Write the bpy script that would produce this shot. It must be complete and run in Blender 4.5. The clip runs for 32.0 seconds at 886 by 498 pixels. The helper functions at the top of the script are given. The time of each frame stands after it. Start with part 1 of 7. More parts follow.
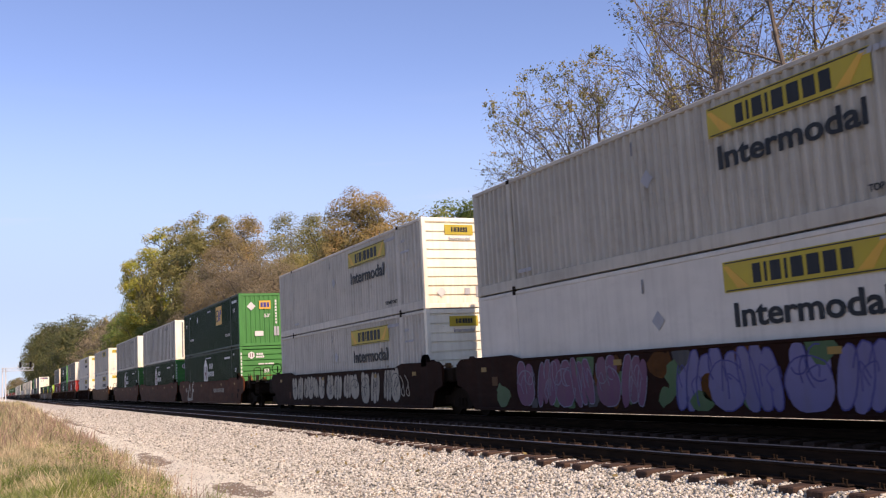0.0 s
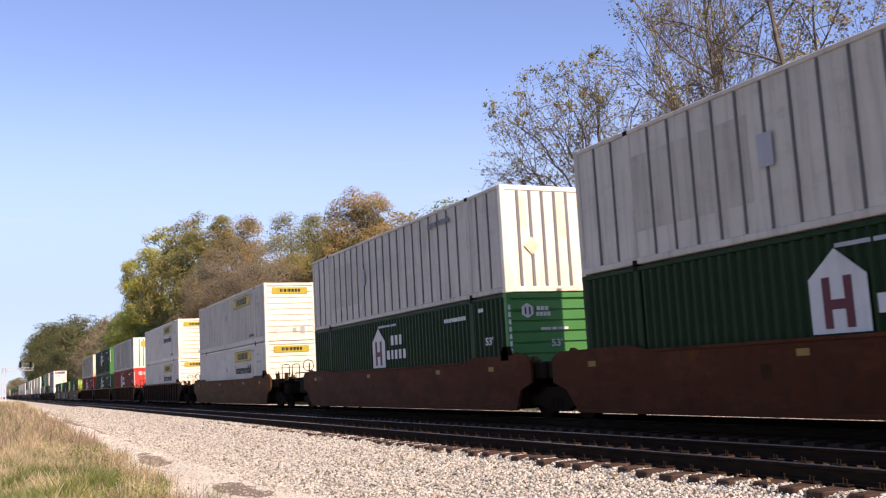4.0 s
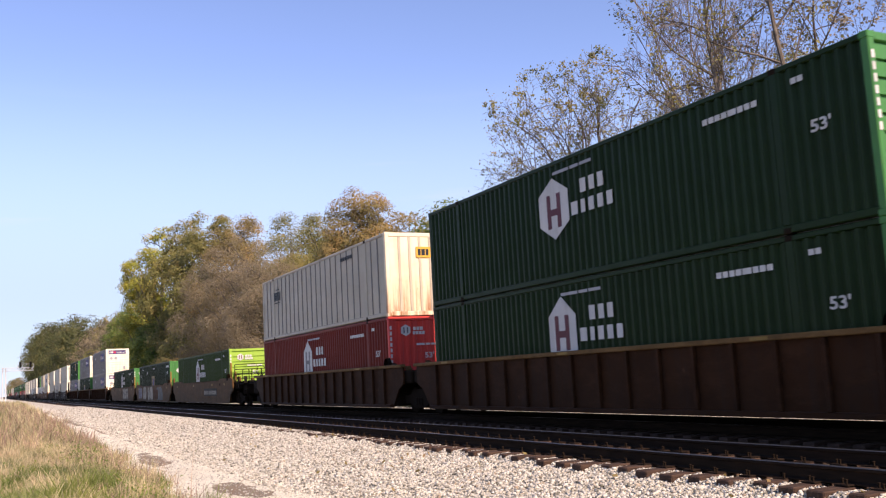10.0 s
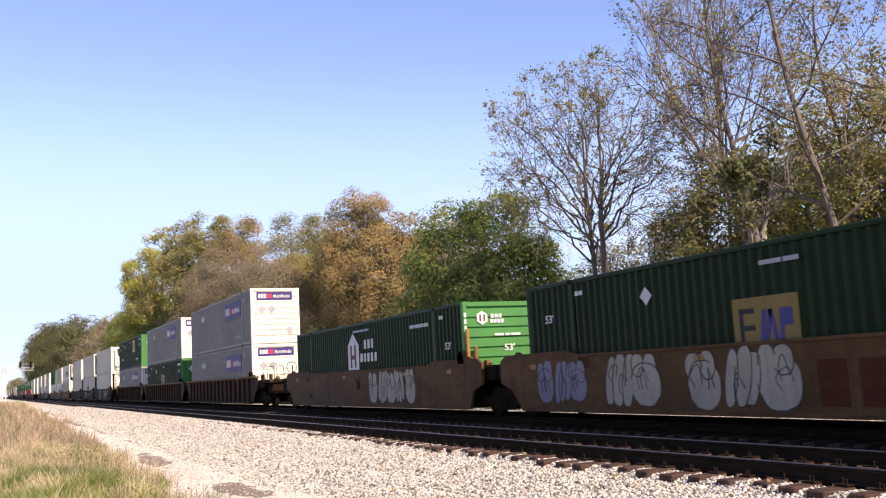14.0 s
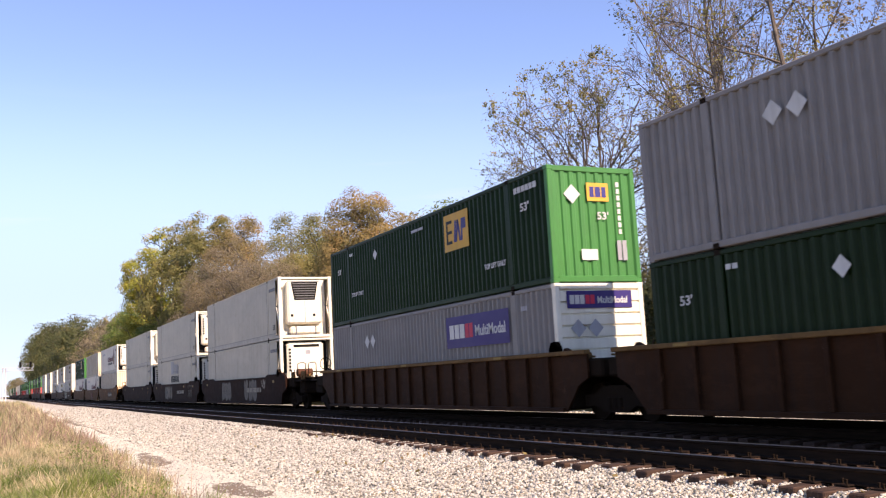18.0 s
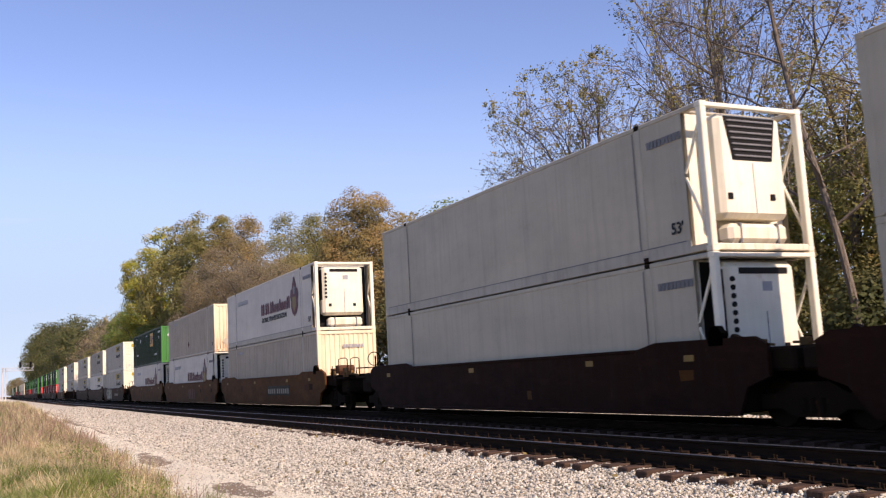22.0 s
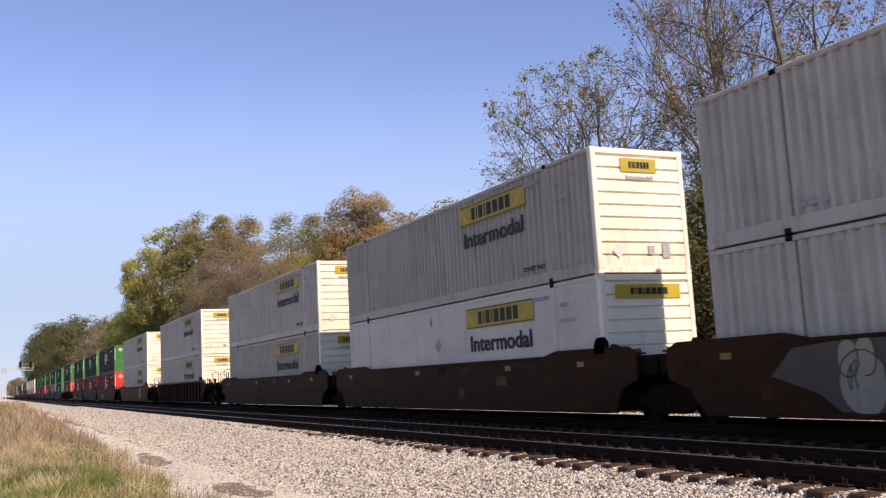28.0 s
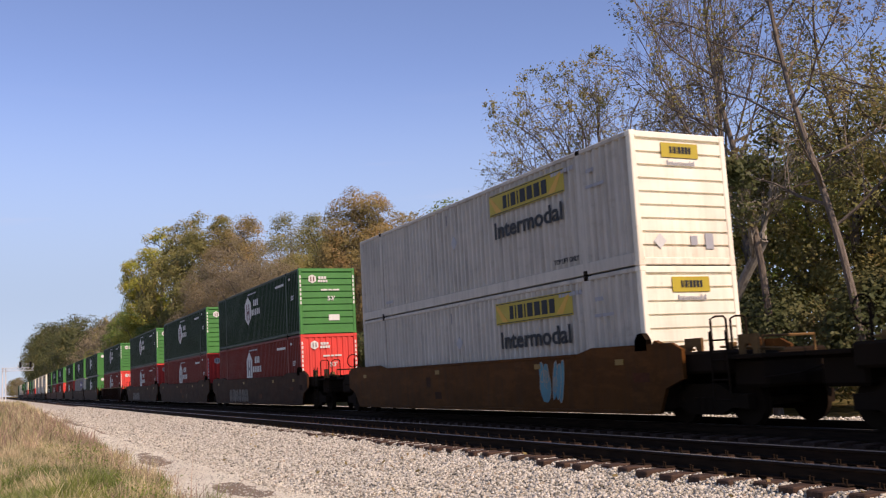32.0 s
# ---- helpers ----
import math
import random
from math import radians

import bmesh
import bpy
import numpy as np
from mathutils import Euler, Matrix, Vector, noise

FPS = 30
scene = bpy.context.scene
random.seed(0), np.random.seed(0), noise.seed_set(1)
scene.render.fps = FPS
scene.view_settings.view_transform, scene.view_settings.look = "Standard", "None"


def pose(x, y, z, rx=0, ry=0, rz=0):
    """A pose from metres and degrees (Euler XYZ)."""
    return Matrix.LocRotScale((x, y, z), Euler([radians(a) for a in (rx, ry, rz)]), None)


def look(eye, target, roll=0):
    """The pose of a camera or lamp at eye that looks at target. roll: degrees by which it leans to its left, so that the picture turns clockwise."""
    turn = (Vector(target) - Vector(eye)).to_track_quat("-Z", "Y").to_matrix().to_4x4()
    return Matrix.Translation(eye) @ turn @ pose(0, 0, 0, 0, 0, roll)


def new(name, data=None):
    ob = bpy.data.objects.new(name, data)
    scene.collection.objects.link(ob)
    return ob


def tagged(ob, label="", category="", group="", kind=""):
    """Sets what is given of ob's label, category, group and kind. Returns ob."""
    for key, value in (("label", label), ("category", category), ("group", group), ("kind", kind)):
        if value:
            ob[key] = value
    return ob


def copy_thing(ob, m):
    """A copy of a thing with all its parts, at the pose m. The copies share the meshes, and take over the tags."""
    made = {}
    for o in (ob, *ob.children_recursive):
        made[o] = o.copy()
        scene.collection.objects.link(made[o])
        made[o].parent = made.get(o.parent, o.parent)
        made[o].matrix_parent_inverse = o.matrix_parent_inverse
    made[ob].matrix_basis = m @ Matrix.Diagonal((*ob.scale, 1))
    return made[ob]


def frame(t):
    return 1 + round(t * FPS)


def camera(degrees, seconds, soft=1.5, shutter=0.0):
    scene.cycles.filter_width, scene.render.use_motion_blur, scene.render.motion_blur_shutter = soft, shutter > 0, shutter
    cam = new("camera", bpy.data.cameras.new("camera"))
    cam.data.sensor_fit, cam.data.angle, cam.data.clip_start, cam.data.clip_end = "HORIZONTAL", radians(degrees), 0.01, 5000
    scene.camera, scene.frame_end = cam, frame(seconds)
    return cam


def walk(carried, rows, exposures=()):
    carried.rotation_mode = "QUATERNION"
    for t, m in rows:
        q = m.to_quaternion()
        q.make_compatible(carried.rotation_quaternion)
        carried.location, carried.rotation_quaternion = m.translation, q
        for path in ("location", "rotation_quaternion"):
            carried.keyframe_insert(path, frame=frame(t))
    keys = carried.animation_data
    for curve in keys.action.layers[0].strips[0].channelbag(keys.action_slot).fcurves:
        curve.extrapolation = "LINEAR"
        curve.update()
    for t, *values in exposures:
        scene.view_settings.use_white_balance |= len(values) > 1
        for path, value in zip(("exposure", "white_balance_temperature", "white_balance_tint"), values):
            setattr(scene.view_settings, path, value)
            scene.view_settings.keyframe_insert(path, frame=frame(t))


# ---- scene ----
# ---- camera: stands still beside a double-track line, eye 1.26 m above the rail heads ----
SPEED = 17.15          # the train's speed along +x, m/s
TRAIN_Y = 13.35        # centre line of the far track, on which the train runs
NEAR_Y = 9.22          # centre line of the near track
cam = camera(50.74, 32.0, 1.2, 0.08)
EYE = (0, 0, 1.26)
VIEW = look(EYE, (-26.7374, 13.0244, 5.1939), -3.115)
# the camcorder's own exposure drifts as bright and dark loads pass
EXPOSURE = ((0, 0.42), (1.5, 0.56), (3.5, 0.66), (5.5, 0.01), (7.0, 0.02), (8.0, 0.24), (9.0, 0.62), (11.0, 0.62), (13.0, 0.82), (17.0, 0.82), (19.0, 0.68), (20.0, 0.53), (21.0, 0.52), (23.0, 0.30), (25.0, 0.53), (28.0, 0.29), (30.0, 0.15), (31.0, 0.03), (32.0, 0.12))
walk(cam, [(0, VIEW), (32.0, VIEW)], exposures=[(t, e, 6450, 31) for t, e in EXPOSURE])

# ---- world and sun ----
SUN_DIR = Vector((3.65, 0.9, 2.9)).normalized()
world = bpy.data.worlds.new("world")
scene.world = world
world.use_nodes = True
wt = world.node_tree
wt.nodes.clear()


def wnode(kind, **kw):
    n = wt.nodes.new(kind)
    for k, v in kw.items():
        n.inputs[k].default_value = v
    return n


sky = wt.nodes.new("ShaderNodeTexSky")
sky.sky_type, sky.sun_disc, sky.altitude = "NISHITA", False, 1200
sky.sun_elevation = math.asin(SUN_DIR.z)
sky.sun_rotation = math.atan2(SUN_DIR.x, SUN_DIR.y)
sky.air_density, sky.dust_density, sky.ozone_density = 0.9, 0.1, 1.5
wco = wt.nodes.new("ShaderNodeTexCoord")
wmap = wt.nodes.new("ShaderNodeMapping")
wmap.inputs["Scale"].default_value = (1.4, 1.4, 13.0)
wno = wnode("ShaderNodeTexNoise", Scale=1.7, Detail=5.0, Roughness=0.55)
wramp = wt.nodes.new("ShaderNodeValToRGB")
wramp.color_ramp.elements[0].position, wramp.color_ramp.elements[1].position = 0.56, 0.80
wsep = wt.nodes.new("ShaderNodeSeparateXYZ")
wlow = wt.nodes.new("ShaderNodeMapRange")
wlow.inputs["From Min"].default_value, wlow.inputs["From Max"].default_value = 0.30, 0.10
# thin haze along the whole horizon
whaze = wt.nodes.new("ShaderNodeMapRange")
whaze.interpolation_type = "SMOOTHSTEP"
whaze.inputs["From Min"].default_value, whaze.inputs["From Max"].default_value = 0.33, 0.08
whaze.inputs["To Max"].default_value = 0.88
whmix = wt.nodes.new("ShaderNodeMix")
whmix.data_type = "RGBA"
whmix.inputs["B"].default_value = (2.5, 3.45, 4.05, 1)
wmul = wt.nodes.new("ShaderNodeMath")
wmul.operation = "MULTIPLY"
wmix = wt.nodes.new("ShaderNodeMix")
wmix.data_type = "RGBA"
wmix.inputs["B"].default_value = (3.7, 4.1, 4.6, 1)
wbg = wnode("ShaderNodeBackground", Strength=0.146)
wout = wt.nodes.new("ShaderNodeOutputWorld")
for a, b in ((wco.outputs["Generated"], wmap.inputs["Vector"]), (wmap.outputs[0], wno.inputs["Vector"]),
             (wno.outputs["Fac"], wramp.inputs["Fac"]), (wco.outputs["Generated"], wsep.inputs[0]),
             (wsep.outputs["Z"], wlow.inputs["Value"]), (wramp.outputs["Color"], wmul.inputs[0]),
             (wlow.outputs[0], wmul.inputs[1]), (wmul.outputs[0], wmix.inputs["Factor"]),
             (wsep.outputs["Z"], whaze.inputs["Value"]), (whaze.outputs[0], whmix.inputs["Factor"]),
             (sky.outputs[0], whmix.inputs["A"]), (whmix.outputs["Result"], wmix.inputs["A"]), (wmix.outputs["Result"], wbg.inputs["Color"]),
             (wbg.outputs[0], wout.inputs["Surface"])):
    wt.links.new(a, b)
sun_data = bpy.data.lights.new("sun", "SUN")
sun_data.energy, sun_data.angle, sun_data.color = 5.0, radians(0.53), (1.0, 0.87, 0.64)
sun = new("sun", sun_data)
sun.matrix_world = look(tuple(SUN_DIR * 200), (0, 0, 0))


# ---- materials ----
def shader(name, rough=0.6, metal=0.0, spec=0.5):
    m = bpy.data.materials.new(name)
    m.use_nodes = True
    b = m.node_tree.nodes["Principled BSDF"]
    b.inputs["Roughness"].default_value, b.inputs["Metallic"].default_value = rough, metal
    b.inputs["Specular IOR Level"].default_value = spec
    return m, m.node_tree, b


def add(nt, kind, **kw):
    n = nt.nodes.new(kind)
    for k, v in kw.items():
        n.inputs[k].default_value = v
    return n


def ramp(nt, fac, stops):
    n = nt.nodes.new("ShaderNodeValToRGB")
    e = n.color_ramp.elements
    while len(e) < len(stops):
        e.new(0.5)
    for el, (p, c) in zip(e, stops):
        el.position, el.color = p, (*c, 1) if len(c) == 3 else c
    nt.links.new(fac, n.inputs["Fac"])
    return n.outputs["Color"]


def mix(nt, fac, a, b, mode="MIX"):
    n = nt.nodes.new("ShaderNodeMix")
    n.data_type, n.blend_type = "RGBA", mode
    for sock, v in (("Factor", fac), ("A", a), ("B", b)):
        if isinstance(v, (int, float)):
            n.inputs[sock].default_value = v
        elif isinstance(v, tuple):
            n.inputs[sock].default_value = (*v, 1)
        else:
            nt.links.new(v, n.inputs[sock])
    return n.outputs["Result"]


def coords(nt, scale, jitter=True):
    """Object coordinates, scaled, shifted by the object's own random number."""
    tc, mp = nt.nodes.new("ShaderNodeTexCoord"), nt.nodes.new("ShaderNodeMapping")
    mp.inputs["Scale"].default_value = scale
    nt.links.new(tc.outputs["Object"], mp.inputs["Vector"])
    if jitter:
        oi, mu = nt.nodes.new("ShaderNodeObjectInfo"), nt.nodes.new("ShaderNodeVectorMath")
        mu.operation = "SCALE"
        mu.inputs[0].default_value = (37.0, 11.0, 5.0)
        nt.links.new(oi.outputs["Random"], mu.inputs["Scale"])
        nt.links.new(mu.outputs[0], mp.inputs["Location"])
    return mp.outputs[0]


def tex(nt, vec, scale, detail=4.0, rough=0.6):
    n = add(nt, "ShaderNodeTexNoise", Scale=scale, Detail=detail, Roughness=rough)
    nt.links.new(vec, n.inputs["Vector"])
    return n.outputs["Fac"]


def bump(nt, bsdf, height, strength, dist=0.01):
    n = add(nt, "ShaderNodeBump", Strength=strength, Distance=dist)
    nt.links.new(height, n.inputs["Height"])
    nt.links.new(n.outputs[0], bsdf.inputs["Normal"])


def paint(name, base, dirt=(0.10, 0.075, 0.05), amount=0.35, rough=0.5, rust=(0.16, 0.06, 0.025), rusty=0.15, spec=0.4, patchy=0.0, runs=0.0):
    """Weathered enamel: broad fading, vertical grime streaks, rust specks."""
    m, nt, b = shader(name, rough, 0.0, spec)
    broad = tex(nt, coords(nt, (0.35, 0.8, 0.8)), 1.0, 3.0)
    c = mix(nt, ramp(nt, broad, [(0.3, (0, 0, 0)), (0.75, (1, 1, 1))]), tuple(v * 0.86 for v in base), tuple(min(1, v * 1.08) for v in base))
    streak = tex(nt, coords(nt, (3.2, 3.2, 0.22)), 1.6, 5.0, 0.65)
    c = mix(nt, ramp(nt, streak, [(0.46, (0, 0, 0)), (0.80, (amount,) * 3)]), c, dirt)
    grime = tex(nt, coords(nt, (0.8, 0.8, 1.3)), 2.3, 6.0, 0.7)
    c = mix(nt, ramp(nt, grime, [(0.55, (0, 0, 0)), (0.85, (amount * 0.8,) * 3)]), c, dirt)
    spots = tex(nt, coords(nt, (2.2, 2.2, 1.1)), 3.1, 4.0, 0.6)
    c = mix(nt, ramp(nt, spots, [(0.66, (0, 0, 0)), (0.74, (rusty,) * 3)]), c, rust)
    if patchy:
        wash = tex(nt, coords(nt, (0.5, 0.5, 1.6)), 1.3, 6.0, 0.75)
        c = mix(nt, ramp(nt, wash, [(0.50, (0, 0, 0)), (0.60, (patchy,) * 3)]), c, tuple(min(1, v * 1.7 + 0.003) for v in base))
        soot = tex(nt, coords(nt, (0.7, 0.7, 0.9)), 1.9, 6.0, 0.75)
        c = mix(nt, ramp(nt, soot, [(0.50, (0, 0, 0)), (0.62, (patchy,) * 3)]), c, tuple(v * 0.35 for v in base))
    if runs:
        # rust washed down the lower half of a container's front
        low = add(nt, "ShaderNodeMapRange")
        low.inputs["From Min"].default_value, low.inputs["From Max"].default_value = 1.45, 0.0
        sepz = nt.nodes.new("ShaderNodeSeparateXYZ")
        nt.links.new(coords(nt, (1, 1, 1), False), sepz.inputs[0])
        nt.links.new(sepz.outputs["Z"], low.inputs["Value"])
        run = mix(nt, 1.0, ramp(nt, tex(nt, coords(nt, (1, 5.5, 0.35)), 1.3, 6.0, 0.7), [(0.38, (0, 0, 0)), (0.62, (runs,) * 3)]), ramp(nt, low.outputs[0], [(0, (0, 0, 0)), (0.8, (1, 1, 1))]), "MULTIPLY")
        c = mix(nt, run, c, rust)
    nt.links.new(c, b.inputs["Base Color"])
    rr = add(nt, "ShaderNodeMapRange")
    rr.inputs["To Min"].default_value, rr.inputs["To Max"].default_value = max(0.1, rough - 0.12), rough + 0.22
    nt.links.new(grime, rr.inputs["Value"])
    nt.links.new(rr.outputs[0], b.inputs["Roughness"])
    bump(nt, b, tex(nt, coords(nt, (1, 1, 1)), 9.0, 3.0), 0.12, 0.006)
    return m


def leafy(name, stops, rough=0.6, thin=0.42, patch=0.72):
    """Leaves: one colour an island, light shining through."""
    m, nt, b = shader(name, rough, 0.0, 0.25)
    g = nt.nodes.new("ShaderNodeNewGeometry")
    pick = g.outputs["Random Per Island"]
    if patch:
        pm = add(nt, "ShaderNodeMapRange")
        pm.inputs["From Min"].default_value, pm.inputs["From Max"].default_value = 0.36, 0.64
        nt.links.new(tex(nt, coords(nt, (1, 1, 1)), 0.55, 3.0), pm.inputs["Value"])
        pa = add(nt, "ShaderNodeMix", Factor=patch)
        nt.links.new(pick, pa.inputs["A"])
        nt.links.new(pm.outputs[0], pa.inputs["B"])
        pick = pa.outputs["Result"]
    c = ramp(nt, pick, stops)
    big = tex(nt, coords(nt, (0.22, 0.22, 0.22)), 1.0, 2.0)
    c = mix(nt, ramp(nt, big, [(0.35, (0.25,) * 3), (0.65, (0, 0, 0))]), c, tuple(v * 0.55 for v in stops[0][1]))
    nt.links.new(c, b.inputs["Base Color"])
    tr = nt.nodes.new("ShaderNodeBsdfTranslucent")
    nt.links.new(c, tr.inputs["Color"])
    mx = add(nt, "ShaderNodeMixShader", Fac=thin)
    nt.links.new(b.outputs[0], mx.inputs[1])
    nt.links.new(tr.outputs[0], mx.inputs[2])
    nt.links.new(mx.outputs[0], nt.nodes["Material Output"].inputs["Surface"])
    return m


def rough_stuff(name, stops, scale, rough=0.85, bumpy=0.5, dist=0.02, aniso=(1, 1, 1), island=False):
    """Wood, bark, stone, soil: two scales of noise through a ramp."""
    m, nt, b = shader(name, rough, 0.0, 0.3)
    v = coords(nt, aniso)
    n1 = tex(nt, v, scale, 6.0, 0.7)
    if island:
        g = nt.nodes.new("ShaderNodeNewGeometry")
        c = ramp(nt, g.outputs["Random Per Island"], stops)
        c = mix(nt, 0.35, c, ramp(nt, n1, [(0.3, (0.1, 0.09, 0.08)), (0.7, (0.8, 0.78, 0.74))]), "MULTIPLY")
    else:
        c = ramp(nt, n1, stops)
        c = mix(nt, 0.5, c, ramp(nt, tex(nt, v, scale * 0.13, 3.0), [(0.3, (0.55, 0.55, 0.55)), (0.7, (1, 1, 1))]), "MULTIPLY")
    nt.links.new(c, b.inputs["Base Color"])
    bump(nt, b, n1, bumpy, dist)
    return m


# pale containers: body colours lowered for shade, END copies raised for sunlight, plus weathering
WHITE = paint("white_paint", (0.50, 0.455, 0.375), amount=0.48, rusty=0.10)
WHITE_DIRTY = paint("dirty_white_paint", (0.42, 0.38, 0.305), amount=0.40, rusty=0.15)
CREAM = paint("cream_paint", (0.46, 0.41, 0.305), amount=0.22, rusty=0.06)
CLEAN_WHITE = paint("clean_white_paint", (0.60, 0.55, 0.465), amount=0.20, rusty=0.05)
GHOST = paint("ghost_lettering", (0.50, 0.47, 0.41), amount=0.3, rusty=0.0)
WHITE_END_LIT = paint("white_end_paint", (0.82, 0.77, 0.61), dirt=(0.44, 0.33, 0.19), amount=0.3, rusty=0.3, rust=(0.40, 0.20, 0.08), runs=0.32)
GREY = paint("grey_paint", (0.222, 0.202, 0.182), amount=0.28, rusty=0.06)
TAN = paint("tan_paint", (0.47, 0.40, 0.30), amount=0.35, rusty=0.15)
TAN_END_LIT = paint("tan_end_paint", (0.78, 0.67, 0.46), dirt=(0.40, 0.22, 0.08), amount=0.35, rusty=0.3, rust=(0.28, 0.10, 0.03), runs=0.95)
# coloured containers: shade mixed into the side colours, sunlight into the END copies
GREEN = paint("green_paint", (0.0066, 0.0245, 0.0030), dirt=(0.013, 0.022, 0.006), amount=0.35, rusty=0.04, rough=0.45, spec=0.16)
GREEN_END_LIT = paint("green_end_paint", (0.040, 0.185, 0.034), dirt=(0.03, 0.09, 0.03), amount=0.3, rusty=0.12, rough=0.45)
LIME = paint("lime_paint_shaded", (0.027, 0.054, 0.006), dirt=(0.02, 0.035, 0.010), amount=0.3, rusty=0.05, spec=0.14, rough=0.5)
LIME_END_LIT = paint("lime_end_paint", (0.27, 0.44, 0.04), dirt=(0.10, 0.18, 0.03), amount=0.3, rusty=0.1)
RED = paint("red_paint_shaded", (0.165, 0.0135, 0.0055), dirt=(0.09, 0.02, 0.010), amount=0.4, rusty=0.05, spec=0.2)
RED_END_LIT = paint("red_end_paint", (0.62, 0.045, 0.03), dirt=(0.2, 0.04, 0.03), amount=0.35, rusty=0.08)
GREEN_DARK = paint("dark_green_shaded", (0.006, 0.020, 0.0025), dirt=(0.010, 0.016, 0.004), amount=0.3, rusty=0.03, rough=0.45, spec=0.17)
OCHRE_DIRTY = paint("grimy_ochre_sign", (0.20, 0.125, 0.018), dirt=(0.08, 0.06, 0.02), amount=0.5, rusty=0.0)
RIB_DARK = paint("dark_rib", (0.10, 0.092, 0.085), amount=0.2, rusty=0.1)
SEAM = paint("seam_metal", (0.16, 0.16, 0.165), amount=0.3)
YELLOW = paint("yellow_logo", (0.42, 0.32, 0.016), dirt=(0.25, 0.2, 0.04), amount=0.3, rusty=0.02)
OCHRE = paint("ochre_logo", (0.62, 0.34, 0.03), dirt=(0.3, 0.2, 0.05), amount=0.3, rusty=0.02)
PURPLE = paint("purple_logo", (0.026, 0.012, 0.13), amount=0.1, rusty=0.0)
CRIMSON = paint("crimson_logo", (0.55, 0.02, 0.06), amount=0.1, rusty=0.0)
MAROON_INK = paint("maroon_lettering", (0.10, 0.012, 0.02), amount=0.1, rusty=0.0)
BLUE_INK = paint("blue_lettering", (0.035, 0.03, 0.16), amount=0.1, rusty=0.0)
DARK_INK = paint("dark_lettering", (0.022, 0.025, 0.028), dirt=(0.13, 0.12, 0.10), amount=0.12, rusty=0.0, spec=0.15)
FADED_INK = paint("faded_lettering", (0.34, 0.34, 0.35), amount=0.2, rusty=0.0)
WHITE_INK = paint("white_lettering", (0.58, 0.57, 0.53), dirt=(0.25, 0.24, 0.21), amount=0.45, rusty=0.0)
BLACK = paint("black_grille", (0.012, 0.011, 0.010), dirt=(0.03, 0.025, 0.02), amount=0.1, rusty=0.0, spec=0.1)
WELL_TAN = paint("well_tan", (0.096, 0.049, 0.018), dirt=(0.04, 0.024, 0.014), amount=0.7, rusty=0.4, rust=(0.10, 0.045, 0.02), rough=0.6, spec=0.10, patchy=0.3)
WELL_BROWN = paint("well_brown", (0.042, 0.0165, 0.0065), dirt=(0.03, 0.02, 0.015), amount=0.7, rusty=0.5, rust=(0.11, 0.055, 0.03), rough=0.6, spec=0.06, patchy=0.32)
WELL_RED = paint("well_red_brown", (0.078, 0.024, 0.009), dirt=(0.04, 0.022, 0.016), amount=0.7, rusty=0.4, rust=(0.13, 0.07, 0.04), rough=0.6, spec=0.06, patchy=0.32)
WELL_OCHRE = paint("well_ochre", (0.092, 0.034, 0.0065), dirt=(0.05, 0.028, 0.015), amount=0.75, rusty=0.45, rust=(0.14, 0.05, 0.025), rough=0.6, spec=0.06, patchy=0.32)
WELL_DARK = paint("well_maroon", (0.023, 0.0080, 0.0040), dirt=(0.02, 0.015, 0.012), amount=0.7, rusty=0.4, rust=(0.06, 0.025, 0.016), rough=0.68, spec=0.06, patchy=0.32)
CHORD = paint("chord_paint", (0.17, 0.095, 0.035), dirt=(0.06, 0.035, 0.02), amount=0.7, rusty=0.5, rough=0.6, spec=0.06, patchy=0.32)
IRON = paint("truck_iron", (0.017, 0.0105, 0.006), dirt=(0.014, 0.010, 0.007), amount=0.6, rusty=0.5, rust=(0.10, 0.042, 0.015), rough=0.8, spec=0.06)
RUSTED = paint("rusted_steel", (0.10, 0.045, 0.026), dirt=(0.05, 0.025, 0.015), amount=0.6, rusty=0.6, rough=0.75, spec=0.12)
REFLECT = paint("reflector_yellow", (0.25, 0.145, 0.018), amount=0.4, rusty=0.1)
GALV = paint("galvanised_steel", (0.55, 0.56, 0.57), amount=0.15, rough=0.5, rusty=0.02)
TAG_PALE = paint("tag_pale", (0.31, 0.27, 0.205), amount=0.55, rusty=0.0)
TAG_DULL = paint("tag_dull", (0.066, 0.050, 0.036), amount=0.6, rusty=0.1)
TAG_LILAC = paint("tag_lilac", (0.15, 0.135, 0.19), amount=0.4, rusty=0.0)
TAG_VIOLET = paint("tag_violet", (0.12, 0.105, 0.22), amount=0.35, rusty=0.0)
TAG_PINK = paint("tag_plum", (0.11, 0.025, 0.075), amount=0.4, rusty=0.0)
TAG_GREEN = paint("tag_green", (0.03, 0.085, 0.02), amount=0.4, rusty=0.0)
TAG_TEAL = paint("tag_teal", (0.05, 0.20, 0.24), amount=0.4, rusty=0.0)
TAG_SLATE = paint("tag_slate", (0.018, 0.026, 0.034), amount=0.5, rusty=0.1)
TAG_BLACK = paint("tag_black", (0.02, 0.02, 0.025), amount=0.3, rusty=0.0)

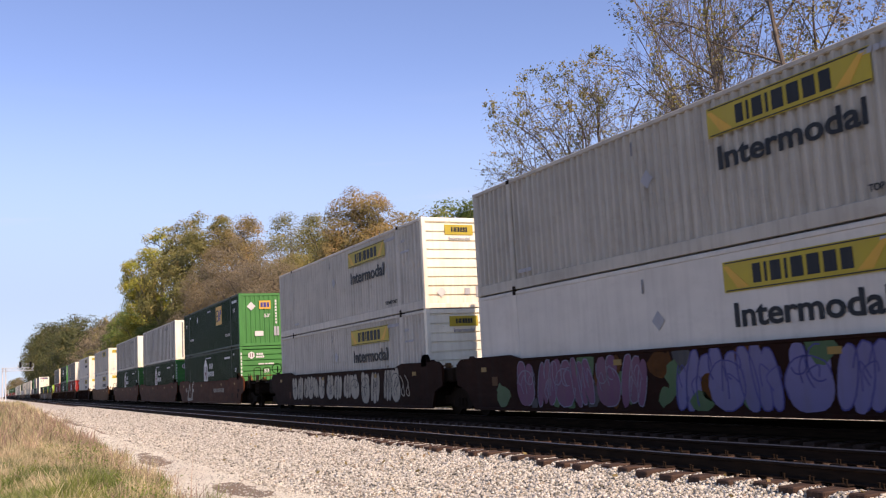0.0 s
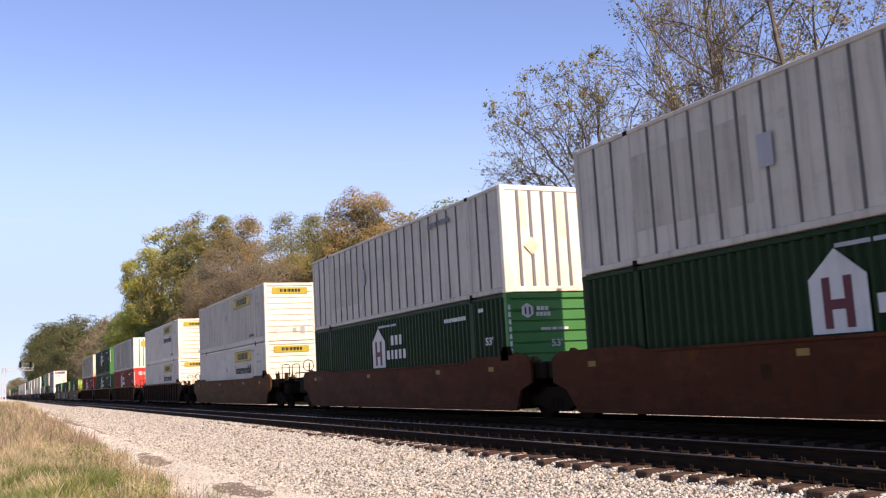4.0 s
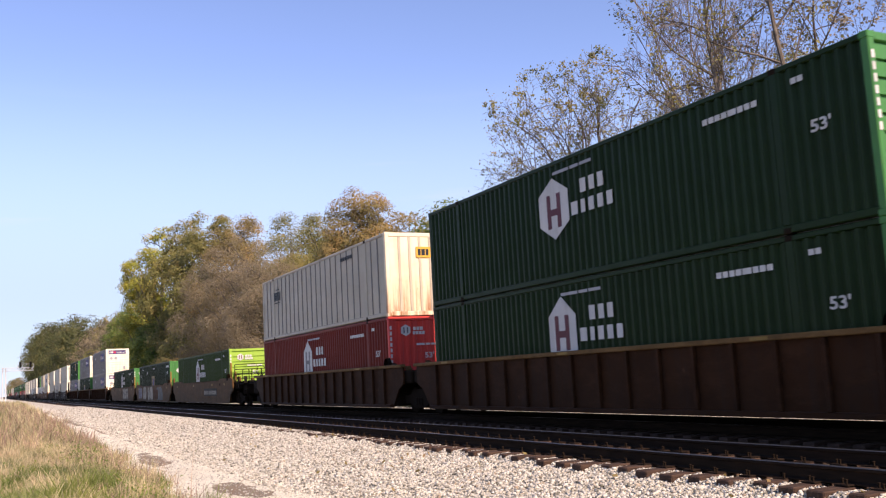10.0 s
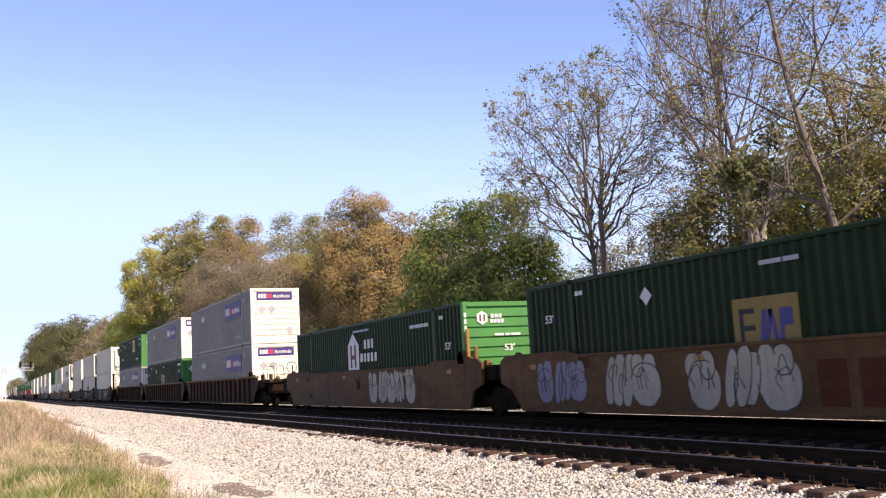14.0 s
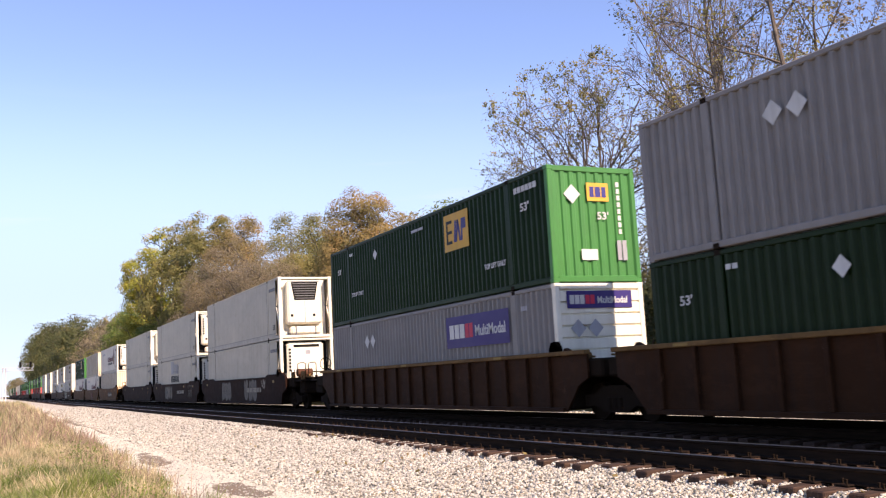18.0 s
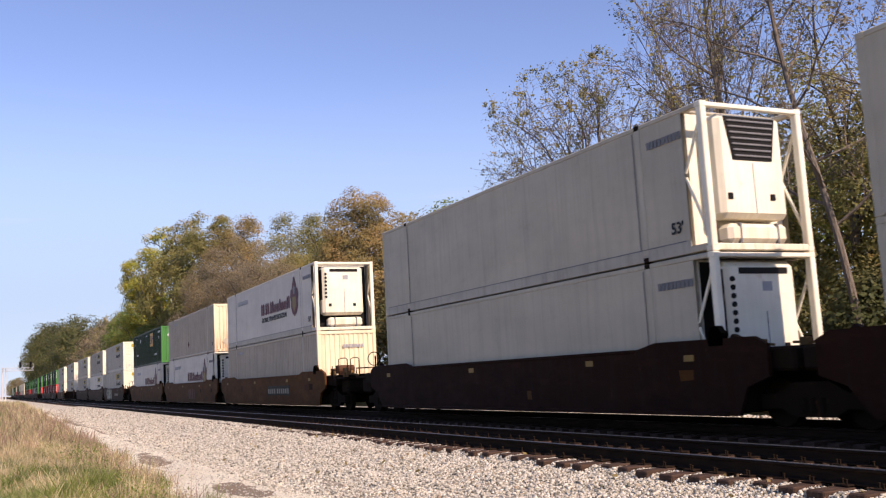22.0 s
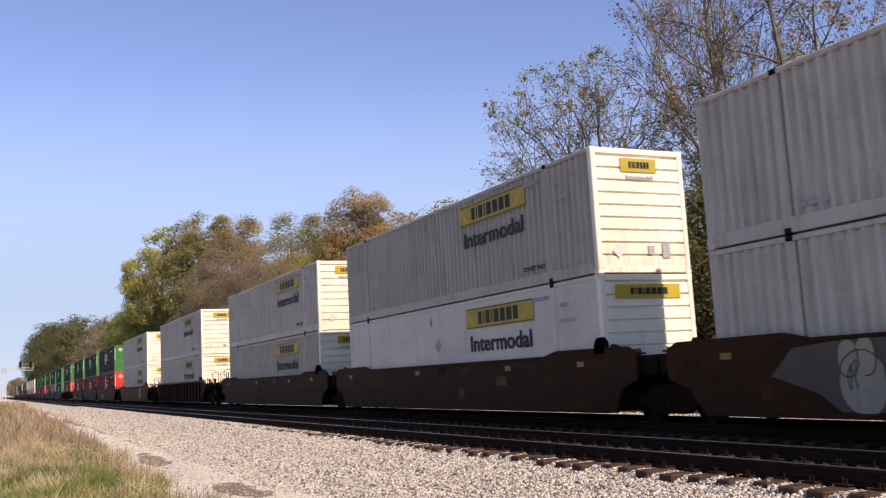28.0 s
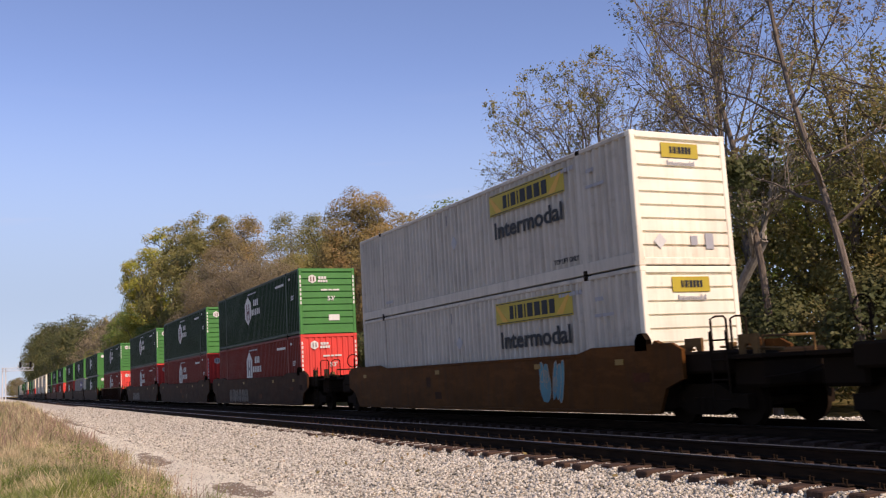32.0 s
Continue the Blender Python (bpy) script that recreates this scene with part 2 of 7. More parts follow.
m, nt, b = shader("rail_side", 0.9, 0.0, 0.08)
c = ramp(nt, tex(nt, coords(nt, (0.6, 6, 6)), 4.0, 6.0), [(0.3, (0.009, 0.006, 0.004)), (0.7, (0.030, 0.018, 0.011))])
nt.links.new(c, b.inputs["Base Color"])
RAIL_SIDE = m
m, nt, b = shader("rail_head", 0.42, 1.0)
c = ramp(nt, tex(nt, coords(nt, (0.5, 30, 6)), 3.0, 4.0), [(0.3, (0.14, 0.13, 0.12)), (0.7, (0.26, 0.25, 0.24))])
nt.links.new(c, b.inputs["Base Color"])
RAIL_HEAD = m
TIE = rough_stuff("creosoted_tie", [(0.25, (0.022, 0.012, 0.008)), (0.55, (0.066, 0.036, 0.022)), (0.8, (0.145, 0.09, 0.058))], 5.0, 0.85, 0.8, 0.02, (5, 0.7, 5))
STONE = rough_stuff("ballast_stone", [(0.0, (0.12, 0.115, 0.088)), (0.14, (0.32, 0.30, 0.245)), (0.5, (0.58, 0.545, 0.455)), (0.82, (0.77, 0.73, 0.63)), (0.95, (0.60, 0.54, 0.45)), (1.0, (0.36, 0.27, 0.18))], 9.0, 0.8, 0.3, 0.01, island=True)
BARK = rough_stuff("bark", [(0.3, (0.070, 0.056, 0.044)), (0.6, (0.19, 0.155, 0.12)), (0.8, (0.31, 0.265, 0.215))], 4.0, 0.9, 0.9, 0.03, (3, 3, 0.6))
BARK_DARK = rough_stuff("dark_bark", [(0.3, (0.032, 0.025, 0.019)), (0.6, (0.085, 0.067, 0.052)), (0.8, (0.15, 0.123, 0.096))], 4.0, 0.9, 0.9, 0.03, (3, 3, 0.6))
BARK_PALE = rough_stuff("pale_bark", [(0.3, (0.12, 0.10, 0.08)), (0.5, (0.30, 0.27, 0.22)), (0.75, (0.46, 0.43, 0.37))], 2.2, 0.85, 0.5, 0.02, (2, 2, 0.8))
LEAF_GREEN = leafy("leaf_green", [(0.0, (0.095, 0.140, 0.030)), (0.5, (0.180, 0.235, 0.052)), (0.85, (0.275, 0.300, 0.075)), (1.0, (0.42, 0.38, 0.12))])
LEAF_OLIVE = leafy("leaf_olive", [(0.0, (0.15, 0.155, 0.050)), (0.5, (0.26, 0.24, 0.080)), (0.8, (0.36, 0.29, 0.095)), (1.0, (0.43, 0.29, 0.11))])
LEAF_ORANGE = leafy("leaf_orange", [(0.0, (0.17, 0.145, 0.05)), (0.4, (0.31, 0.235, 0.085)), (0.75, (0.41, 0.285, 0.105)), (1.0, (0.46, 0.265, 0.115))])
LEAF_BROWN = leafy("leaf_brown", [(0.0, (0.20, 0.165, 0.10)), (0.5, (0.30, 0.245, 0.15)), (0.85, (0.37, 0.29, 0.175)), (1.0, (0.30, 0.28, 0.12))], thin=0.5, patch=0.45)
LEAF_GOLD = leafy("leaf_gold", [(0.0, (0.20, 0.22, 0.042)), (0.45, (0.38, 0.37, 0.060)), (0.8, (0.58, 0.49, 0.085)), (1.0, (0.62, 0.42, 0.08))])
LEAF_DARK = leafy("leaf_dark", [(0.0, (0.070, 0.088, 0.030)), (0.5, (0.130, 0.138, 0.050)), (0.85, (0.19, 0.165, 0.062)), (1.0, (0.27, 0.18, 0.075))])
GRASS = leafy("dry_grass", [(0.0, (0.15, 0.18, 0.07)), (0.28, (0.27, 0.27, 0.11)), (0.46, (0.52, 0.43, 0.24)), (0.76, (0.70, 0.57, 0.34)), (1.0, (0.50, 0.31, 0.22))], 0.7, 0.35, 0.8)
WEED = leafy("rusty_weed", [(0.0, (0.17, 0.12, 0.08)), (0.5, (0.36, 0.235, 0.17)), (0.8, (0.46, 0.33, 0.23)), (1.0, (0.17, 0.21, 0.07))], 0.7, 0.3, 0.4)

# the ground: grassy soil, pale gravel road with damp patches, crushed-stone ballast, by strips along the line
m, nt, b = shader("ground_mix", 0.95, 0.0, 0.0)
flat = coords(nt, (1, 1, 1), False)
sep = nt.nodes.new("ShaderNodeSeparateXYZ")
nt.links.new(flat, sep.inputs[0])
wob = tex(nt, flat, 0.35, 5.0, 0.7)
off = add(nt, "ShaderNodeMath")
off.operation = "MULTIPLY_ADD"
off.inputs[1].default_value = 2.6
nt.links.new(wob, off.inputs[0])
nt.links.new(sep.outputs["Y"], off.inputs[2])


def band(lo, hi):
    n = add(nt, "ShaderNodeMapRange")
    n.inputs["From Min"].default_value, n.inputs["From Max"].default_value = lo + 1.3, hi + 1.3
    nt.links.new(off.outputs[0], n.inputs["Value"])
    return n.outputs[0]


vor = add(nt, "ShaderNodeTexVoronoi", Scale=17.0)
nt.links.new(flat, vor.inputs["Vector"])
stone_c = ramp(nt, vor.outputs["Color"], [(0.1, (0.35, 0.325, 0.265)), (0.5, (0.65, 0.605, 0.505)), (0.9, (0.81, 0.765, 0.655))])
stone_c = mix(nt, ramp(nt, vor.outputs["Distance"], [(0.3, (0, 0, 0)), (0.65, (0.6,) * 3)]), stone_c, (0.26, 0.225, 0.165))
fine = tex(nt, flat, 30.0, 4.0, 0.8)
road_c = ramp(nt, fine, [(0.35, (0.42, 0.385, 0.29)), (0.5, (0.71, 0.665, 0.53)), (0.65, (0.83, 0.79, 0.65))])
road_c = mix(nt, ramp(nt, tex(nt, flat, 0.5, 4.0), [(0.45, (0, 0, 0)), (0.7, (0.4,) * 3)]), road_c, (0.50, 0.42, 0.31))
for px, py, rx, ry in ((-25.0, 3.75, 4.6, 0.62), (-16.2, 3.85, 3.0, 0.60), (-62, 4.5, 16, 0.75), (-44, 4.5, 6.0, 0.4), (-16.2, 5.3, 2.0, 0.24)):
    d = nt.nodes.new("ShaderNodeVectorMath")
    d.operation = "SUBTRACT"
    d.inputs[1].default_value = (px, py, 0)
    nt.links.new(flat, d.inputs[0])
    sc = nt.nodes.new("ShaderNodeVectorMath")
    sc.operation = "MULTIPLY"
    sc.inputs[1].default_value = (1 / rx, 1 / ry, 0)
    nt.links.new(d.outputs[0], sc.inputs[0])
    ln = nt.nodes.new("ShaderNodeVectorMath")
    ln.operation = "LENGTH"
    nt.links.new(sc.outputs[0], ln.inputs[0])
    ad = add(nt, "ShaderNodeMath")
    nt.links.new(ln.outputs["Value"], ad.inputs[0])
    nt.links.new(tex(nt, flat, 1.1, 5.0, 0.7), ad.inputs[1])
    road_c = mix(nt, ramp(nt, ad.outputs[0], [(0.98, (0.85,) * 3), (1.2, (0, 0, 0))]), road_c, (0.18, 0.132, 0.096))
soil_c = ramp(nt, tex(nt, flat, 2.0, 6.0), [(0.3, (0.07, 0.07, 0.025)), (0.6, (0.17, 0.13, 0.055)), (0.8, (0.26, 0.20, 0.09))])
c = mix(nt, band(2.1, 2.9), soil_c, road_c)
c = mix(nt, band(4.9, 6.6), c, stone_c)
# train's shade painted in: ballast beside and under it is multiplied dark
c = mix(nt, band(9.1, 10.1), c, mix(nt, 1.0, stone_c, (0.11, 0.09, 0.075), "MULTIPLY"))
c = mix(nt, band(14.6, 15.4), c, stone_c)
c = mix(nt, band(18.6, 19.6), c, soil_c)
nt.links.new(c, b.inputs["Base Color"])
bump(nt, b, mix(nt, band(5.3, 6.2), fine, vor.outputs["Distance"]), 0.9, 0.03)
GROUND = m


# ---- mesh building ----
class Shape:
    """Vertices and faces of one mesh in the making."""

    def __init__(self):
        self.v, self.f = [], []

    def put(self, verts, faces):
        k = len(self.v)
        self.v += [tuple(p) for p in verts]
        self.f += [tuple(i + k for i in q) for q in faces]
        return self

    def box(self, lo, hi, chamfer=0.0):
        c = [(a + b_) / 2 for a, b_ in zip(lo, hi)]
        h = [abs(b_ - a) / 2 for a, b_ in zip(lo, hi)]
        if chamfer <= 0:
            vs = [(c[0] + x * h[0], c[1] + y * h[1], c[2] + z * h[2]) for x in (-1, 1) for y in (-1, 1) for z in (-1, 1)]
            return self.put(vs, [(0, 1, 3, 2), (4, 6, 7, 5), (0, 4, 5, 1), (2, 3, 7, 6), (0, 2, 6, 4), (1, 5, 7, 3)])
        k = min(chamfer, *(q * 0.45 for q in h))
        vs, ix = [], {}
        for x in (-1, 1):
            for y in (-1, 1):
                for z in (-1, 1):
                    for ax in range(3):
                        q = [h[0] - k, h[1] - k, h[2] - k]
                        q[ax] = h[ax]
                        ix[x, y, z, ax] = len(vs)
                        vs.append((c[0] + x * q[0], c[1] + y * q[1], c[2] + z * q[2]))
        fs = []
        s = (-1, 1)
        for a in s:
            fs.append([ix[a, -1, -1, 0], ix[a, 1, -1, 0], ix[a, 1, 1, 0], ix[a, -1, 1, 0]])
            fs.append([ix[-1, a, -1, 1], ix[1, a, -1, 1], ix[1, a, 1, 1], ix[-1, a, 1, 1]])
            fs.append([ix[-1, -1, a, 2], ix[1, -1, a, 2], ix[1, 1, a, 2], ix[-1, 1, a, 2]])
            for b_ in s:
                fs.append([ix[a, b_, -1, 0], ix[a, b_, 1, 0], ix[a, b_, 1, 1], ix[a, b_, -1, 1]])
                fs.append([ix[a, -1, b_, 0], ix[a, 1, b_, 0], ix[a, 1, b_, 2], ix[a, -1, b_, 2]])
                fs.append([ix[-1, a, b_, 1], ix[1, a, b_, 1], ix[1, a, b_, 2], ix[-1, a, b_, 2]])
                for d_ in s:
                    fs.append([ix[a, b_, d_, 0], ix[a, b_, d_, 1], ix[a, b_, d_, 2]])
        cc = Vector(c)
        out = []
        for q in fs:
            p = [Vector(vs[i]) for i in q]
            nrm = (p[1] - p[0]).cross(p[2] - p[0])
            out.append(q if nrm.dot(sum(p, Vector()) / len(p) - cc) > 0 else q[::-1])
        return self.put(vs, out)

    def prism(self, outline, y0, y1):
        """An outline in x and z, drawn out from y0 to y1."""
        n = len(outline)
        vs = [(x, y0, z) for x, z in outline] + [(x, y1, z) for x, z in outline]
        fs = [tuple(range(n)), tuple(range(2 * n - 1, n - 1, -1))]
        fs += [(i, i + n, (i + 1) % n + n, (i + 1) % n) for i in range(n)]
        return self.put(vs, fs)

    def tube(self, pts, radii, n=6, cap=True):
        k = len(self.v)
        pts = [Vector(p) for p in pts]
        up = None
        for i, p in enumerate(pts):
            d = (pts[min(i + 1, len(pts) - 1)] - pts[max(i - 1, 0)]).normalized()
            if up is None:
                up = d.cross(Vector((0.3, 0.9, 0.2))).normalized()
            else:
                up = (up - d * up.dot(d)).normalized()
            w = d.cross(up)
            r = radii[i] if hasattr(radii, "__len__") else radii
            self.v += [tuple(p + (up * math.cos(a) + w * math.sin(a)) * r) for a in (2 * math.pi * j / n for j in range(n))]
        for i in range(len(pts) - 1):
            for j in range(n):
                a, b_ = k + i * n + j, k + i * n + (j + 1) % n
                self.f.append((a, b_, b_ + n, a + n))
        if cap:
            self.f.append(tuple(k + j for j in range(n - 1, -1, -1)))
            self.f.append(tuple(k + (len(pts) - 1) * n + j for j in range(n)))
        return self

    def mesh(self, name, *mats):
        me = bpy.data.meshes.new(name)
        me.from_pydata(self.v, [], self.f)
        for q in mats:
            me.materials.append(q)
        return me


SMALL = {"serial", "mark", "spike", "tie_plate", "border", "outline", "stripe"}


def part(name, shape, material, parent, label="", at=None):
    """Links a shape, or a ready mesh, as one mesh object under a thing or a part."""
    me = shape if isinstance(shape, bpy.types.Mesh) else shape.mesh(name, material)
    ob = new(name, me)
    ob.parent = parent
    if at is not None:
        ob.location = at
    return tagged(ob, label, kind="stuff" if name in SMALL else "")


LETTERS = {}


def lettering(words, face, x, z, w, h, depth=0.006, where=0.0):
    """Words in relief, fitted to a box w by h. face 'side': read from -y, at y = where; 'end': read from +x, at x = where."""
    if words not in LETTERS:
        cu = bpy.data.curves.new("words", "FONT")
        cu.body, cu.extrude, cu.resolution_u, cu.offset = words, 0.01, 3, 0.022
        ob = new("words", cu)
        dg = bpy.context.evaluated_depsgraph_get()
        me = ob.evaluated_get(dg).to_mesh()
        LETTERS[words] = ([tuple(v.co) for v in me.vertices], [tuple(p.vertices) for p in me.polygons])
        bpy.data.objects.remove(ob)
        bpy.data.curves.remove(cu)
    vs, fs = LETTERS[words]
    x0, x1 = min(v[0] for v in vs), max(v[0] for v in vs)
    y0, y1 = min(v[1] for v in vs), max(v[1] for v in vs)
    sx, sy, sz = w / (x1 - x0), h / (y1 - y0), depth / 0.02
    q = [((a - x0) * sx, (b_ - y0) * sy, (c_ + 0.01) * sz) for a, b_, c_ in vs]
    if face == "side":
        q = [(x + a, where - c_, z + b_) for a, b_, c_ in q]
    else:
        q = [(where + c_, x + a, z + b_) for a, b_, c_ in q]
    return Shape().put(q, fs)


def bars(face, x, z, w, h, widths, where, gap=0.25, depth=0.006):
    """Plain bars that stand for writing which is not spelt out."""
    s, total = Shape(), sum(widths) + gap * (len(widths) - 1)
    at = x
    for q in widths:
        bw = w * q / total
        if face == "side":
            s.box((at, where - depth, z), (at + bw, where, z + h))
        else:
            s.box((where, at, z), (where + depth, at + bw, z + h))
        at += bw + w * gap / total
    return s


def plate(face, outline, where, depth=0.005):
    """A thin flat shape: outline in (along, up)."""
    n = len(outline)
    if face == "side":
        vs = [(a, where - depth, b_) for a, b_ in outline] + [(a, where, b_) for a, b_ in outline]
    else:
        vs = [(where + depth, a, b_) for a, b_ in outline] + [(where, a, b_) for a, b_ in outline]
    fs = [tuple(range(n)), tuple(range(2 * n - 1, n - 1, -1))] + [(i + n, (i + 1) % n + n, (i + 1) % n, i) for i in range(n)]
    return Shape().put(vs, fs)


def rect(x0, z0, x1, z1):
    return [(x0, z0), (x1, z0), (x1, z1), (x0, z1)]


def diamond(x, z, r):
    return [(x - r, z), (x, z - r), (x + r, z), (x, z + r)]


# ---- the ground and the two tracks ----
def axis_steps(spans):
    out = []
    for a, b_, n in spans:
        out += list(np.linspace(a, b_, n, endpoint=False))
    return out + [spans[-1][1]]


def ground_height(x, y):
    prof = ((-3000, -0.4), (-40, -0.4), (0, -0.36), (1.6, -0.40), (2.6, -0.54), (5.4, -0.52), (6.0, -0.46), (7.2, -0.330), (7.85, -0.305), (8.05, -0.240), (9.9, -0.222),
            (10.6, -0.25), (11.3, -0.29), (12.0, -0.25), (14.7, -0.25), (15.2, -0.28), (18.6, -0.34), (20.2, -0.7), (24, -0.5), (60, 0.8), (3000, 1.2))
    z = float(np.interp(y, [p[0] for p in prof], [p[1] for p in prof]))
    # farther off the cribs are filled to the tops of the ties
    fill = min(1.0, max(0.0, (-x - 17) / 22))
    z += fill * float(np.interp(y, (5.6, 7.85, 8.05, 10.0, 10.6), (0.0, 0.085, 0.036, 0.022, 0.0)))
    if -60 < x < 5 and y < 7.4:
        z += (noise.noise((x * 0.45, y * 0.9, 0)) * 0.05 + noise.noise((x * 1.7, y * 2.1, 3)) * 0.02) * (0.25 if y > 6 else 1)
        for ry in (3.2, 4.75):
            z -= 0.05 * math.exp(-((y - ry - 0.15 * math.sin(x * 0.2)) / 0.28) ** 2)
    return z


gx = axis_steps([(-3000, -400, 14), (-400, -60, 40), (-60, -8, 150), (-8, 40, 40), (40, 3000, 12)])
gy = axis_steps([(-3000, -40, 10), (-40, -4, 12), (-4, 7.6, 58), (7.6, 8.4, 10), (8.4, 19, 42), (19, 60, 20), (60, 3000, 10)])
gs = Shape()
gs.v = [(x, y, ground_height(x, y)) for x in gx for y in gy]
ny = len(gy)
gs.f = [(i * ny + j, (i + 1) * ny + j, (i + 1) * ny + j + 1, i * ny + j + 1) for i in range(len(gx) - 1) for j in range(ny - 1)]
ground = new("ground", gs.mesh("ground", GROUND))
for p in ground.data.polygons:
    p.use_smooth = True
tagged(ground, "flat ground with grass verge, pale gravel road and stone ballast", "ground", kind="structure")


def rail_shapes():
    """Side and running head of a flat-bottomed rail, its head at z = 0."""
    prof = [(-0.070, -0.185), (0.070, -0.185), (0.070, -0.170), (0.012, -0.155), (0.012, -0.050), (0.037, -0.036), (0.037, -0.006), (-0.037, -0.006), (-0.037, -0.036), (-0.012, -0.050), (-0.012, -0.155), (-0.070, -0.170)]
    body, head = Shape(), Shape()
    n = len(prof)
    xs = [60, 0, -40, -120, -400, -1200]
    body.v = [(x, y, z) for x in xs for y, z in prof]
    for i in range(len(xs) - 1):
        body.f += [(i * n + j, (i + 1) * n + j, (i + 1) * n + (j + 1) % n, i * n + (j + 1) % n) for j in range(n)]
    cap = [(-0.037, -0.0055), (0.037, -0.0055), (0.030, 0.0), (-0.030, 0.0)]
    head.v = [(x, y, z) for x in xs for y, z in cap]
    for i in range(len(xs) - 1):
        head.f += [(i * 4 + j, (i + 1) * 4 + j, (i + 1) * 4 + (j + 1) % 4, i * 4 + (j + 1) % 4) for j in range(4)]
    return body.mesh("rail", RAIL_SIDE), head.mesh("railhead", RAIL_HEAD)


RAIL_ME, HEAD_ME = rail_shapes()


def track(y, name, label):
    t = tagged(new(name), label, "railway track", kind="structure")
    t.location = (0, y, 0)
    for dy in (-0.755, 0.755):
        r = part("rail", RAIL_ME, None, t, "rusty steel rail", at=(0, dy, 0))
        part("railhead", HEAD_ME, None, r, "worn bright running surface")
    return t


near_track = track(NEAR_Y, "track_near", "empty railway track of rusty rails on wooden ties")
far_track = track(TRAIN_Y, "track_far", "railway track in shade under the running train")

# ---- containers ----
L, HW, HT = 16.15, 1.295, 2.896
POST = 1.98            # the lifting posts stand 40 feet apart


def corrugated(x0, x1, z0, z1, y, pitch, depth, side):
    """A ribbed steel wall along x. side -1: its outer face looks to -y."""
    s, n = Shape(), max(1, round((x1 - x0) / pitch))
    p = (x1 - x0) / n
    line = [(x0, 0)]
    for i in range(n):
        a = x0 + i * p
        line += [(a + p * 0.27, 0), (a + p * 0.50, depth), (a + p * 0.77, depth), (a + p, 0)]
    back = y - side * (depth + 0.03)
    for x, d in line:
        s.v += [(x, y - side * d, z0), (x, y - side * d, z1), (x, back, z0), (x, back, z1)]
    for i in range(len(line) - 1):
        a, b_ = 4 * i, 4 * i + 4
        q = [(a, b_, b_ + 1, a + 1), (a + 2, a + 3, b_ + 3, b_ + 2), (a + 1, b_ + 1, b_ + 3, a + 3), (a, a + 2, b_ + 2, b_)]
        s.f += q if side < 0 else [k[::-1] for k in q]
    return s


def ribbed_sheet(x0, x1, z0, z1, y, side):
    return Shape().box((x0, y, z0), (x1, y - side * 0.05, z1))


def end_corrugated(z0, z1, n, depth, horizontal=False, ribs=None):
    """The front wall, its outer face at x = 0, ribbed upright or lying."""
    s = Shape()
    if horizontal:
        edge = np.linspace(z0, z1, n + 1)
        line = []
        for i in range(n):
            a, p = edge[i], edge[i + 1] - edge[i]
            line += [(a, 0), (a + p * 0.80, 0), (a + p * 0.86, depth), (a + p * 0.97, depth)]
        line.append((z1, 0))
        for z, d in line:
            s.v += [(-d - 0.02, -HW + 0.14, z), (-d - 0.02, HW - 0.14, z)]
        s.f += [(2 * i, 2 * i + 1, 2 * i + 3, 2 * i + 2) for i in range(len(line) - 1)]
        k = len(line) * 2
        s.v += [(-0.12, -HW + 0.14, z0), (-0.12, HW - 0.14, z0), (-0.12, -HW + 0.14, z1), (-0.12, HW - 0.14, z1)]
        s.f += [(k + 1, k, k + 2, k + 3)]
    else:
        p = (2 * HW - 0.28) / n
        line = []
        for i in range(n):
            a = -HW + 0.14 + i * p
            line += [(a, 0), (a + p * 0.4, 0), (a + p * 0.52, depth), (a + p * 0.88, depth)]
        line.append((HW - 0.14, 0))
        for y, d in line:
            s.v += [(-d - 0.02, y, z0), (-d - 0.02, y, z1)]
        s.f += [(2 * i, 2 * i + 2, 2 * i + 3, 2 * i + 1) for i in range(len(line) - 1)]
        k = len(line) * 2
        s.v += [(-0.12, -HW + 0.14, z0), (-0.12, HW - 0.14, z0), (-0.12, -HW + 0.14, z1), (-0.12, HW - 0.14, z1)]
        s.f += [(k + 1, k, k + 2, k + 3)]
    return s


SHARED = {}


def shared(key, make, mat):
    if (key, mat.name) not in SHARED:
        SHARED[key, mat.name] = make().mesh(key, mat)
    return SHARED[key, mat.name]


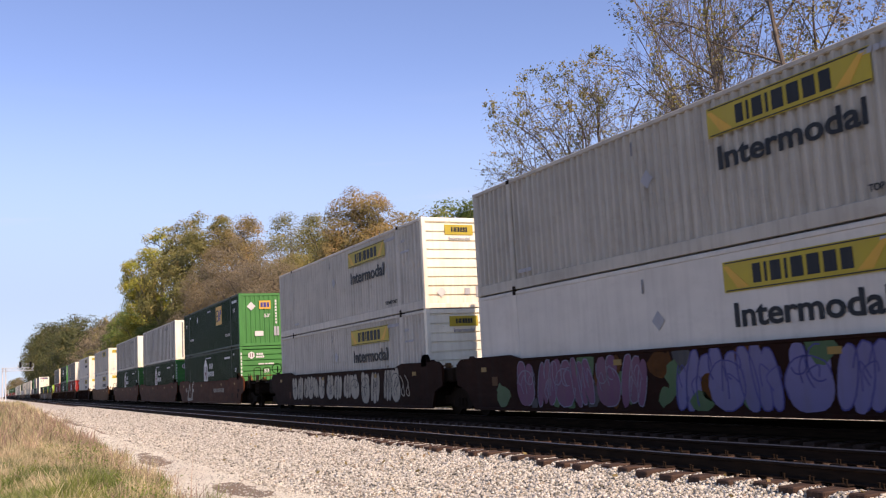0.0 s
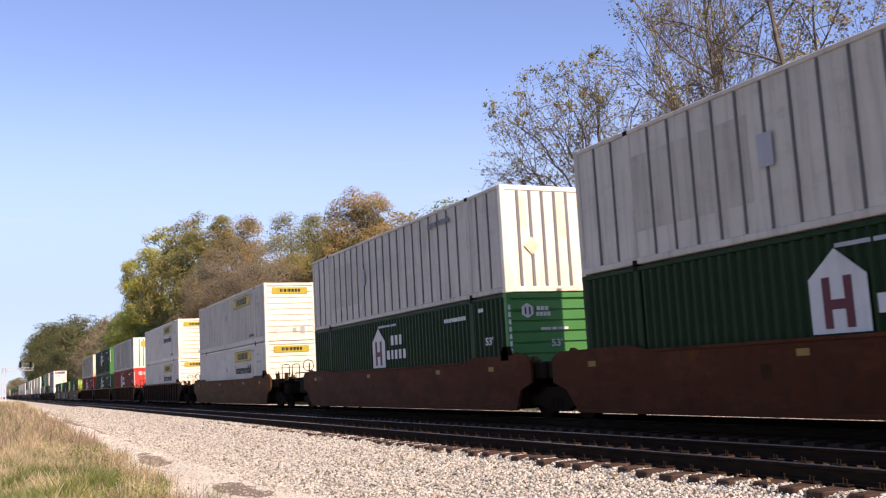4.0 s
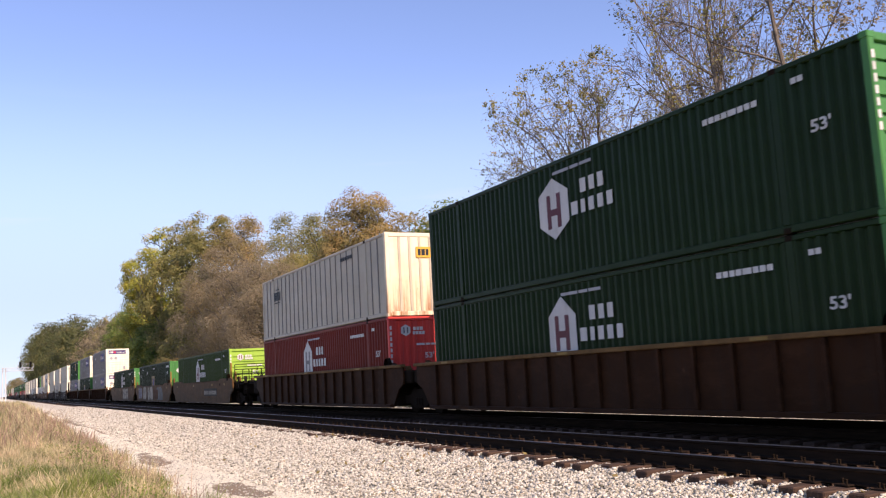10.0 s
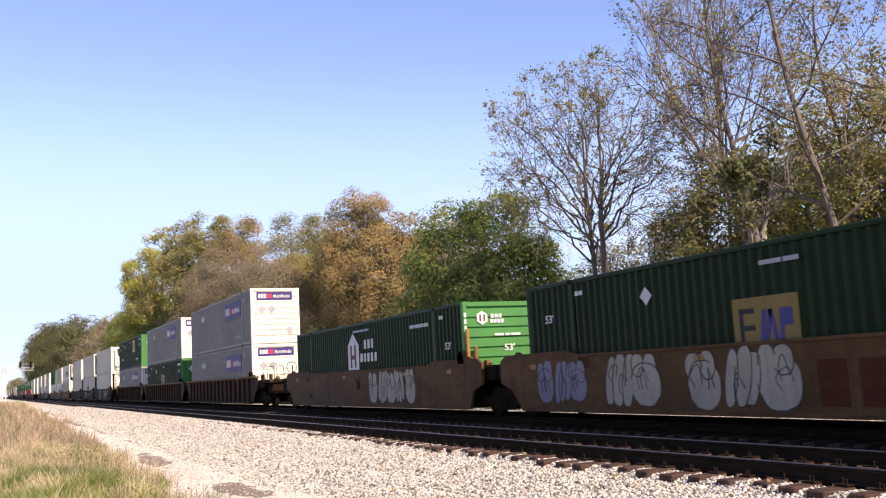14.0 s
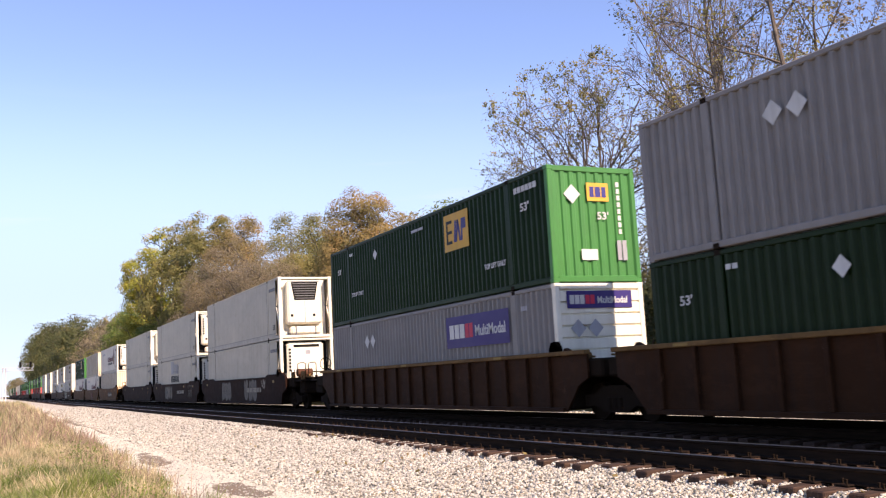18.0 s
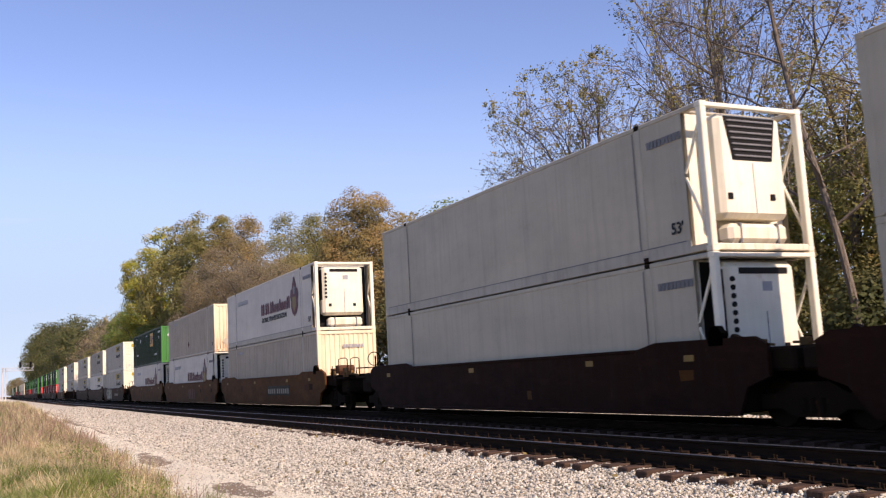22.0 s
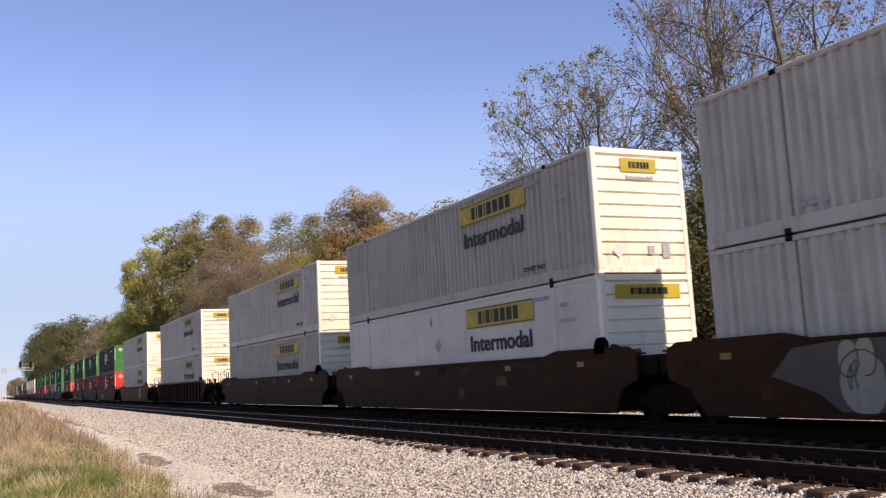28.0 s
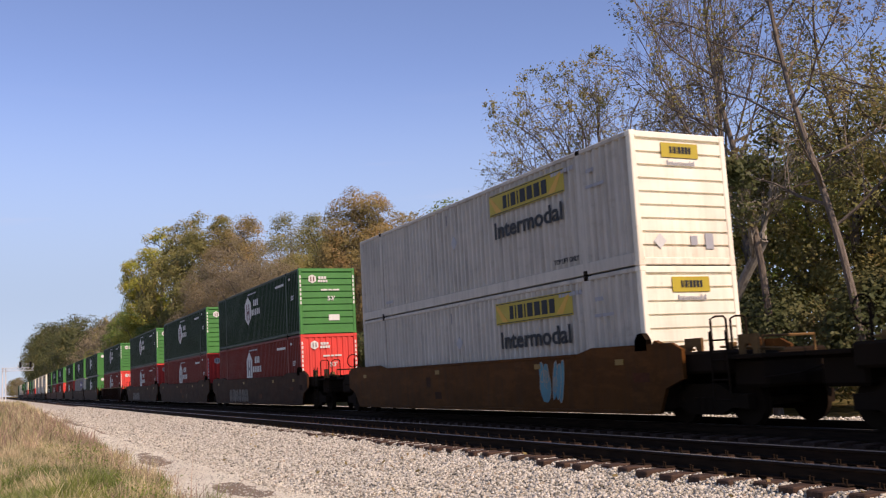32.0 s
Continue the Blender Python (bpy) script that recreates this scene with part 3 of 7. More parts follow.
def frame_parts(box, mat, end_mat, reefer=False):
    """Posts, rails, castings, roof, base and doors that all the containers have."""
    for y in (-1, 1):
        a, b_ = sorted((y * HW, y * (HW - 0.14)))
        # front posts and castings take the brighter colour that holds the sunlight
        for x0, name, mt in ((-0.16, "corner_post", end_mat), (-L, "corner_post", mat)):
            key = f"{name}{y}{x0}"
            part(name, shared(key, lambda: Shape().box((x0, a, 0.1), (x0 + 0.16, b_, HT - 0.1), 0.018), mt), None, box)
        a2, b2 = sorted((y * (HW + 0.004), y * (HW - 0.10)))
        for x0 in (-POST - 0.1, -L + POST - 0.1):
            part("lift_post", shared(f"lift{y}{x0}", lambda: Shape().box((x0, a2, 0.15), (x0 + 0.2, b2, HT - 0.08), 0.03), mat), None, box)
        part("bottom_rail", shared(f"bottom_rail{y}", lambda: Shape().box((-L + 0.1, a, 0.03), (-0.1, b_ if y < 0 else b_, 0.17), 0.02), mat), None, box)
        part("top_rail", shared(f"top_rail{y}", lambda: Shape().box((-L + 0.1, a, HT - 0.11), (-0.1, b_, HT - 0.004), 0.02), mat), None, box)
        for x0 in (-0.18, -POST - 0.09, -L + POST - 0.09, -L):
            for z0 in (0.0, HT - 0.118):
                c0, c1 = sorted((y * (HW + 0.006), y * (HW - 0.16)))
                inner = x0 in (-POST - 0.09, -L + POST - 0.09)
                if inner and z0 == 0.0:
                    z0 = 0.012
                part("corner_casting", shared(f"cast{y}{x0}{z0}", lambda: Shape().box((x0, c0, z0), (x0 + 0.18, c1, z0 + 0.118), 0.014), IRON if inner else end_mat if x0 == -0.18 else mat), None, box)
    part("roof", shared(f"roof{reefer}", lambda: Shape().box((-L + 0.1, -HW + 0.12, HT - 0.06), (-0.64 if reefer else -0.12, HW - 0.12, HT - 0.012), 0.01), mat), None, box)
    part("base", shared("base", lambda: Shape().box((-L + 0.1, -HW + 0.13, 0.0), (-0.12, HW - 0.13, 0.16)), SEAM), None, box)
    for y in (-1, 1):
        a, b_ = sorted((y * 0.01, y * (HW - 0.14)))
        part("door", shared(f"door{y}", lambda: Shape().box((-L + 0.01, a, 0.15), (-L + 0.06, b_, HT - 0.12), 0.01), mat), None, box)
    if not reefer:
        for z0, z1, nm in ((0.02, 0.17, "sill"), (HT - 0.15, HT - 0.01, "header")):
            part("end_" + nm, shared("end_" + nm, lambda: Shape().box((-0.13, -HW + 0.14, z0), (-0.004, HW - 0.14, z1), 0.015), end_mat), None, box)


def walls(box, mat, kind, rib_mat=None):
    for y in (-1, 1):
        if kind == "corrugated":
            me = shared(f"side_wall{y}", lambda: corrugated(-L + 0.15, -0.15, 0.16, HT - 0.1, y * (HW - 0.012), 0.25, 0.064, y), mat)
        elif kind == "flat":
            me = shared(f"side_flat{y}", lambda: corrugated(-L + 0.15, -0.15, 0.16, HT - 0.1, y * (HW - 0.012), 1.22, 0.006, y), mat)
        elif kind == "ribbed":
            me = shared(f"side_sheet{y}", lambda: ribbed_sheet(-L + 0.15, -0.15, 0.16, HT - 0.1, y * (HW - 0.03), y), mat)
        else:
            me = shared(f"side_plain{y}", lambda: corrugated(-L + 0.15, -0.60, 0.16, HT - 0.1, y * (HW - 0.012), 1.22, 0.006, y), mat)
        part("side_wall", me, None, box)
        if kind == "ribbed" and y < 0:
            n = 25
            for i in range(1, n):
                x = -L + 0.15 + i * (L - 0.3) / n
                if abs(x + POST) > 0.2 and abs(x + L - POST) > 0.2:
                    part("rib", shared("rib", lambda: Shape().box((-0.03, -HW + 0.004, 0.17), (0.03, -HW + 0.032, HT - 0.1), 0.008), rib_mat), None, box, at=(x, 0, 0))


S_FACE = -HW - 0.002    # where flat signs sit on the camera side
E_FACE = 0.002


def house(x, z, w, h):
    return [(x, z), (x + w, z), (x + w, z + h * 0.66), (x + w * 0.5, z + h), (x, z + h * 0.66)]


def hexagon(x, z, r):
    return [(x + r * math.sin(math.pi * k / 3) * -1, z + r * math.cos(math.pi * k / 3)) for k in range(6)]


def small_writing(box, ink, faint):
    part("stencil", lettering("TOP LIFT ONLY", "side", -POST - 1.25, 0.40, 1.05, 0.12, where=S_FACE), ink, box, "stencilled warning")
    part("serial", bars("side", -POST - 1.15, 2.52, 0.95, 0.10, (1, 1, 1, 1.4, 1, 1, 1), S_FACE), faint, box, "serial marking")
    part("serial", bars("side", -POST + 0.3, 2.30, 0.30, 0.09, (1, 1, 1), S_FACE), faint, box)
    part("serial", bars("side", -POST + 0.25, 1.95, 0.70, 0.07, (2, 3), S_FACE), faint, box)
    part("serial", bars("side", -L + POST + 0.3, 0.42, 0.62, 0.09, (2, 2, 3), S_FACE), faint, box)


def yellow_sign_container(wide=False, plain=False, mat=None, flat=False, dx=0.0):
    mat = mat or WHITE
    box = tagged(new("container"), ("smooth-sided white container with a yellow sign" if flat else "white corrugated steel container with a yellow sign, grimy"), "container", "white freight containers")
    frame_parts(box, mat, WHITE_END_LIT)
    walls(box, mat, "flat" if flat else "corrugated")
    part("end_wall", shared("end_lying", lambda: end_corrugated(0.17, HT - 0.15, 9, 0.05, True), WHITE_END_LIT), None, box, "ribbed front wall with rust stains")
    sign = part("sign", plate("side", rect(-6.24 + dx, 2.08, -2.58 + dx, 2.64), S_FACE), YELLOW, box, "yellow sign")
    part("border", bars("side", -6.18 + dx, 2.10, 3.57, 0.02, (1,), S_FACE - 0.006), DARK_INK, sign)
    part("border", bars("side", -6.18 + dx, 2.60, 3.57, 0.02, (1,), S_FACE - 0.006), DARK_INK, sign)
    part("mark", bars("side", -5.50 + dx, 2.19, 2.15, 0.34, (0.8, 0.25, 1, 0.25, 1.1, 1.1, 1.1, 1), S_FACE - 0.006, 0.35), DARK_INK, sign, "dark painted name marks")
    for x, d in ((-3.3 + dx, 1), (-5.6 + dx, -1)):
        part("scroll", plate("side", [(x, 2.14), (x + 0.30 * d, 2.14), (x + 0.62 * d, 2.56), (x + 0.50 * d, 2.56)][::d], S_FACE - 0.006), OCHRE, sign)
    if not plain:
        part("word", lettering("Intermodal", "side", -6.04 + dx, 1.44, 3.3, 0.44, where=S_FACE), DARK_INK, box, "dark grey lettering")
    small_writing(box, DARK_INK, FADED_INK)
    part("placard", plate("side", diamond(-8.5, 1.72, 0.20), S_FACE), FADED_INK, box, "diamond placard holder")
    part("vent_slot", bars("side", -8.95, 2.30, 0.05, 0.30, (1,), S_FACE), SEAM, box, "dark vent slot")
    hw = 0.90 if wide else 0.50
    esign = part("end_sign", plate("end", rect(-hw, 2.34, hw, 2.66), E_FACE), YELLOW, box, "yellow sign")
    part("mark", bars("end", -hw * 0.55, 2.43, hw * 1.15, 0.15, (0.8, 0.25, 1, 0.25, 1.1, 1.1, 1.1, 1), E_FACE + 0.006, 0.3), DARK_INK, esign)
    if not wide:
        part("end_word", lettering("Intermodal", "end", -0.36, 2.16, 0.74, 0.12, where=E_FACE), FADED_INK, box)
    part("skirt", shared("skirt", lambda: Shape().box((-L + 0.16, -HW - 0.001, 0.03), (-0.16, -HW + 0.06, 0.30), 0.012), mat), None, box, "plain lower side rail")
    part("placard", plate("end", diamond(-0.72, 0.52, 0.17), E_FACE), WHITE_INK, box, "diamond placard holder")
    part("placard", plate("end", rect(0.50, 0.36, 0.72, 0.70), E_FACE), FADED_INK, box, "document holder")
    part("placard", plate("end", rect(0.10, 0.44, 0.28, 0.64), E_FACE), FADED_INK, box)
    return box


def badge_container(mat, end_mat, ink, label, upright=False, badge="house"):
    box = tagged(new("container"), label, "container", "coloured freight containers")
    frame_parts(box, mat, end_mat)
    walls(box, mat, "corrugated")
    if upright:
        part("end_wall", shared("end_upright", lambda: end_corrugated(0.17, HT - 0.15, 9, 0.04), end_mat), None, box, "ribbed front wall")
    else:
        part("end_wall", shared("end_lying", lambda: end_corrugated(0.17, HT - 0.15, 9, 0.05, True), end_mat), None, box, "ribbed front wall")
    bx = -9.65
    if badge == "house":
        lg = part("badge", plate("side", house(bx, 1.20, 1.15, 1.35), S_FACE), WHITE_INK, box, "white house-shaped badge")
    else:
        lg = part("badge", plate("side", hexagon(bx + 0.55, 1.75, 0.74), S_FACE), WHITE_INK, box, "white hexagon badge")
    for x0 in (bx + 0.27, bx + 0.70):
        part("bar", bars("side", x0, 1.28, 0.16, 0.82, (1,), S_FACE - 0.006), ink, lg)
    part("bar", bars("side", bx + 0.43, 1.58, 0.27, 0.16, (1,), S_FACE - 0.006), ink, lg)
    part("mark", bars("side", bx + 1.70, 1.92, 0.90, 0.32, (1, 0.9, 0.9), S_FACE, 0.6), WHITE_INK, box, "white painted name marks")
    part("mark", bars("side", bx + 1.30, 1.46, 1.6, 0.30, (1.1, 0.7, 0.9, 0.9, 0.9), S_FACE, 0.6), WHITE_INK, box)
    part("stripe", bars("side", bx + 0.6, 2.55, 1.6, 0.07, (3, 1.5, 2), S_FACE), FADED_INK, box)
    part("serial", bars("side", -POST - 1.8, 2.36, 1.4, 0.11, (1, 1, 1, 1, 1.6, 1, 1, 1), S_FACE), WHITE_INK, box)
    part("length_mark", lettering("53'", "side", -1.26, 1.58, 0.42, 0.22, where=S_FACE), WHITE_INK, box, "white length marking")
    part("serial", bars("side", -POST + 0.4, 2.5, 0.26, 0.1, (1, 1), S_FACE), WHITE_INK, box)
    eb = part("end_badge", plate("end", hexagon(-0.68, 2.42, 0.20), E_FACE), WHITE_INK, box, "white hexagon badge")
    for y0 in (-0.77, -0.64):
        part("bar", bars("end", y0, 2.32, 0.05, 0.2, (1,), E_FACE + 0.006), ink, eb)
    part("mark", bars("end", -0.40, 2.42, 0.36, 0.11, (1, 1, 1), E_FACE), WHITE_INK, box)
    part("mark", bars("end", -0.42, 2.27, 0.44, 0.11, (1, 1, 1, 1), E_FACE), WHITE_INK, box)
    part("mark", bars("end", -0.30, 1.90, 0.85, 0.07, (2, 1, 2), E_FACE), WHITE_INK, box)
    part("length_mark", lettering("53'", "end", 0.0, 1.46, 0.34, 0.20, where=E_FACE), WHITE_INK, box)
    part("notice", plate("end", rect(0.02, 0.58, 0.52, 0.84), E_FACE), WHITE_INK, box, "white notice plate")
    for y0 in (-HW + 0.03, HW - 0.11):
        for i in range(7):
            part("serial", bars("end", y0, 2.45 - i * 0.19, 0.07, 0.13, (1,), 0.002), WHITE_INK, box)
    return box


def green_sign_container(low=False):
    box = tagged(new("container"), "green corrugated container with small yellow sign, sides darkened for shade", "container", "coloured freight containers")
    frame_parts(box, GREEN_DARK if low else GREEN, GREEN_END_LIT)
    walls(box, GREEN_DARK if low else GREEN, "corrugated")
    part("end_wall", shared("end_upright", lambda: end_corrugated(0.17, HT - 0.15, 9, 0.04), GREEN_END_LIT), None, box, "ribbed front wall")
    sx, sz = (-8.95, 0.86) if low else (-5.8, 1.52)
    sg = part("sign", plate("side", rect(sx, sz, sx + 1.55, sz + 1.08), S_FACE), OCHRE_DIRTY if low else OCHRE, box, "yellow square sign")
    part("mark", bars("side", sx + 0.16, sz + 0.2, 0.09, 0.7, (1,), S_FACE - 0.006), DARK_INK, sg)
    for k in range(3):
        part("mark", bars("side", sx + 0.25, sz + 0.2 + 0.3 * k, 0.28, 0.09, (1,), S_FACE - 0.006), DARK_INK, sg)
    for a, b_ in ((0.62, 0.72), (0.72, 0.86), (0.98, 0.86), (1.08, 1.12)):
        part("mark", plate("side", [(sx + a, sz + 0.22), (sx + a + 0.1, sz + 0.22), (sx + b_ + 0.1, sz + 0.85), (sx + b_, sz + 0.85)], S_FACE - 0.006), BLUE_INK, sg)
    part("mark", bars("side", sx + 1.2, sz + 0.55, 0.2, 0.3, (1,), S_FACE - 0.006), BLUE_INK, sg)
    part("length_mark", lettering("53'", "side", -1.35, 1.95, 0.42, 0.22, where=S_FACE), WHITE_INK, box, "white length marking")
    part("serial", bars("side", -POST + 0.35, 2.45, 1.1, 0.15, (1, 1, 1, 1, 1, 1), S_FACE), WHITE_INK, box)
    part("placard", plate("side", diamond(-11.4, 2.25, 0.19), S_FACE), WHITE_INK, box, "diamond placard holder")
    part("stencil", lettering("TOP LIFT ONLY", "side", -POST - 1.45, 0.72, 1.2, 0.15, where=S_FACE), WHITE_INK, box, "stencilled warning")
    part("stencil", lettering("TOP LIFT ONLY", "side", -L + POST + 0.3, 0.98, 1.2, 0.14, where=S_FACE), WHITE_INK, box)
    part("length_mark", lettering("53'", "side", -L + 0.85, 1.95, 0.36, 0.2, where=S_FACE), WHITE_INK, box)
    part("serial", bars("side", -L + POST + 0.2, 2.5, 0.3, 0.1, (1, 1), S_FACE), WHITE_INK, box)
    part("stripe", bars("side", -8.2, 2.48, 0.9, 0.08, (3, 2), S_FACE), FADED_INK, box)
    es = part("end_sign", plate("end", rect(-0.18, 2.02, 0.46, 2.48), E_FACE), OCHRE, box, "yellow sign")
    part("mark", bars("end", -0.10, 2.12, 0.48, 0.26, (1, 1.3, 1), E_FACE + 0.006, 0.3), BLUE_INK, es)
    part("placard", plate("end", diamond(-0.62, 2.18, 0.24), E_FACE), WHITE_INK, box, "diamond placard holder")
    part("length_mark", lettering("53'", "end", 0.08, 1.56, 0.34, 0.20, where=E_FACE), WHITE_INK, box)
    part("notice", plate("end", rect(-0.45, 0.55, 0.02, 0.82), E_FACE), WHITE_INK, box, "white notice plate")
    for i in range(8):
        part("serial", bars("end", 0.70, 2.40 - i * 0.17, 0.09, 0.12, (1,), E_FACE), WHITE_INK, box)
    part("serial", bars("end", 0.62, 0.55, 0.28, 0.5, (1, 1), E_FACE), FADED_INK, box)
    return box


def purple_sign_container():
    box = tagged(new("container"), "pale grey corrugated container with a purple sign panel", "container", "grey freight containers")
    frame_parts(box, GREY, WHITE_END_LIT)
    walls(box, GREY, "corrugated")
    part("end_wall", shared("end_lying", lambda: end_corrugated(0.17, HT - 0.15, 9, 0.05, True), WHITE_END_LIT), None, box, "ribbed front wall")
    sg = part("sign", plate("side", rect(-6.0, 1.60, -2.28, 2.50), S_FACE), PURPLE, box, "purple sign")
    part("mark", bars("side", -5.78, 1.86, 0.95, 0.40, (1, 1, 1), S_FACE - 0.006, 0.2), WHITE_INK, sg, "white painted name marks")
    part("mark", bars("side", -4.78, 1.86, 0.46, 0.40, (1, 1), S_FACE - 0.006, 0.2), CRIMSON, sg, "red painted name marks")
    part("word", lettering("MultiModal", "side", -4.18, 1.88, 1.70, 0.30, where=S_FACE - 0.006), WHITE_INK, sg, "white lettering")
    for x in (-12.5, -11.95):
        part("placard", plate("side", diamond(x, 2.15, 0.23), S_FACE), WHITE_INK, box, "diamond placard holder")
    part("stencil", lettering("TOP LIFT ONLY", "side", -POST - 1.6, 0.45, 1.3, 0.17, where=S_FACE), FADED_INK, box, "stencilled warning")
    part("serial", bars("side", -POST + 0.35, 2.35, 0.3, 0.12, (1, 1, 1), S_FACE), FADED_INK, box)
    es = part("end_sign", plate("end", rect(-0.98, 2.28, 0.92, 2.70), E_FACE), PURPLE, box, "purple sign")
    part("mark", bars("end", -0.90, 2.38, 0.42, 0.22, (1, 1, 1), E_FACE + 0.006, 0.2), WHITE_INK, es)
    part("mark", bars("end", -0.45, 2.38, 0.26, 0.22, (1, 1), E_FACE + 0.006, 0.2), CRIMSON, es)
    part("word", lettering("MultiModal", "end", -0.10, 2.39, 0.88, 0.17, where=E_FACE + 0.006), WHITE_INK, es)
    for y in (-0.70, -0.20):
        part("placard", plate("end", diamond(y, 1.80, 0.22), E_FACE), FADED_INK, box, "diamond placard holder")
    part("notice", plate("end", rect(0.62, 0.5, 0.86, 0.86), E_FACE), FADED_INK, box)
    return box


def sheet_container(tan=False, ghost=False):
    """Sheet-and-post container: flat panels between dark upright ribs."""
    mat, end = (CREAM, TAN_END_LIT) if tan else (WHITE, WHITE_END_LIT)
    box = tagged(new("container"), "tan sheet-and-post container with upright ribs, rust-stained" if tan else "dirty white sheet-and-post container with dark upright ribs", "container", "ribbed freight containers")
    frame_parts(box, mat, end)
    walls(box, mat, "ribbed", GREY if tan else RIB_DARK)
    part("end_wall", shared("end_flat", lambda: Shape().box((-0.12, -HW + 0.14, 0.17), (-0.03, HW - 0.14, HT - 0.15)), end), None, box, "ribbed front wall with orange stains")
    for i in range(1, 6):
        y = -HW + 0.14 + i * (2 * HW - 0.28) / 6
        part("rib", shared("end_rib", lambda: Shape().box((-0.03, -0.045, 0.17), (-0.004, 0.045, HT - 0.15), 0.008), TAN if tan else SEAM), None, box, at=(0, y, 0))
    if tan:
        part("mark", bars("side", -14.05, 1.78, 0.95, 0.40, (1.2, 1, 1), S_FACE, 0.25), DARK_INK, box, "dark painted name marks")
        part("mark", bars("side", -14.0, 1.66, 0.85, 0.04, (1,), S_FACE), DARK_INK, box)
        part("mark", bars("side", -13.7, 2.27, 0.5, 0.05, (1,), S_FACE), DARK_INK, box)
        es = part("end_sign", plate("end", rect(-0.15, 2.02, 0.40, 2.40), E_FACE), OCHRE, box, "ochre sign")
        part("mark", bars("end", -0.08, 2.1, 0.40, 0.22, (1, 1.3, 1), E_FACE + 0.006, 0.3), DARK_INK, es)
        part("serial", bars("side", -POST - 2.6, 2.44, 1.3, 0.14, (1, 1, 1, 1, 1.2), S_FACE), DARK_INK, box)
    elif ghost:
        part("faded_panel", plate("side", rect(-14.1, 0.70, -10.7, 2.30), -HW + 0.028, 0.004), WHITE_DIRTY, box, "greyish ghost of an old sign")
        part("patch", plate("side", rect(-10.45, 1.25, -10.1, 1.85), S_FACE - 0.02), FADED_INK, box)
        part("serial", bars("side", -4.6, 2.40, 1.5, 0.15, (1, 1, 1, 1, 1.5, 1), S_FACE - 0.02), SEAM, box)
        part("placard", plate("end", diamond(-0.42, 1.25, 0.24), E_FACE), TAN_END_LIT, box, "rust-stained placard holder")
        part("stain", plate("end", rect(-0.80, 1.75, -0.52, 2.66), -0.028), TAN_END_LIT, box, "orange-stained strip")
        part("stain", plate("end", rect(0.46, 1.5, 0.72, 2.70), -0.028), TAN_END_LIT, box)
    else:
        part("faded_arrow", plate("side", [(-12.1, 1.25), (-11.2, 0.95), (-11.2, 0.85), (-10.5, 0.6), (-10.5, 2.3), (-11.2, 2.05), (-11.2, 1.95), (-12.1, 1.7)], S_FACE - 0.02), OCHRE_DIRTY, box, "faded yellow arrow-shaped sign")
        part("faded_panel", plate("side", rect(-10.42, 0.6, -9.6, 2.3), S_FACE - 0.02), TAN, box, "faded grey panel")
        part("patch", plate("side", rect(-4.3, 1.75, -3.85, 2.15), S_FACE - 0.02), SEAM, box, "bolted repair patch")
        part("serial", bars("side", -4.6, 2.45, 1.5, 0.13, (1, 1, 1, 1, 1.5, 1), S_FACE - 0.02), FADED_INK, box)
        part("end_sign", plate("end", [(-0.62, 2.1), (0.3, 1.86), (0.3, 2.66), (-0.62, 2.52)], E_FACE), OCHRE, box, "orange and yellow sign")
        part("placard", plate("end", rect(-0.72, 1.25, -0.40, 1.55), E_FACE), TAN_END_LIT, box, "rust-stained plate")
        part("placard", plate("end", rect(0.50, 1.15, 0.92, 1.52), E_FACE), RUSTED, box)
    return box


def beige_container():
    box = tagged(new("container"), "beige corrugated container with rust streaks on its front", "container", "ribbed freight containers")
    frame_parts(box, TAN, TAN_END_LIT)
    walls(box, TAN, "corrugated")
    part("end_wall", shared("end_upright", lambda: end_corrugated(0.17, HT - 0.15, 11, 0.04), TAN_END_LIT), None, box, "ribbed front wall, rust-streaked")
    part("serial", bars("end", -0.2, 2.18, 0.9, 0.14, (1, 1, 1, 1, 1.4, 1, 1), E_FACE), FADED_INK, box)
    part("placard", plate("end", diamond(-0.60, 0.62, 0.22), E_FACE), TAN, box, "diamond placard holder")
    part("placard", plate("side", diamond(-8.25, 0.85, 0.22), S_FACE), RUSTED, box, "diamond placard holder")
    part("length_mark", lettering("53'", "side", -0.75, 0.42, 0.34, 0.2, where=S_FACE), DARK_INK, box)
    part("serial", bars("side", -L + POST + 0.5, 2.45, 1.1, 0.13, (1, 1, 1, 1, 1.4, 1), S_FACE), FADED_INK, box)
    return box


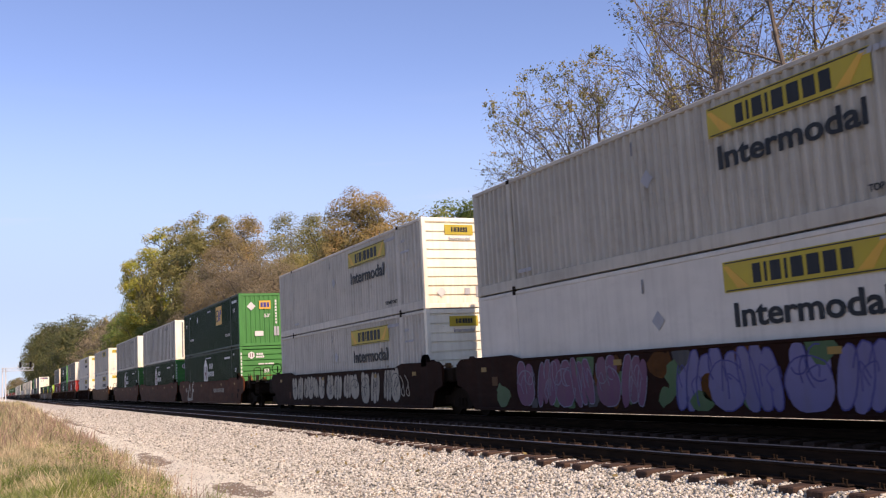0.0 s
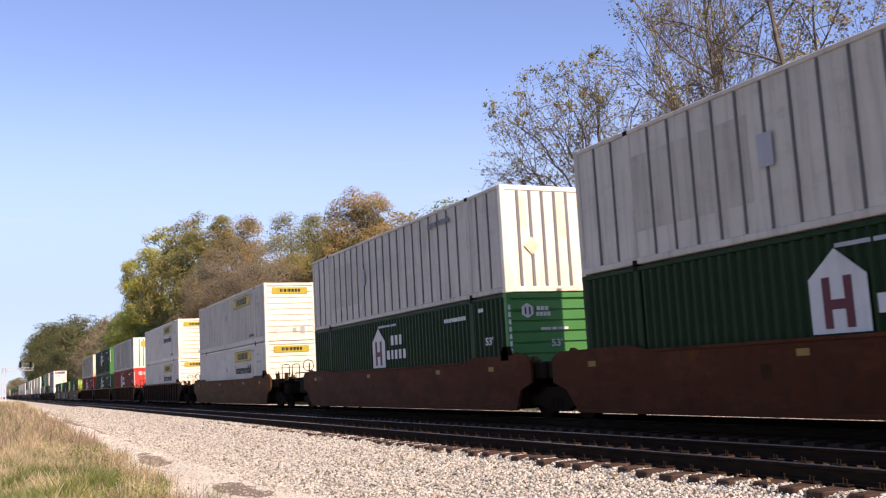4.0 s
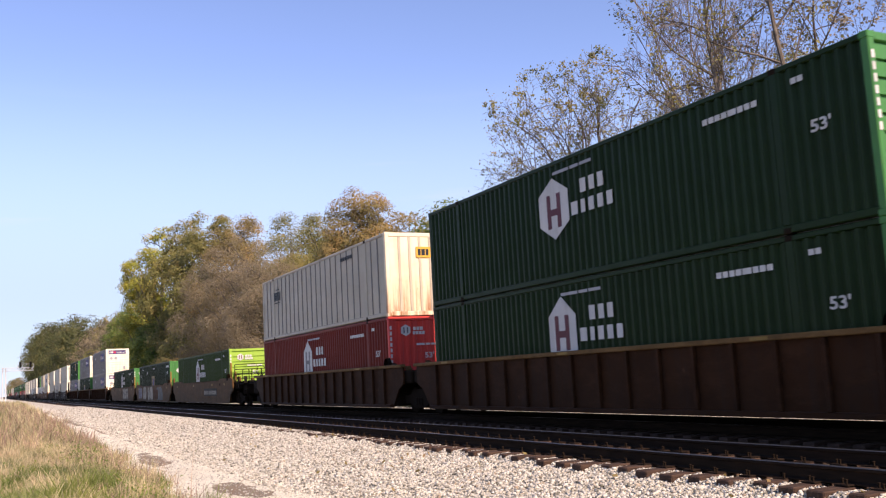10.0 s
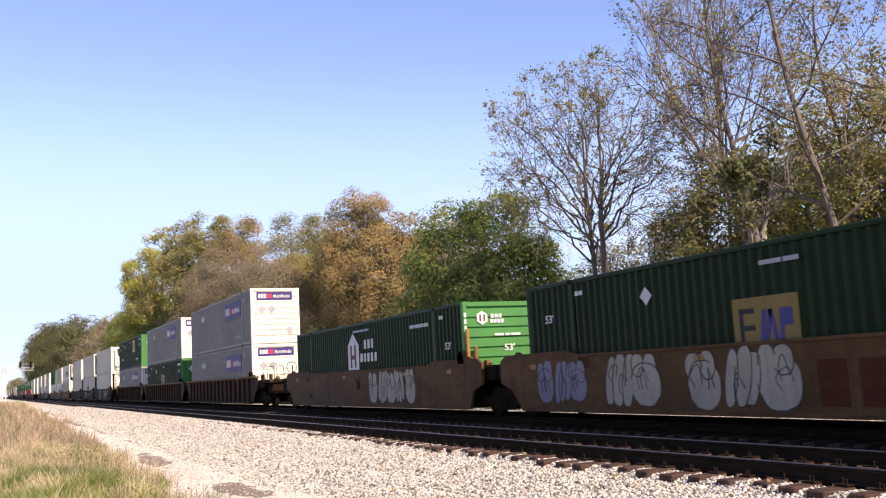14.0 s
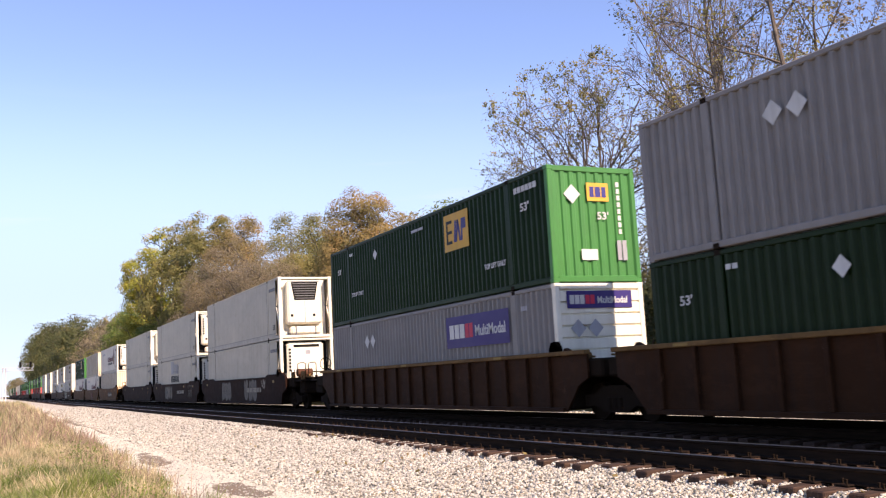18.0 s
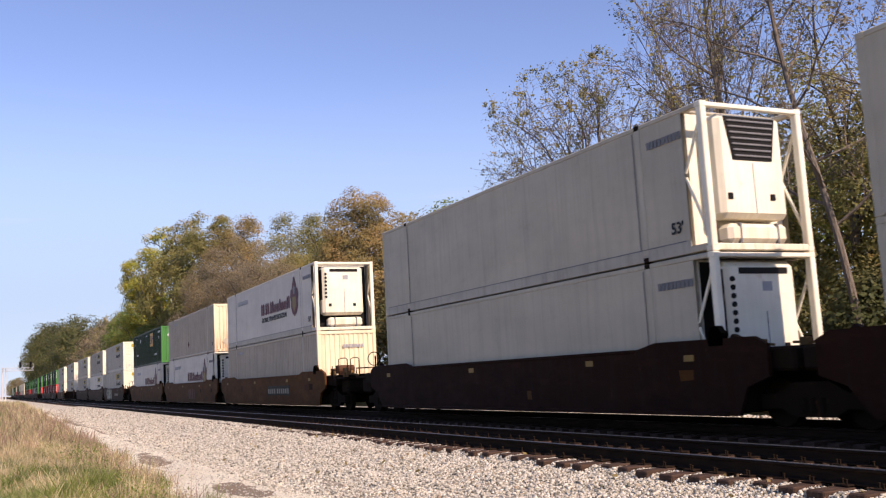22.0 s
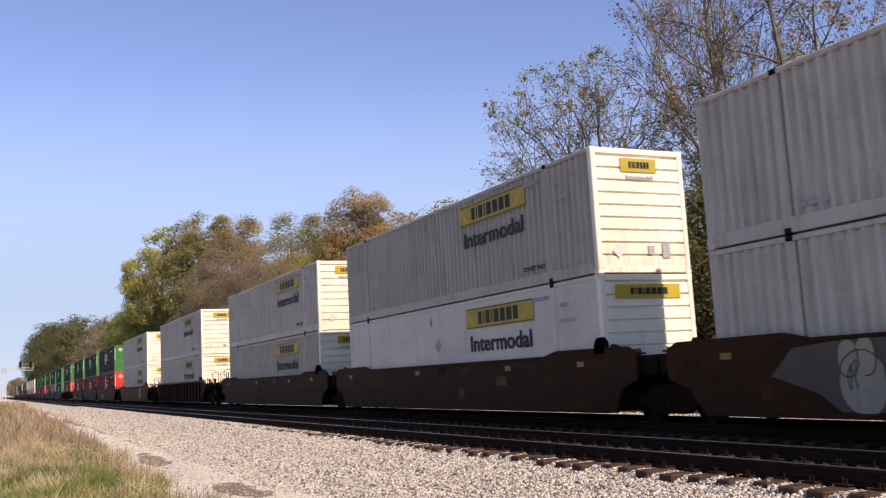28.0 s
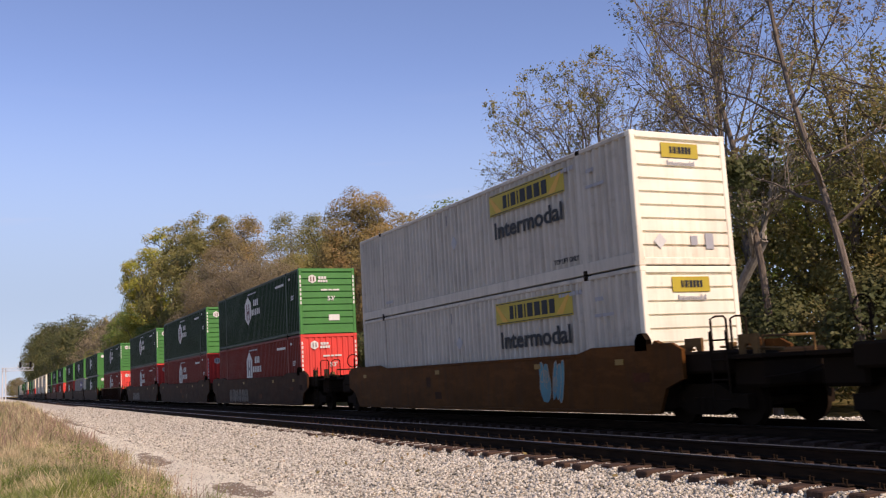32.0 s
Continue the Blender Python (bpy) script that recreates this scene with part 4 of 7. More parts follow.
def reefer_container(style=0, round_unit=False):
    """Smooth white refrigerated container; its cooling unit stands in an open frame at the front."""
    box = tagged(new("container"), "smooth white refrigerated container with an open front frame", "container", "refrigerated containers")
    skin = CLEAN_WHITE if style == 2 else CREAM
    frame_parts(box, skin, WHITE_END_LIT, True)
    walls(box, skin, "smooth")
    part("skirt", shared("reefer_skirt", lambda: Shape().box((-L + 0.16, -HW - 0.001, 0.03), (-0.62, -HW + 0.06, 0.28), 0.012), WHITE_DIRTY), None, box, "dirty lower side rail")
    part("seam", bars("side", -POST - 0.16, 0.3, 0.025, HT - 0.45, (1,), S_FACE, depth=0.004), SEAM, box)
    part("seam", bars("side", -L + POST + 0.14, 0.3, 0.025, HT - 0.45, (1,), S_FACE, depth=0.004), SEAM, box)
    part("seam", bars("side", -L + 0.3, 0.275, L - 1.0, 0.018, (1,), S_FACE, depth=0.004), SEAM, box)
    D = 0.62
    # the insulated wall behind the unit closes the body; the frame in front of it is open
    part("end_wall", shared("reefer_wall", lambda: Shape().box((-D - 0.1, -HW + 0.14, 0.15), (-D, HW - 0.14, HT - 0.1)), WHITE_END_LIT), None, box)
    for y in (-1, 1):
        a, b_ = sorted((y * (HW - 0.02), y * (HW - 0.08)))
        part("brace", shared(f"brace{y}", lambda: Shape().tube([(-D, y * (HW - 0.05), HT * 0.55), (-0.08, y * (HW - 0.05), HT - 0.25)], 0.03).tube([(-D, y * (HW - 0.05), HT * 0.52), (-0.08, y * (HW - 0.05), 0.25)], 0.03), WHITE_END_LIT), None, box, "diagonal brace")
    part("header", shared("reefer_header", lambda: Shape().box((-0.12, -HW + 0.14, HT - 0.11), (-0.01, HW - 0.14, HT - 0.02), 0.015), WHITE_END_LIT), None, box)
    part("sill", shared("reefer_sill", lambda: Shape().box((-D, -HW + 0.14, 0.02), (-0.01, HW - 0.14, 0.15), 0.015), WHITE_END_LIT), None, box)
    unit = part("cooling_unit", shared(f"unit{round_unit}", lambda: Shape().box((-D, -0.94 if round_unit else -0.84, 0.66), (-0.12, 0.86, HT - 0.18), 0.15 if round_unit else 0.10), WHITE_END_LIT), None, box, "white cooling unit")
    if round_unit:
        part("side_grille", shared("side_grille", lambda: Shape().box((-0.56, -0.965, 1.30), (-0.20, -0.935, HT - 0.32), 0.01), BLACK), None, unit, "black side grille")
        for k in range(7):
            part("vent_hole", shared("vent_hole", lambda: Shape().tube([(-0.125, -0.80, 0), (-0.095, -0.80, 0)], 0.055, 8), BLACK), None, unit, at=(0, 0, 1.42 + k * 0.16))
        # black sheet over the pale wall, put in as the recess's shade
        part("back_panel", shared("unit_back", lambda: Shape().box((-0.615, -HW + 0.16, 0.2), (-0.60, HW - 0.16, HT - 0.14)), BLACK), None, box, "dark recess behind the unit")
        part("top_band", bars("end", -0.62, HT - 0.42, 1.24, 0.12, (1,), -0.12, depth=0.012), BLACK, unit, "dark top band")
        part("label_plate", bars("end", -0.05, HT - 0.75, 0.24, 0.18, (1,), -0.12), FADED_INK, unit)
    else:
        g = part("grille", shared("grille", lambda: plate("end", [(-0.50, 1.80), (0.50, 1.80), (0.66, HT - 0.24), (-0.66, HT - 0.24)], -0.122, 0.02), BLACK), None, unit, "black intake grille")
        for i in range(7):
            z = 1.86 + i * 0.115
            part("slat", shared(f"slat{i}", lambda: Shape().box((-0.115, -0.46 - i * 0.022, z), (-0.075, 0.46 + i * 0.022, z + 0.04), 0.008), SEAM), None, g)
    part("seam", bars("end", -0.012, 0.75, 0.024, 1.0, (1,), -0.12, depth=0.003), SEAM, unit)
    for y in (-0.70, 0.38):
        part("latch", bars("end", y, 1.02, 0.12, 0.12, (1,), -0.12, depth=0.02), BLACK, unit, "black latch")
    tank = part("fuel_tank", shared("fuel_tank", lambda: Shape().box((-0.52, -0.72, 0.18), (-0.12, 0.78, 0.56), 0.09), WHITE_END_LIT), None, box, "white fuel tank")
    for y in (-0.45, 0.5):
        part("strap", shared(f"strap{y}", lambda: Shape().box((-0.53, y - 0.03, 0.17), (-0.11, y + 0.03, 0.57), 0.09), SEAM), None, tank)
    part("serial", bars("side", -POST + 0.3, 2.30, 1.05, 0.15, (1, 1, 1, 1, 1, 1, 1, 1, 1), S_FACE), SEAM, box)
    part("length_mark", lettering("53'", "side", -1.12, 0.46, 0.36, 0.24, where=S_FACE), DARK_INK, box)
    if style == 1:
        part("badge", bars("side", -9.88, 1.88, 1.25, 0.92, (1, 0.9, 0.5), S_FACE, 0.12), FADED_INK, box, "grey block badge")
        part("word", lettering("train", "side", -8.50, 1.88, 1.75, 0.92, where=S_FACE), FADED_INK, box, "grey lettering")
        part("word", lettering("INTERMODAL", "side", -9.85, 1.28, 3.2, 0.48, where=S_FACE), DARK_INK, box, "dark lettering")
    elif style == 2:
        x = -8.75
        for k, gw in enumerate((0.62, 0.12, 0.66, 0.12, 0.62, 0.44, 0.40, 0.22, 0.44, 0.44, 0.46)):
            tall = 0.58 if k in (0, 2, 4, 7, 10) else 0.12 if k in (1, 3) else 0.40
            s = Shape()
            for px in ([x] if gw < 0.2 else [x, x + gw * 0.54]):
                sw = gw if gw < 0.2 else gw * 0.42
                o = [(px, 1.32), (px + sw * 0.55, 1.26), (px + sw, 1.32), (px + sw, 1.26 + tall * 0.92), (px + sw * 0.45, 1.28 + tall), (px, 1.26 + tall * 0.88)]
                q = plate("side", o, S_FACE)
                s.put(q.v, q.f)
            part("mark", s, MAROON_INK, box, "dark maroon painted name mark")
            x += gw + 0.045
        part("word", lettering("GLOBAL TRANSPORTATION", "side", -8.68, 0.92, 4.35, 0.24, where=S_FACE), DARK_INK, box, "dark lettering")
        half = [(0.0, 0.85), (0.33, 1.0), (0.52, 1.3), (0.48, 1.52), (0.62, 1.78), (0.50, 2.06), (0.33, 2.08), (0.28, 2.28), (0.15, 2.42), (0.10, 2.60)]
        crest = [(-3.05 + u, v) for u, v in half] + [(-3.05 - u, v) for u, v in half[:0:-1]]
        cr = part("crest", plate("side", crest, S_FACE), MAROON_INK, box, "dark heraldic crest")
        part("shield", plate("side", [(-3.32, 1.3), (-3.05, 1.05), (-2.78, 1.3), (-2.78, 1.72), (-3.32, 1.72)], S_FACE - 0.006), OCHRE_DIRTY, cr)
        part("helmet", plate("side", [(-3.17, 1.84), (-2.93, 1.84), (-2.90, 2.10), (-3.05, 2.24), (-3.20, 2.10)], S_FACE - 0.006), SEAM, cr)
        part("mark", bars("side", -13.6, 2.15, 2.2, 0.22, (1, 1, 1, 1, 1, 1, 1, 1, 1), S_FACE), FADED_INK, box, "faded name marks")
    return box


BOX_KINDS = {
    "jb": yellow_sign_container,
    "jp": lambda: yellow_sign_container(False, True),
    "jq": lambda: yellow_sign_container(True, True, dx=-0.3),
    "jw": lambda: yellow_sign_container(True, False, CLEAN_WHITE, dx=-0.3),
    "hg": lambda: badge_container(GREEN, GREEN_END_LIT, MAROON_INK, "green corrugated container with white house badge, sides darkened for shade"),
    "hx": lambda: badge_container(GREEN, GREEN_END_LIT, MAROON_INK, "green corrugated container with white hexagon badge, sides darkened for shade", badge="hex"),
    "hl": lambda: badge_container(LIME, LIME_END_LIT, MAROON_INK, "bright lime-green ended corrugated container with house badge"),
    "hr": lambda: badge_container(RED, RED_END_LIT, SEAM, "red corrugated container with white house badge", True),
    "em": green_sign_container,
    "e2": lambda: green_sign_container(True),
    "jc": lambda: yellow_sign_container(True, False, CLEAN_WHITE, True, -0.3),
    "js": lambda: yellow_sign_container(False, False, WHITE, False, -0.5),
    "fx": purple_sign_container,
    "jd": lambda: yellow_sign_container(False, False, WHITE_DIRTY, dx=-0.35),
    "ws": sheet_container,
    "wf": lambda: sheet_container(False, True),
    "ts": lambda: sheet_container(True),
    "up": beige_container,
    "r0": lambda: reefer_container(3),
    "r1": lambda: reefer_container(1, True),
    "rr": lambda: reefer_container(3, True),
    "cr": lambda: reefer_container(2, True),
}
MADE, MOVING = {}, []


FINE = ("corner_casting", "lift_post", "serial", "stencil", "border", "scroll", "placard", "notice", "bar", "strap", "slat", "latch", "length_mark", "stripe", "rib", "brace", "top_rail", "bottom_rail")


def place_container(kind, s, z, far=False):
    at = pose(s, TRAIN_Y, z)
    if kind in MADE:
        ob = copy_thing(MADE[kind], at)
    else:
        ob = MADE[kind] = BOX_KINDS[kind]()
        ob.matrix_basis = at
    if far:
        # cars that stay hundreds of metres off keep their main parts only
        for q in [q for q in ob.children_recursive if q.name.split(".")[0] in FINE]:
            bpy.data.objects.remove(q)
    MOVING.append((ob, s, z))
    return ob


# ---- well cars ----
TRUCKS = []


def truck(car, x):
    t = part("truck", shared("bolster", lambda: Shape().box((-0.28, -0.95, 0.40), (0.28, 0.95, 0.72), 0.04).tube([(0, 0, 0.7), (0, 0, 0.95)], 0.22, 10), IRON), None, car, "dark cast-steel truck", at=(x, 0, 0))
    for y in (-1, 1):
        a, b_ = sorted((y * 0.92, y * 1.08))
        def frame_side():
            s = Shape().prism([(-1.15, 0.32), (-0.72, 0.34), (-0.42, 0.20), (0.42, 0.20), (0.72, 0.34), (1.15, 0.32), (1.15, 0.58), (0.75, 0.60), (0.40, 0.78), (-0.40, 0.78), (-0.75, 0.60), (-1.15, 0.58)], a, b_)
            for k in (-0.2, 0.0, 0.2):
                s.tube([(k, (a + b_) / 2 + y * 0.06, 0.28), (k, (a + b_) / 2 + y * 0.06, 0.52)], 0.07, 8)
            return s
        part("side_frame", shared(f"side_frame{y}", frame_side, IRON), None, t)
    for x2 in (-0.89, 0.89):
        def wheels():
            s = Shape().tube([(0, -1.05, 0), (0, 1.05, 0)], 0.08, 8)
            for y in (-1, 1):
                s.tube([(0, y * 0.70, 0), (0, y * 0.73, 0), (0, y * 0.735, 0), (0, y * 0.84, 0)], [0.445, 0.445, 0.42, 0.415], 20)
                s.tube([(0, y * 0.84, 0), (0, y * 0.92, 0)], [0.14, 0.11], 10)
            return s
        w = part("wheelset", shared("wheelset", wheels, IRON), None, t, at=(x2, 0, 0.42))
        TRUCKS.append((w, x2))
    return t


def smooth_outline():
    top = [(1.25, 1.46), (0.95, 1.60), (-1.75, 1.62), (-2.35, 1.50), (-13.8, 1.50), (-14.4, 1.62), (-17.1, 1.60), (-17.4, 1.46)]
    return [(-16.4, 0.22), (0.45, 0.22), (0.70, 0.72), (1.25, 0.90)] + top + [(-17.4, 0.90), (-16.85, 0.72)]


def well_car(kind, mat, s, front_truck=True, rear_truck=True, front_coupled=True, rear_coupled=True, label=""):
    car = tagged(new("well_car"), label, "rail car", "well cars of the train")
    car.matrix_basis = pose(s, TRAIN_Y, 0)
    if kind == "smooth":
        for y in (-1, 1):
            a, b_ = sorted((y * 1.375, y * 1.455))
            part("side_plate", shared(f"side_plate{y}", lambda: Shape().prism(smooth_outline(), a, b_), mat), None, car, "grimy steel side plate")
            c, d = sorted((y * 1.36, y * 1.475))
            part("top_chord", shared(f"top_lip{y}", lambda: Shape().box((-13.75, c, 1.44), (-2.4, d, 1.51), 0.012), mat), None, car)
            part("bottom_chord", shared(f"bottom_lip{y}", lambda: Shape().box((-16.3, c, 0.21), (0.2, d, 0.29), 0.012), mat), None, car)
        for x in (-15.9, -9.9, -4.2, -0.9):
            part("reflector", shared(f"reflector{x}", lambda: Shape().box((x, -1.463, 1.22), (x + 0.28, -1.455, 1.34)), REFLECT), None, car, "yellow reflector strip")
    else:
        for y in (-1, 1):
            a, b_ = sorted((y * 1.33, y * 1.39))
            out = [(-16.5, 0.25), (0.35, 0.25), (0.85, 0.80), (1.25, 0.98), (1.25, 1.50), (-17.4, 1.50), (-17.4, 0.98), (-17.0, 0.80)]
            part("side_plate", shared(f"rib_plate{y}", lambda: Shape().prism(out, a, b_), mat), None, car, "grimy steel side plate")
            c, d = sorted((y * 1.31, y * 1.485))
            part("top_chord", shared(f"top_chord{y}", lambda: Shape().box((-17.45, c, 1.50), (1.3, d, 1.60), 0.015), CHORD), None, car, "faded ochre top chord")
            part("bottom_chord", shared(f"bottom_chord{y}", lambda: Shape().box((-16.4, c, 0.21), (0.3, d, 0.31), 0.015), mat), None, car)
            r0, r1 = sorted((y * 1.385, y * 1.475))
            for i in range(16):
                part("rib", shared(f"well_rib{y}", lambda: Shape().box((-0.05, r0, 0.31), (0.05, r1, 1.50), 0.012), mat), None, car, at=(-15.9 + i * 1.04, 0, 0))
        for x in (-15.4, -9.1, -2.9):
            part("reflector", shared(f"reflector_top{x}", lambda: Shape().box((x, -1.492, 1.52), (x + 0.42, -1.485, 1.58)), REFLECT), None, car, "yellow reflector strip")
    part("well_floor", shared("well_floor", lambda: Shape().box((-16.3, -1.33, 0.24), (0.15, 1.33, 0.338)), IRON), None, car)
    for x0, x1 in ((0.30, 2.25 if front_coupled else 1.70), (-18.4 if rear_coupled else -17.85, -16.46)):
        w0, w1 = (x0, x0 + 0.2) if x0 > 0 else (x1 - 0.2, x1)
        part("end_platform", shared(f"end_platform{x0}{x1}", lambda: Shape().box((x0, -1.30, 0.98), (x1, 1.30, 1.40), 0.05).box((w0, -1.32, 0.30), (w1, 1.32, 1.1)).box((x0 + 0.2, -0.35, 0.55), (x1 - 0.2, 0.35, 1.0)), IRON), None, car, "dark end platform")
        for k in (0, 2):
            part("bracket", shared("bracket", lambda: Shape().box((-0.10, -0.07, 0), (0.10, 0.07, 0.16), 0.02).tube([(-0.3, 0, 0.08), (0.3, 0, 0.05)], 0.025, 6), CHORD), None, car, at=(x0 + (x1 - x0) * (0.2 + 0.2 * k), (-0.9, 0.2, -0.4, 0.8)[k], 1.39))
    for x in (0.42, -16.62):
        for y in (-1.33, 1.33):
            part("corner_guide", shared("corner_guide", lambda: Shape().prism([(-0.16, 1.0), (0.16, 1.0), (0.12, 1.60), (-0.05, 1.67), (-0.12, 1.60)], -0.06, 0.06), mat), None, car, "raised container guide", at=(x, y, 0))
    for x in (-1.98, -14.17):
        part("pivot_lock", shared("pivot_lock", lambda: Shape().prism([(-0.19, 1.48), (0.19, 1.48), (0.19, 1.70), (0.07, 1.84), (-0.09, 1.82), (-0.19, 1.68)], -1.46, -1.32), IRON), None, car)
    if front_coupled:
        for y in (-0.95, -0.45):
            part("grab_rail", shared("grab_rail", lambda: Shape().tube([(0, 0, 1.35), (0, 0, 2.0), (0.03, 0.10, 2.05), (0.05, 0.28, 2.05), (0.05, 0.34, 2.0), (0.05, 0.34, 1.35)], 0.022, 6), IRON), None, car, "upright grab rail", at=(1.55, y, 0))
        if mat in (WELL_OCHRE, WELL_DARK) and not rear_coupled:
            part("brake_cylinder", shared("brake_cylinder", lambda: Shape().tube([(0.75, -0.75, 1.62), (0.75, -0.05, 1.62)], 0.17, 12).box((0.65, -0.65, 1.38), (0.85, -0.15, 1.5)), RUSTED), None, car, "rusty brake cylinder")
        if mat is WELL_TAN:
            rl = part("end_railing", shared("end_railing", lambda: Shape().tube([(0.62, -1.16, 1.35), (0.62, -1.16, 2.30), (0.62, -1.12, 2.34), (0.62, 1.12, 2.34), (0.62, 1.16, 2.30), (0.62, 1.16, 1.35)], 0.026, 6), IRON), None, car, "dark end railing of three bars")
            for z in (1.78, 2.06):
                part("bar", shared("railing_bar", lambda: Shape().tube([(0.62, -1.14, 0), (0.62, 1.14, 0)], 0.022, 6), IRON), None, rl, at=(0, 0, z))
        for x in (1.15, 2.62):
            part("arched_bracket", shared("arched_bracket", lambda: Shape().prism([(-0.24, 0), (-0.11, 0), (-0.11, 0.12), (-0.06, 0.19), (0.06, 0.19), (0.11, 0.12), (0.11, 0), (0.24, 0), (0.24, 0.36), (-0.24, 0.36)], -0.03, 0.03), CHORD), None, car, "ochre arched bracket", at=(x, -1.05, 1.30))
        part("hose_rack", shared("hose_rack", lambda: Shape().tube([(2.45, -0.55, 1.28), (2.45, -0.55, 1.62), (2.45, 0.75, 1.62), (2.45, 0.75, 1.28)], 0.03, 6).tube([(2.3, -0.8, 1.42), (3.1, -0.7, 1.36)], 0.04, 6), CHORD), None, car, "rusty pipe rack")
        part("cut_lever", shared("cut_lever", lambda: Shape().tube([(3.12, -1.25, 0.88), (3.2, -0.5, 0.92), (3.45, -0.1, 1.05)], 0.02, 5), IRON), None, car)
        part("walkway", shared("walkway_f", lambda: Shape().box((2.25, -1.30, 1.22), (3.15, 1.30, 1.30), 0.01).box((2.2, -1.1, 0.70), (3.05, 1.1, 1.22), 0.06), IRON), None, car, "end walkway")
        part("coupler", shared("coupler_f", lambda: Shape().box((2.4, -0.12, 0.72), (3.72, 0.12, 0.96), 0.03).box((3.4, -0.22, 0.68), (3.78, 0.18, 1.02), 0.05), IRON), None, car)
        ld = part("ladder", shared("ladder_rails", lambda: Shape().tube([(1.95, -1.36, 0.45), (1.95, -1.36, 1.75)], 0.02, 6).tube([(2.38, -1.36, 0.45), (2.38, -1.36, 1.75)], 0.02, 6), IRON), None, car, "steel ladder")
        for i in range(4):
            part("rung", shared("rung", lambda: Shape().tube([(1.95, -1.36, 0.5), (2.38, -1.36, 0.5)], 0.016, 6), IRON), None, ld, at=(0, 0, i * 0.36))
    if rear_coupled:
        part("walkway", shared("walkway_r", lambda: Shape().box((-19.3, -1.30, 1.22), (-18.4, 1.30, 1.30), 0.01).box((-19.2, -1.1, 0.70), (-18.3, 1.1, 1.22), 0.06), IRON), None, car, "end walkway")
        part("coupler", shared("coupler_r", lambda: Shape().box((-19.87, -0.12, 0.72), (-18.5, 0.12, 0.96), 0.03).box((-19.92, -0.18, 0.68), (-19.58, 0.22, 1.02), 0.05), IRON), None, car)
        wh = part("brake_stand", shared("brake_stand", lambda: Shape().tube([(-18.3, -0.9, 1.1), (-18.3, -0.9, 2.0)], 0.03, 6), IRON), None, car)
        part("brake_wheel", shared("brake_wheel", lambda: Shape().tube([(-18.42 , -0.9 + 0.24 * math.cos(a), 1.9 + 0.24 * math.sin(a)) for a in np.linspace(0, 2 * math.pi, 15)], 0.018, 5), IRON), None, wh)
    if front_truck:
        truck(car, 1.78 if not front_coupled else 1.35)
    if rear_truck:
        truck(car, -17.5)
    MOVING.append((car, s, 0.0))
    return car


def plaque(car, x, w, dark=True, z=0.72):
    if dark:
        part("plaque", plate("side", rect(x - 0.12, z - 0.08, x + w + 0.12, z + 0.36), -1.457), BLACK, car, "dark number panel")
    part("number", bars("side", x, z, w, 0.22, (1, 1, 1, 1, 0.01, 1, 1, 1, 1, 1, 1)[:max(4, int(w / 0.26))], -1.4665, 0.8), TAG_PALE, car, "pale stencilled number bars")


def ribbon(pts, w, y):
    """A flat stroke of width w through points in (x, z)."""
    s = Shape()
    n = len(pts)
    for k, (px, pz) in enumerate(pts):
        ax, az = pts[max(0, k - 1)]
        bx, bz = pts[min(n - 1, k + 1)]
        ll = math.hypot(bx - ax, bz - az) or 1
        ox, oz = -(bz - az) / ll * w / 2, (bx - ax) / ll * w / 2
        s.v += [(px - ox, y, pz - oz), (px + ox, y, pz + oz), (px - ox, y + 0.004, pz - oz), (px + ox, y + 0.004, pz + oz)]
    for k in range(n - 1):
        a, b_ = 4 * k, 4 * k + 4
        s.f += [(a, b_, b_ + 1, a + 1), (a + 2, a, b_, b_ + 2)[::-1], (a + 1, a + 3, b_ + 3, b_ + 1)[::-1]]
    return s


def rounded(key):
    """A smooth line through a few points."""
    pts = []
    for k in range(len(key) - 1):
        p0, p1, p2, p3 = key[max(0, k - 1)], key[k], key[k + 1], key[min(len(key) - 1, k + 2)]
        for t in (0, 0.25, 0.5, 0.75):
            pts.append(tuple(0.5 * (2 * p1[q] + (p2[q] - p0[q]) * t + (2 * p0[q] - 5 * p1[q] + 4 * p2[q] - p3[q]) * t * t + (3 * p1[q] - p0[q] - 3 * p2[q] + p3[q]) * t ** 3) for q in (0, 1)))
    return pts + [key[-1]]


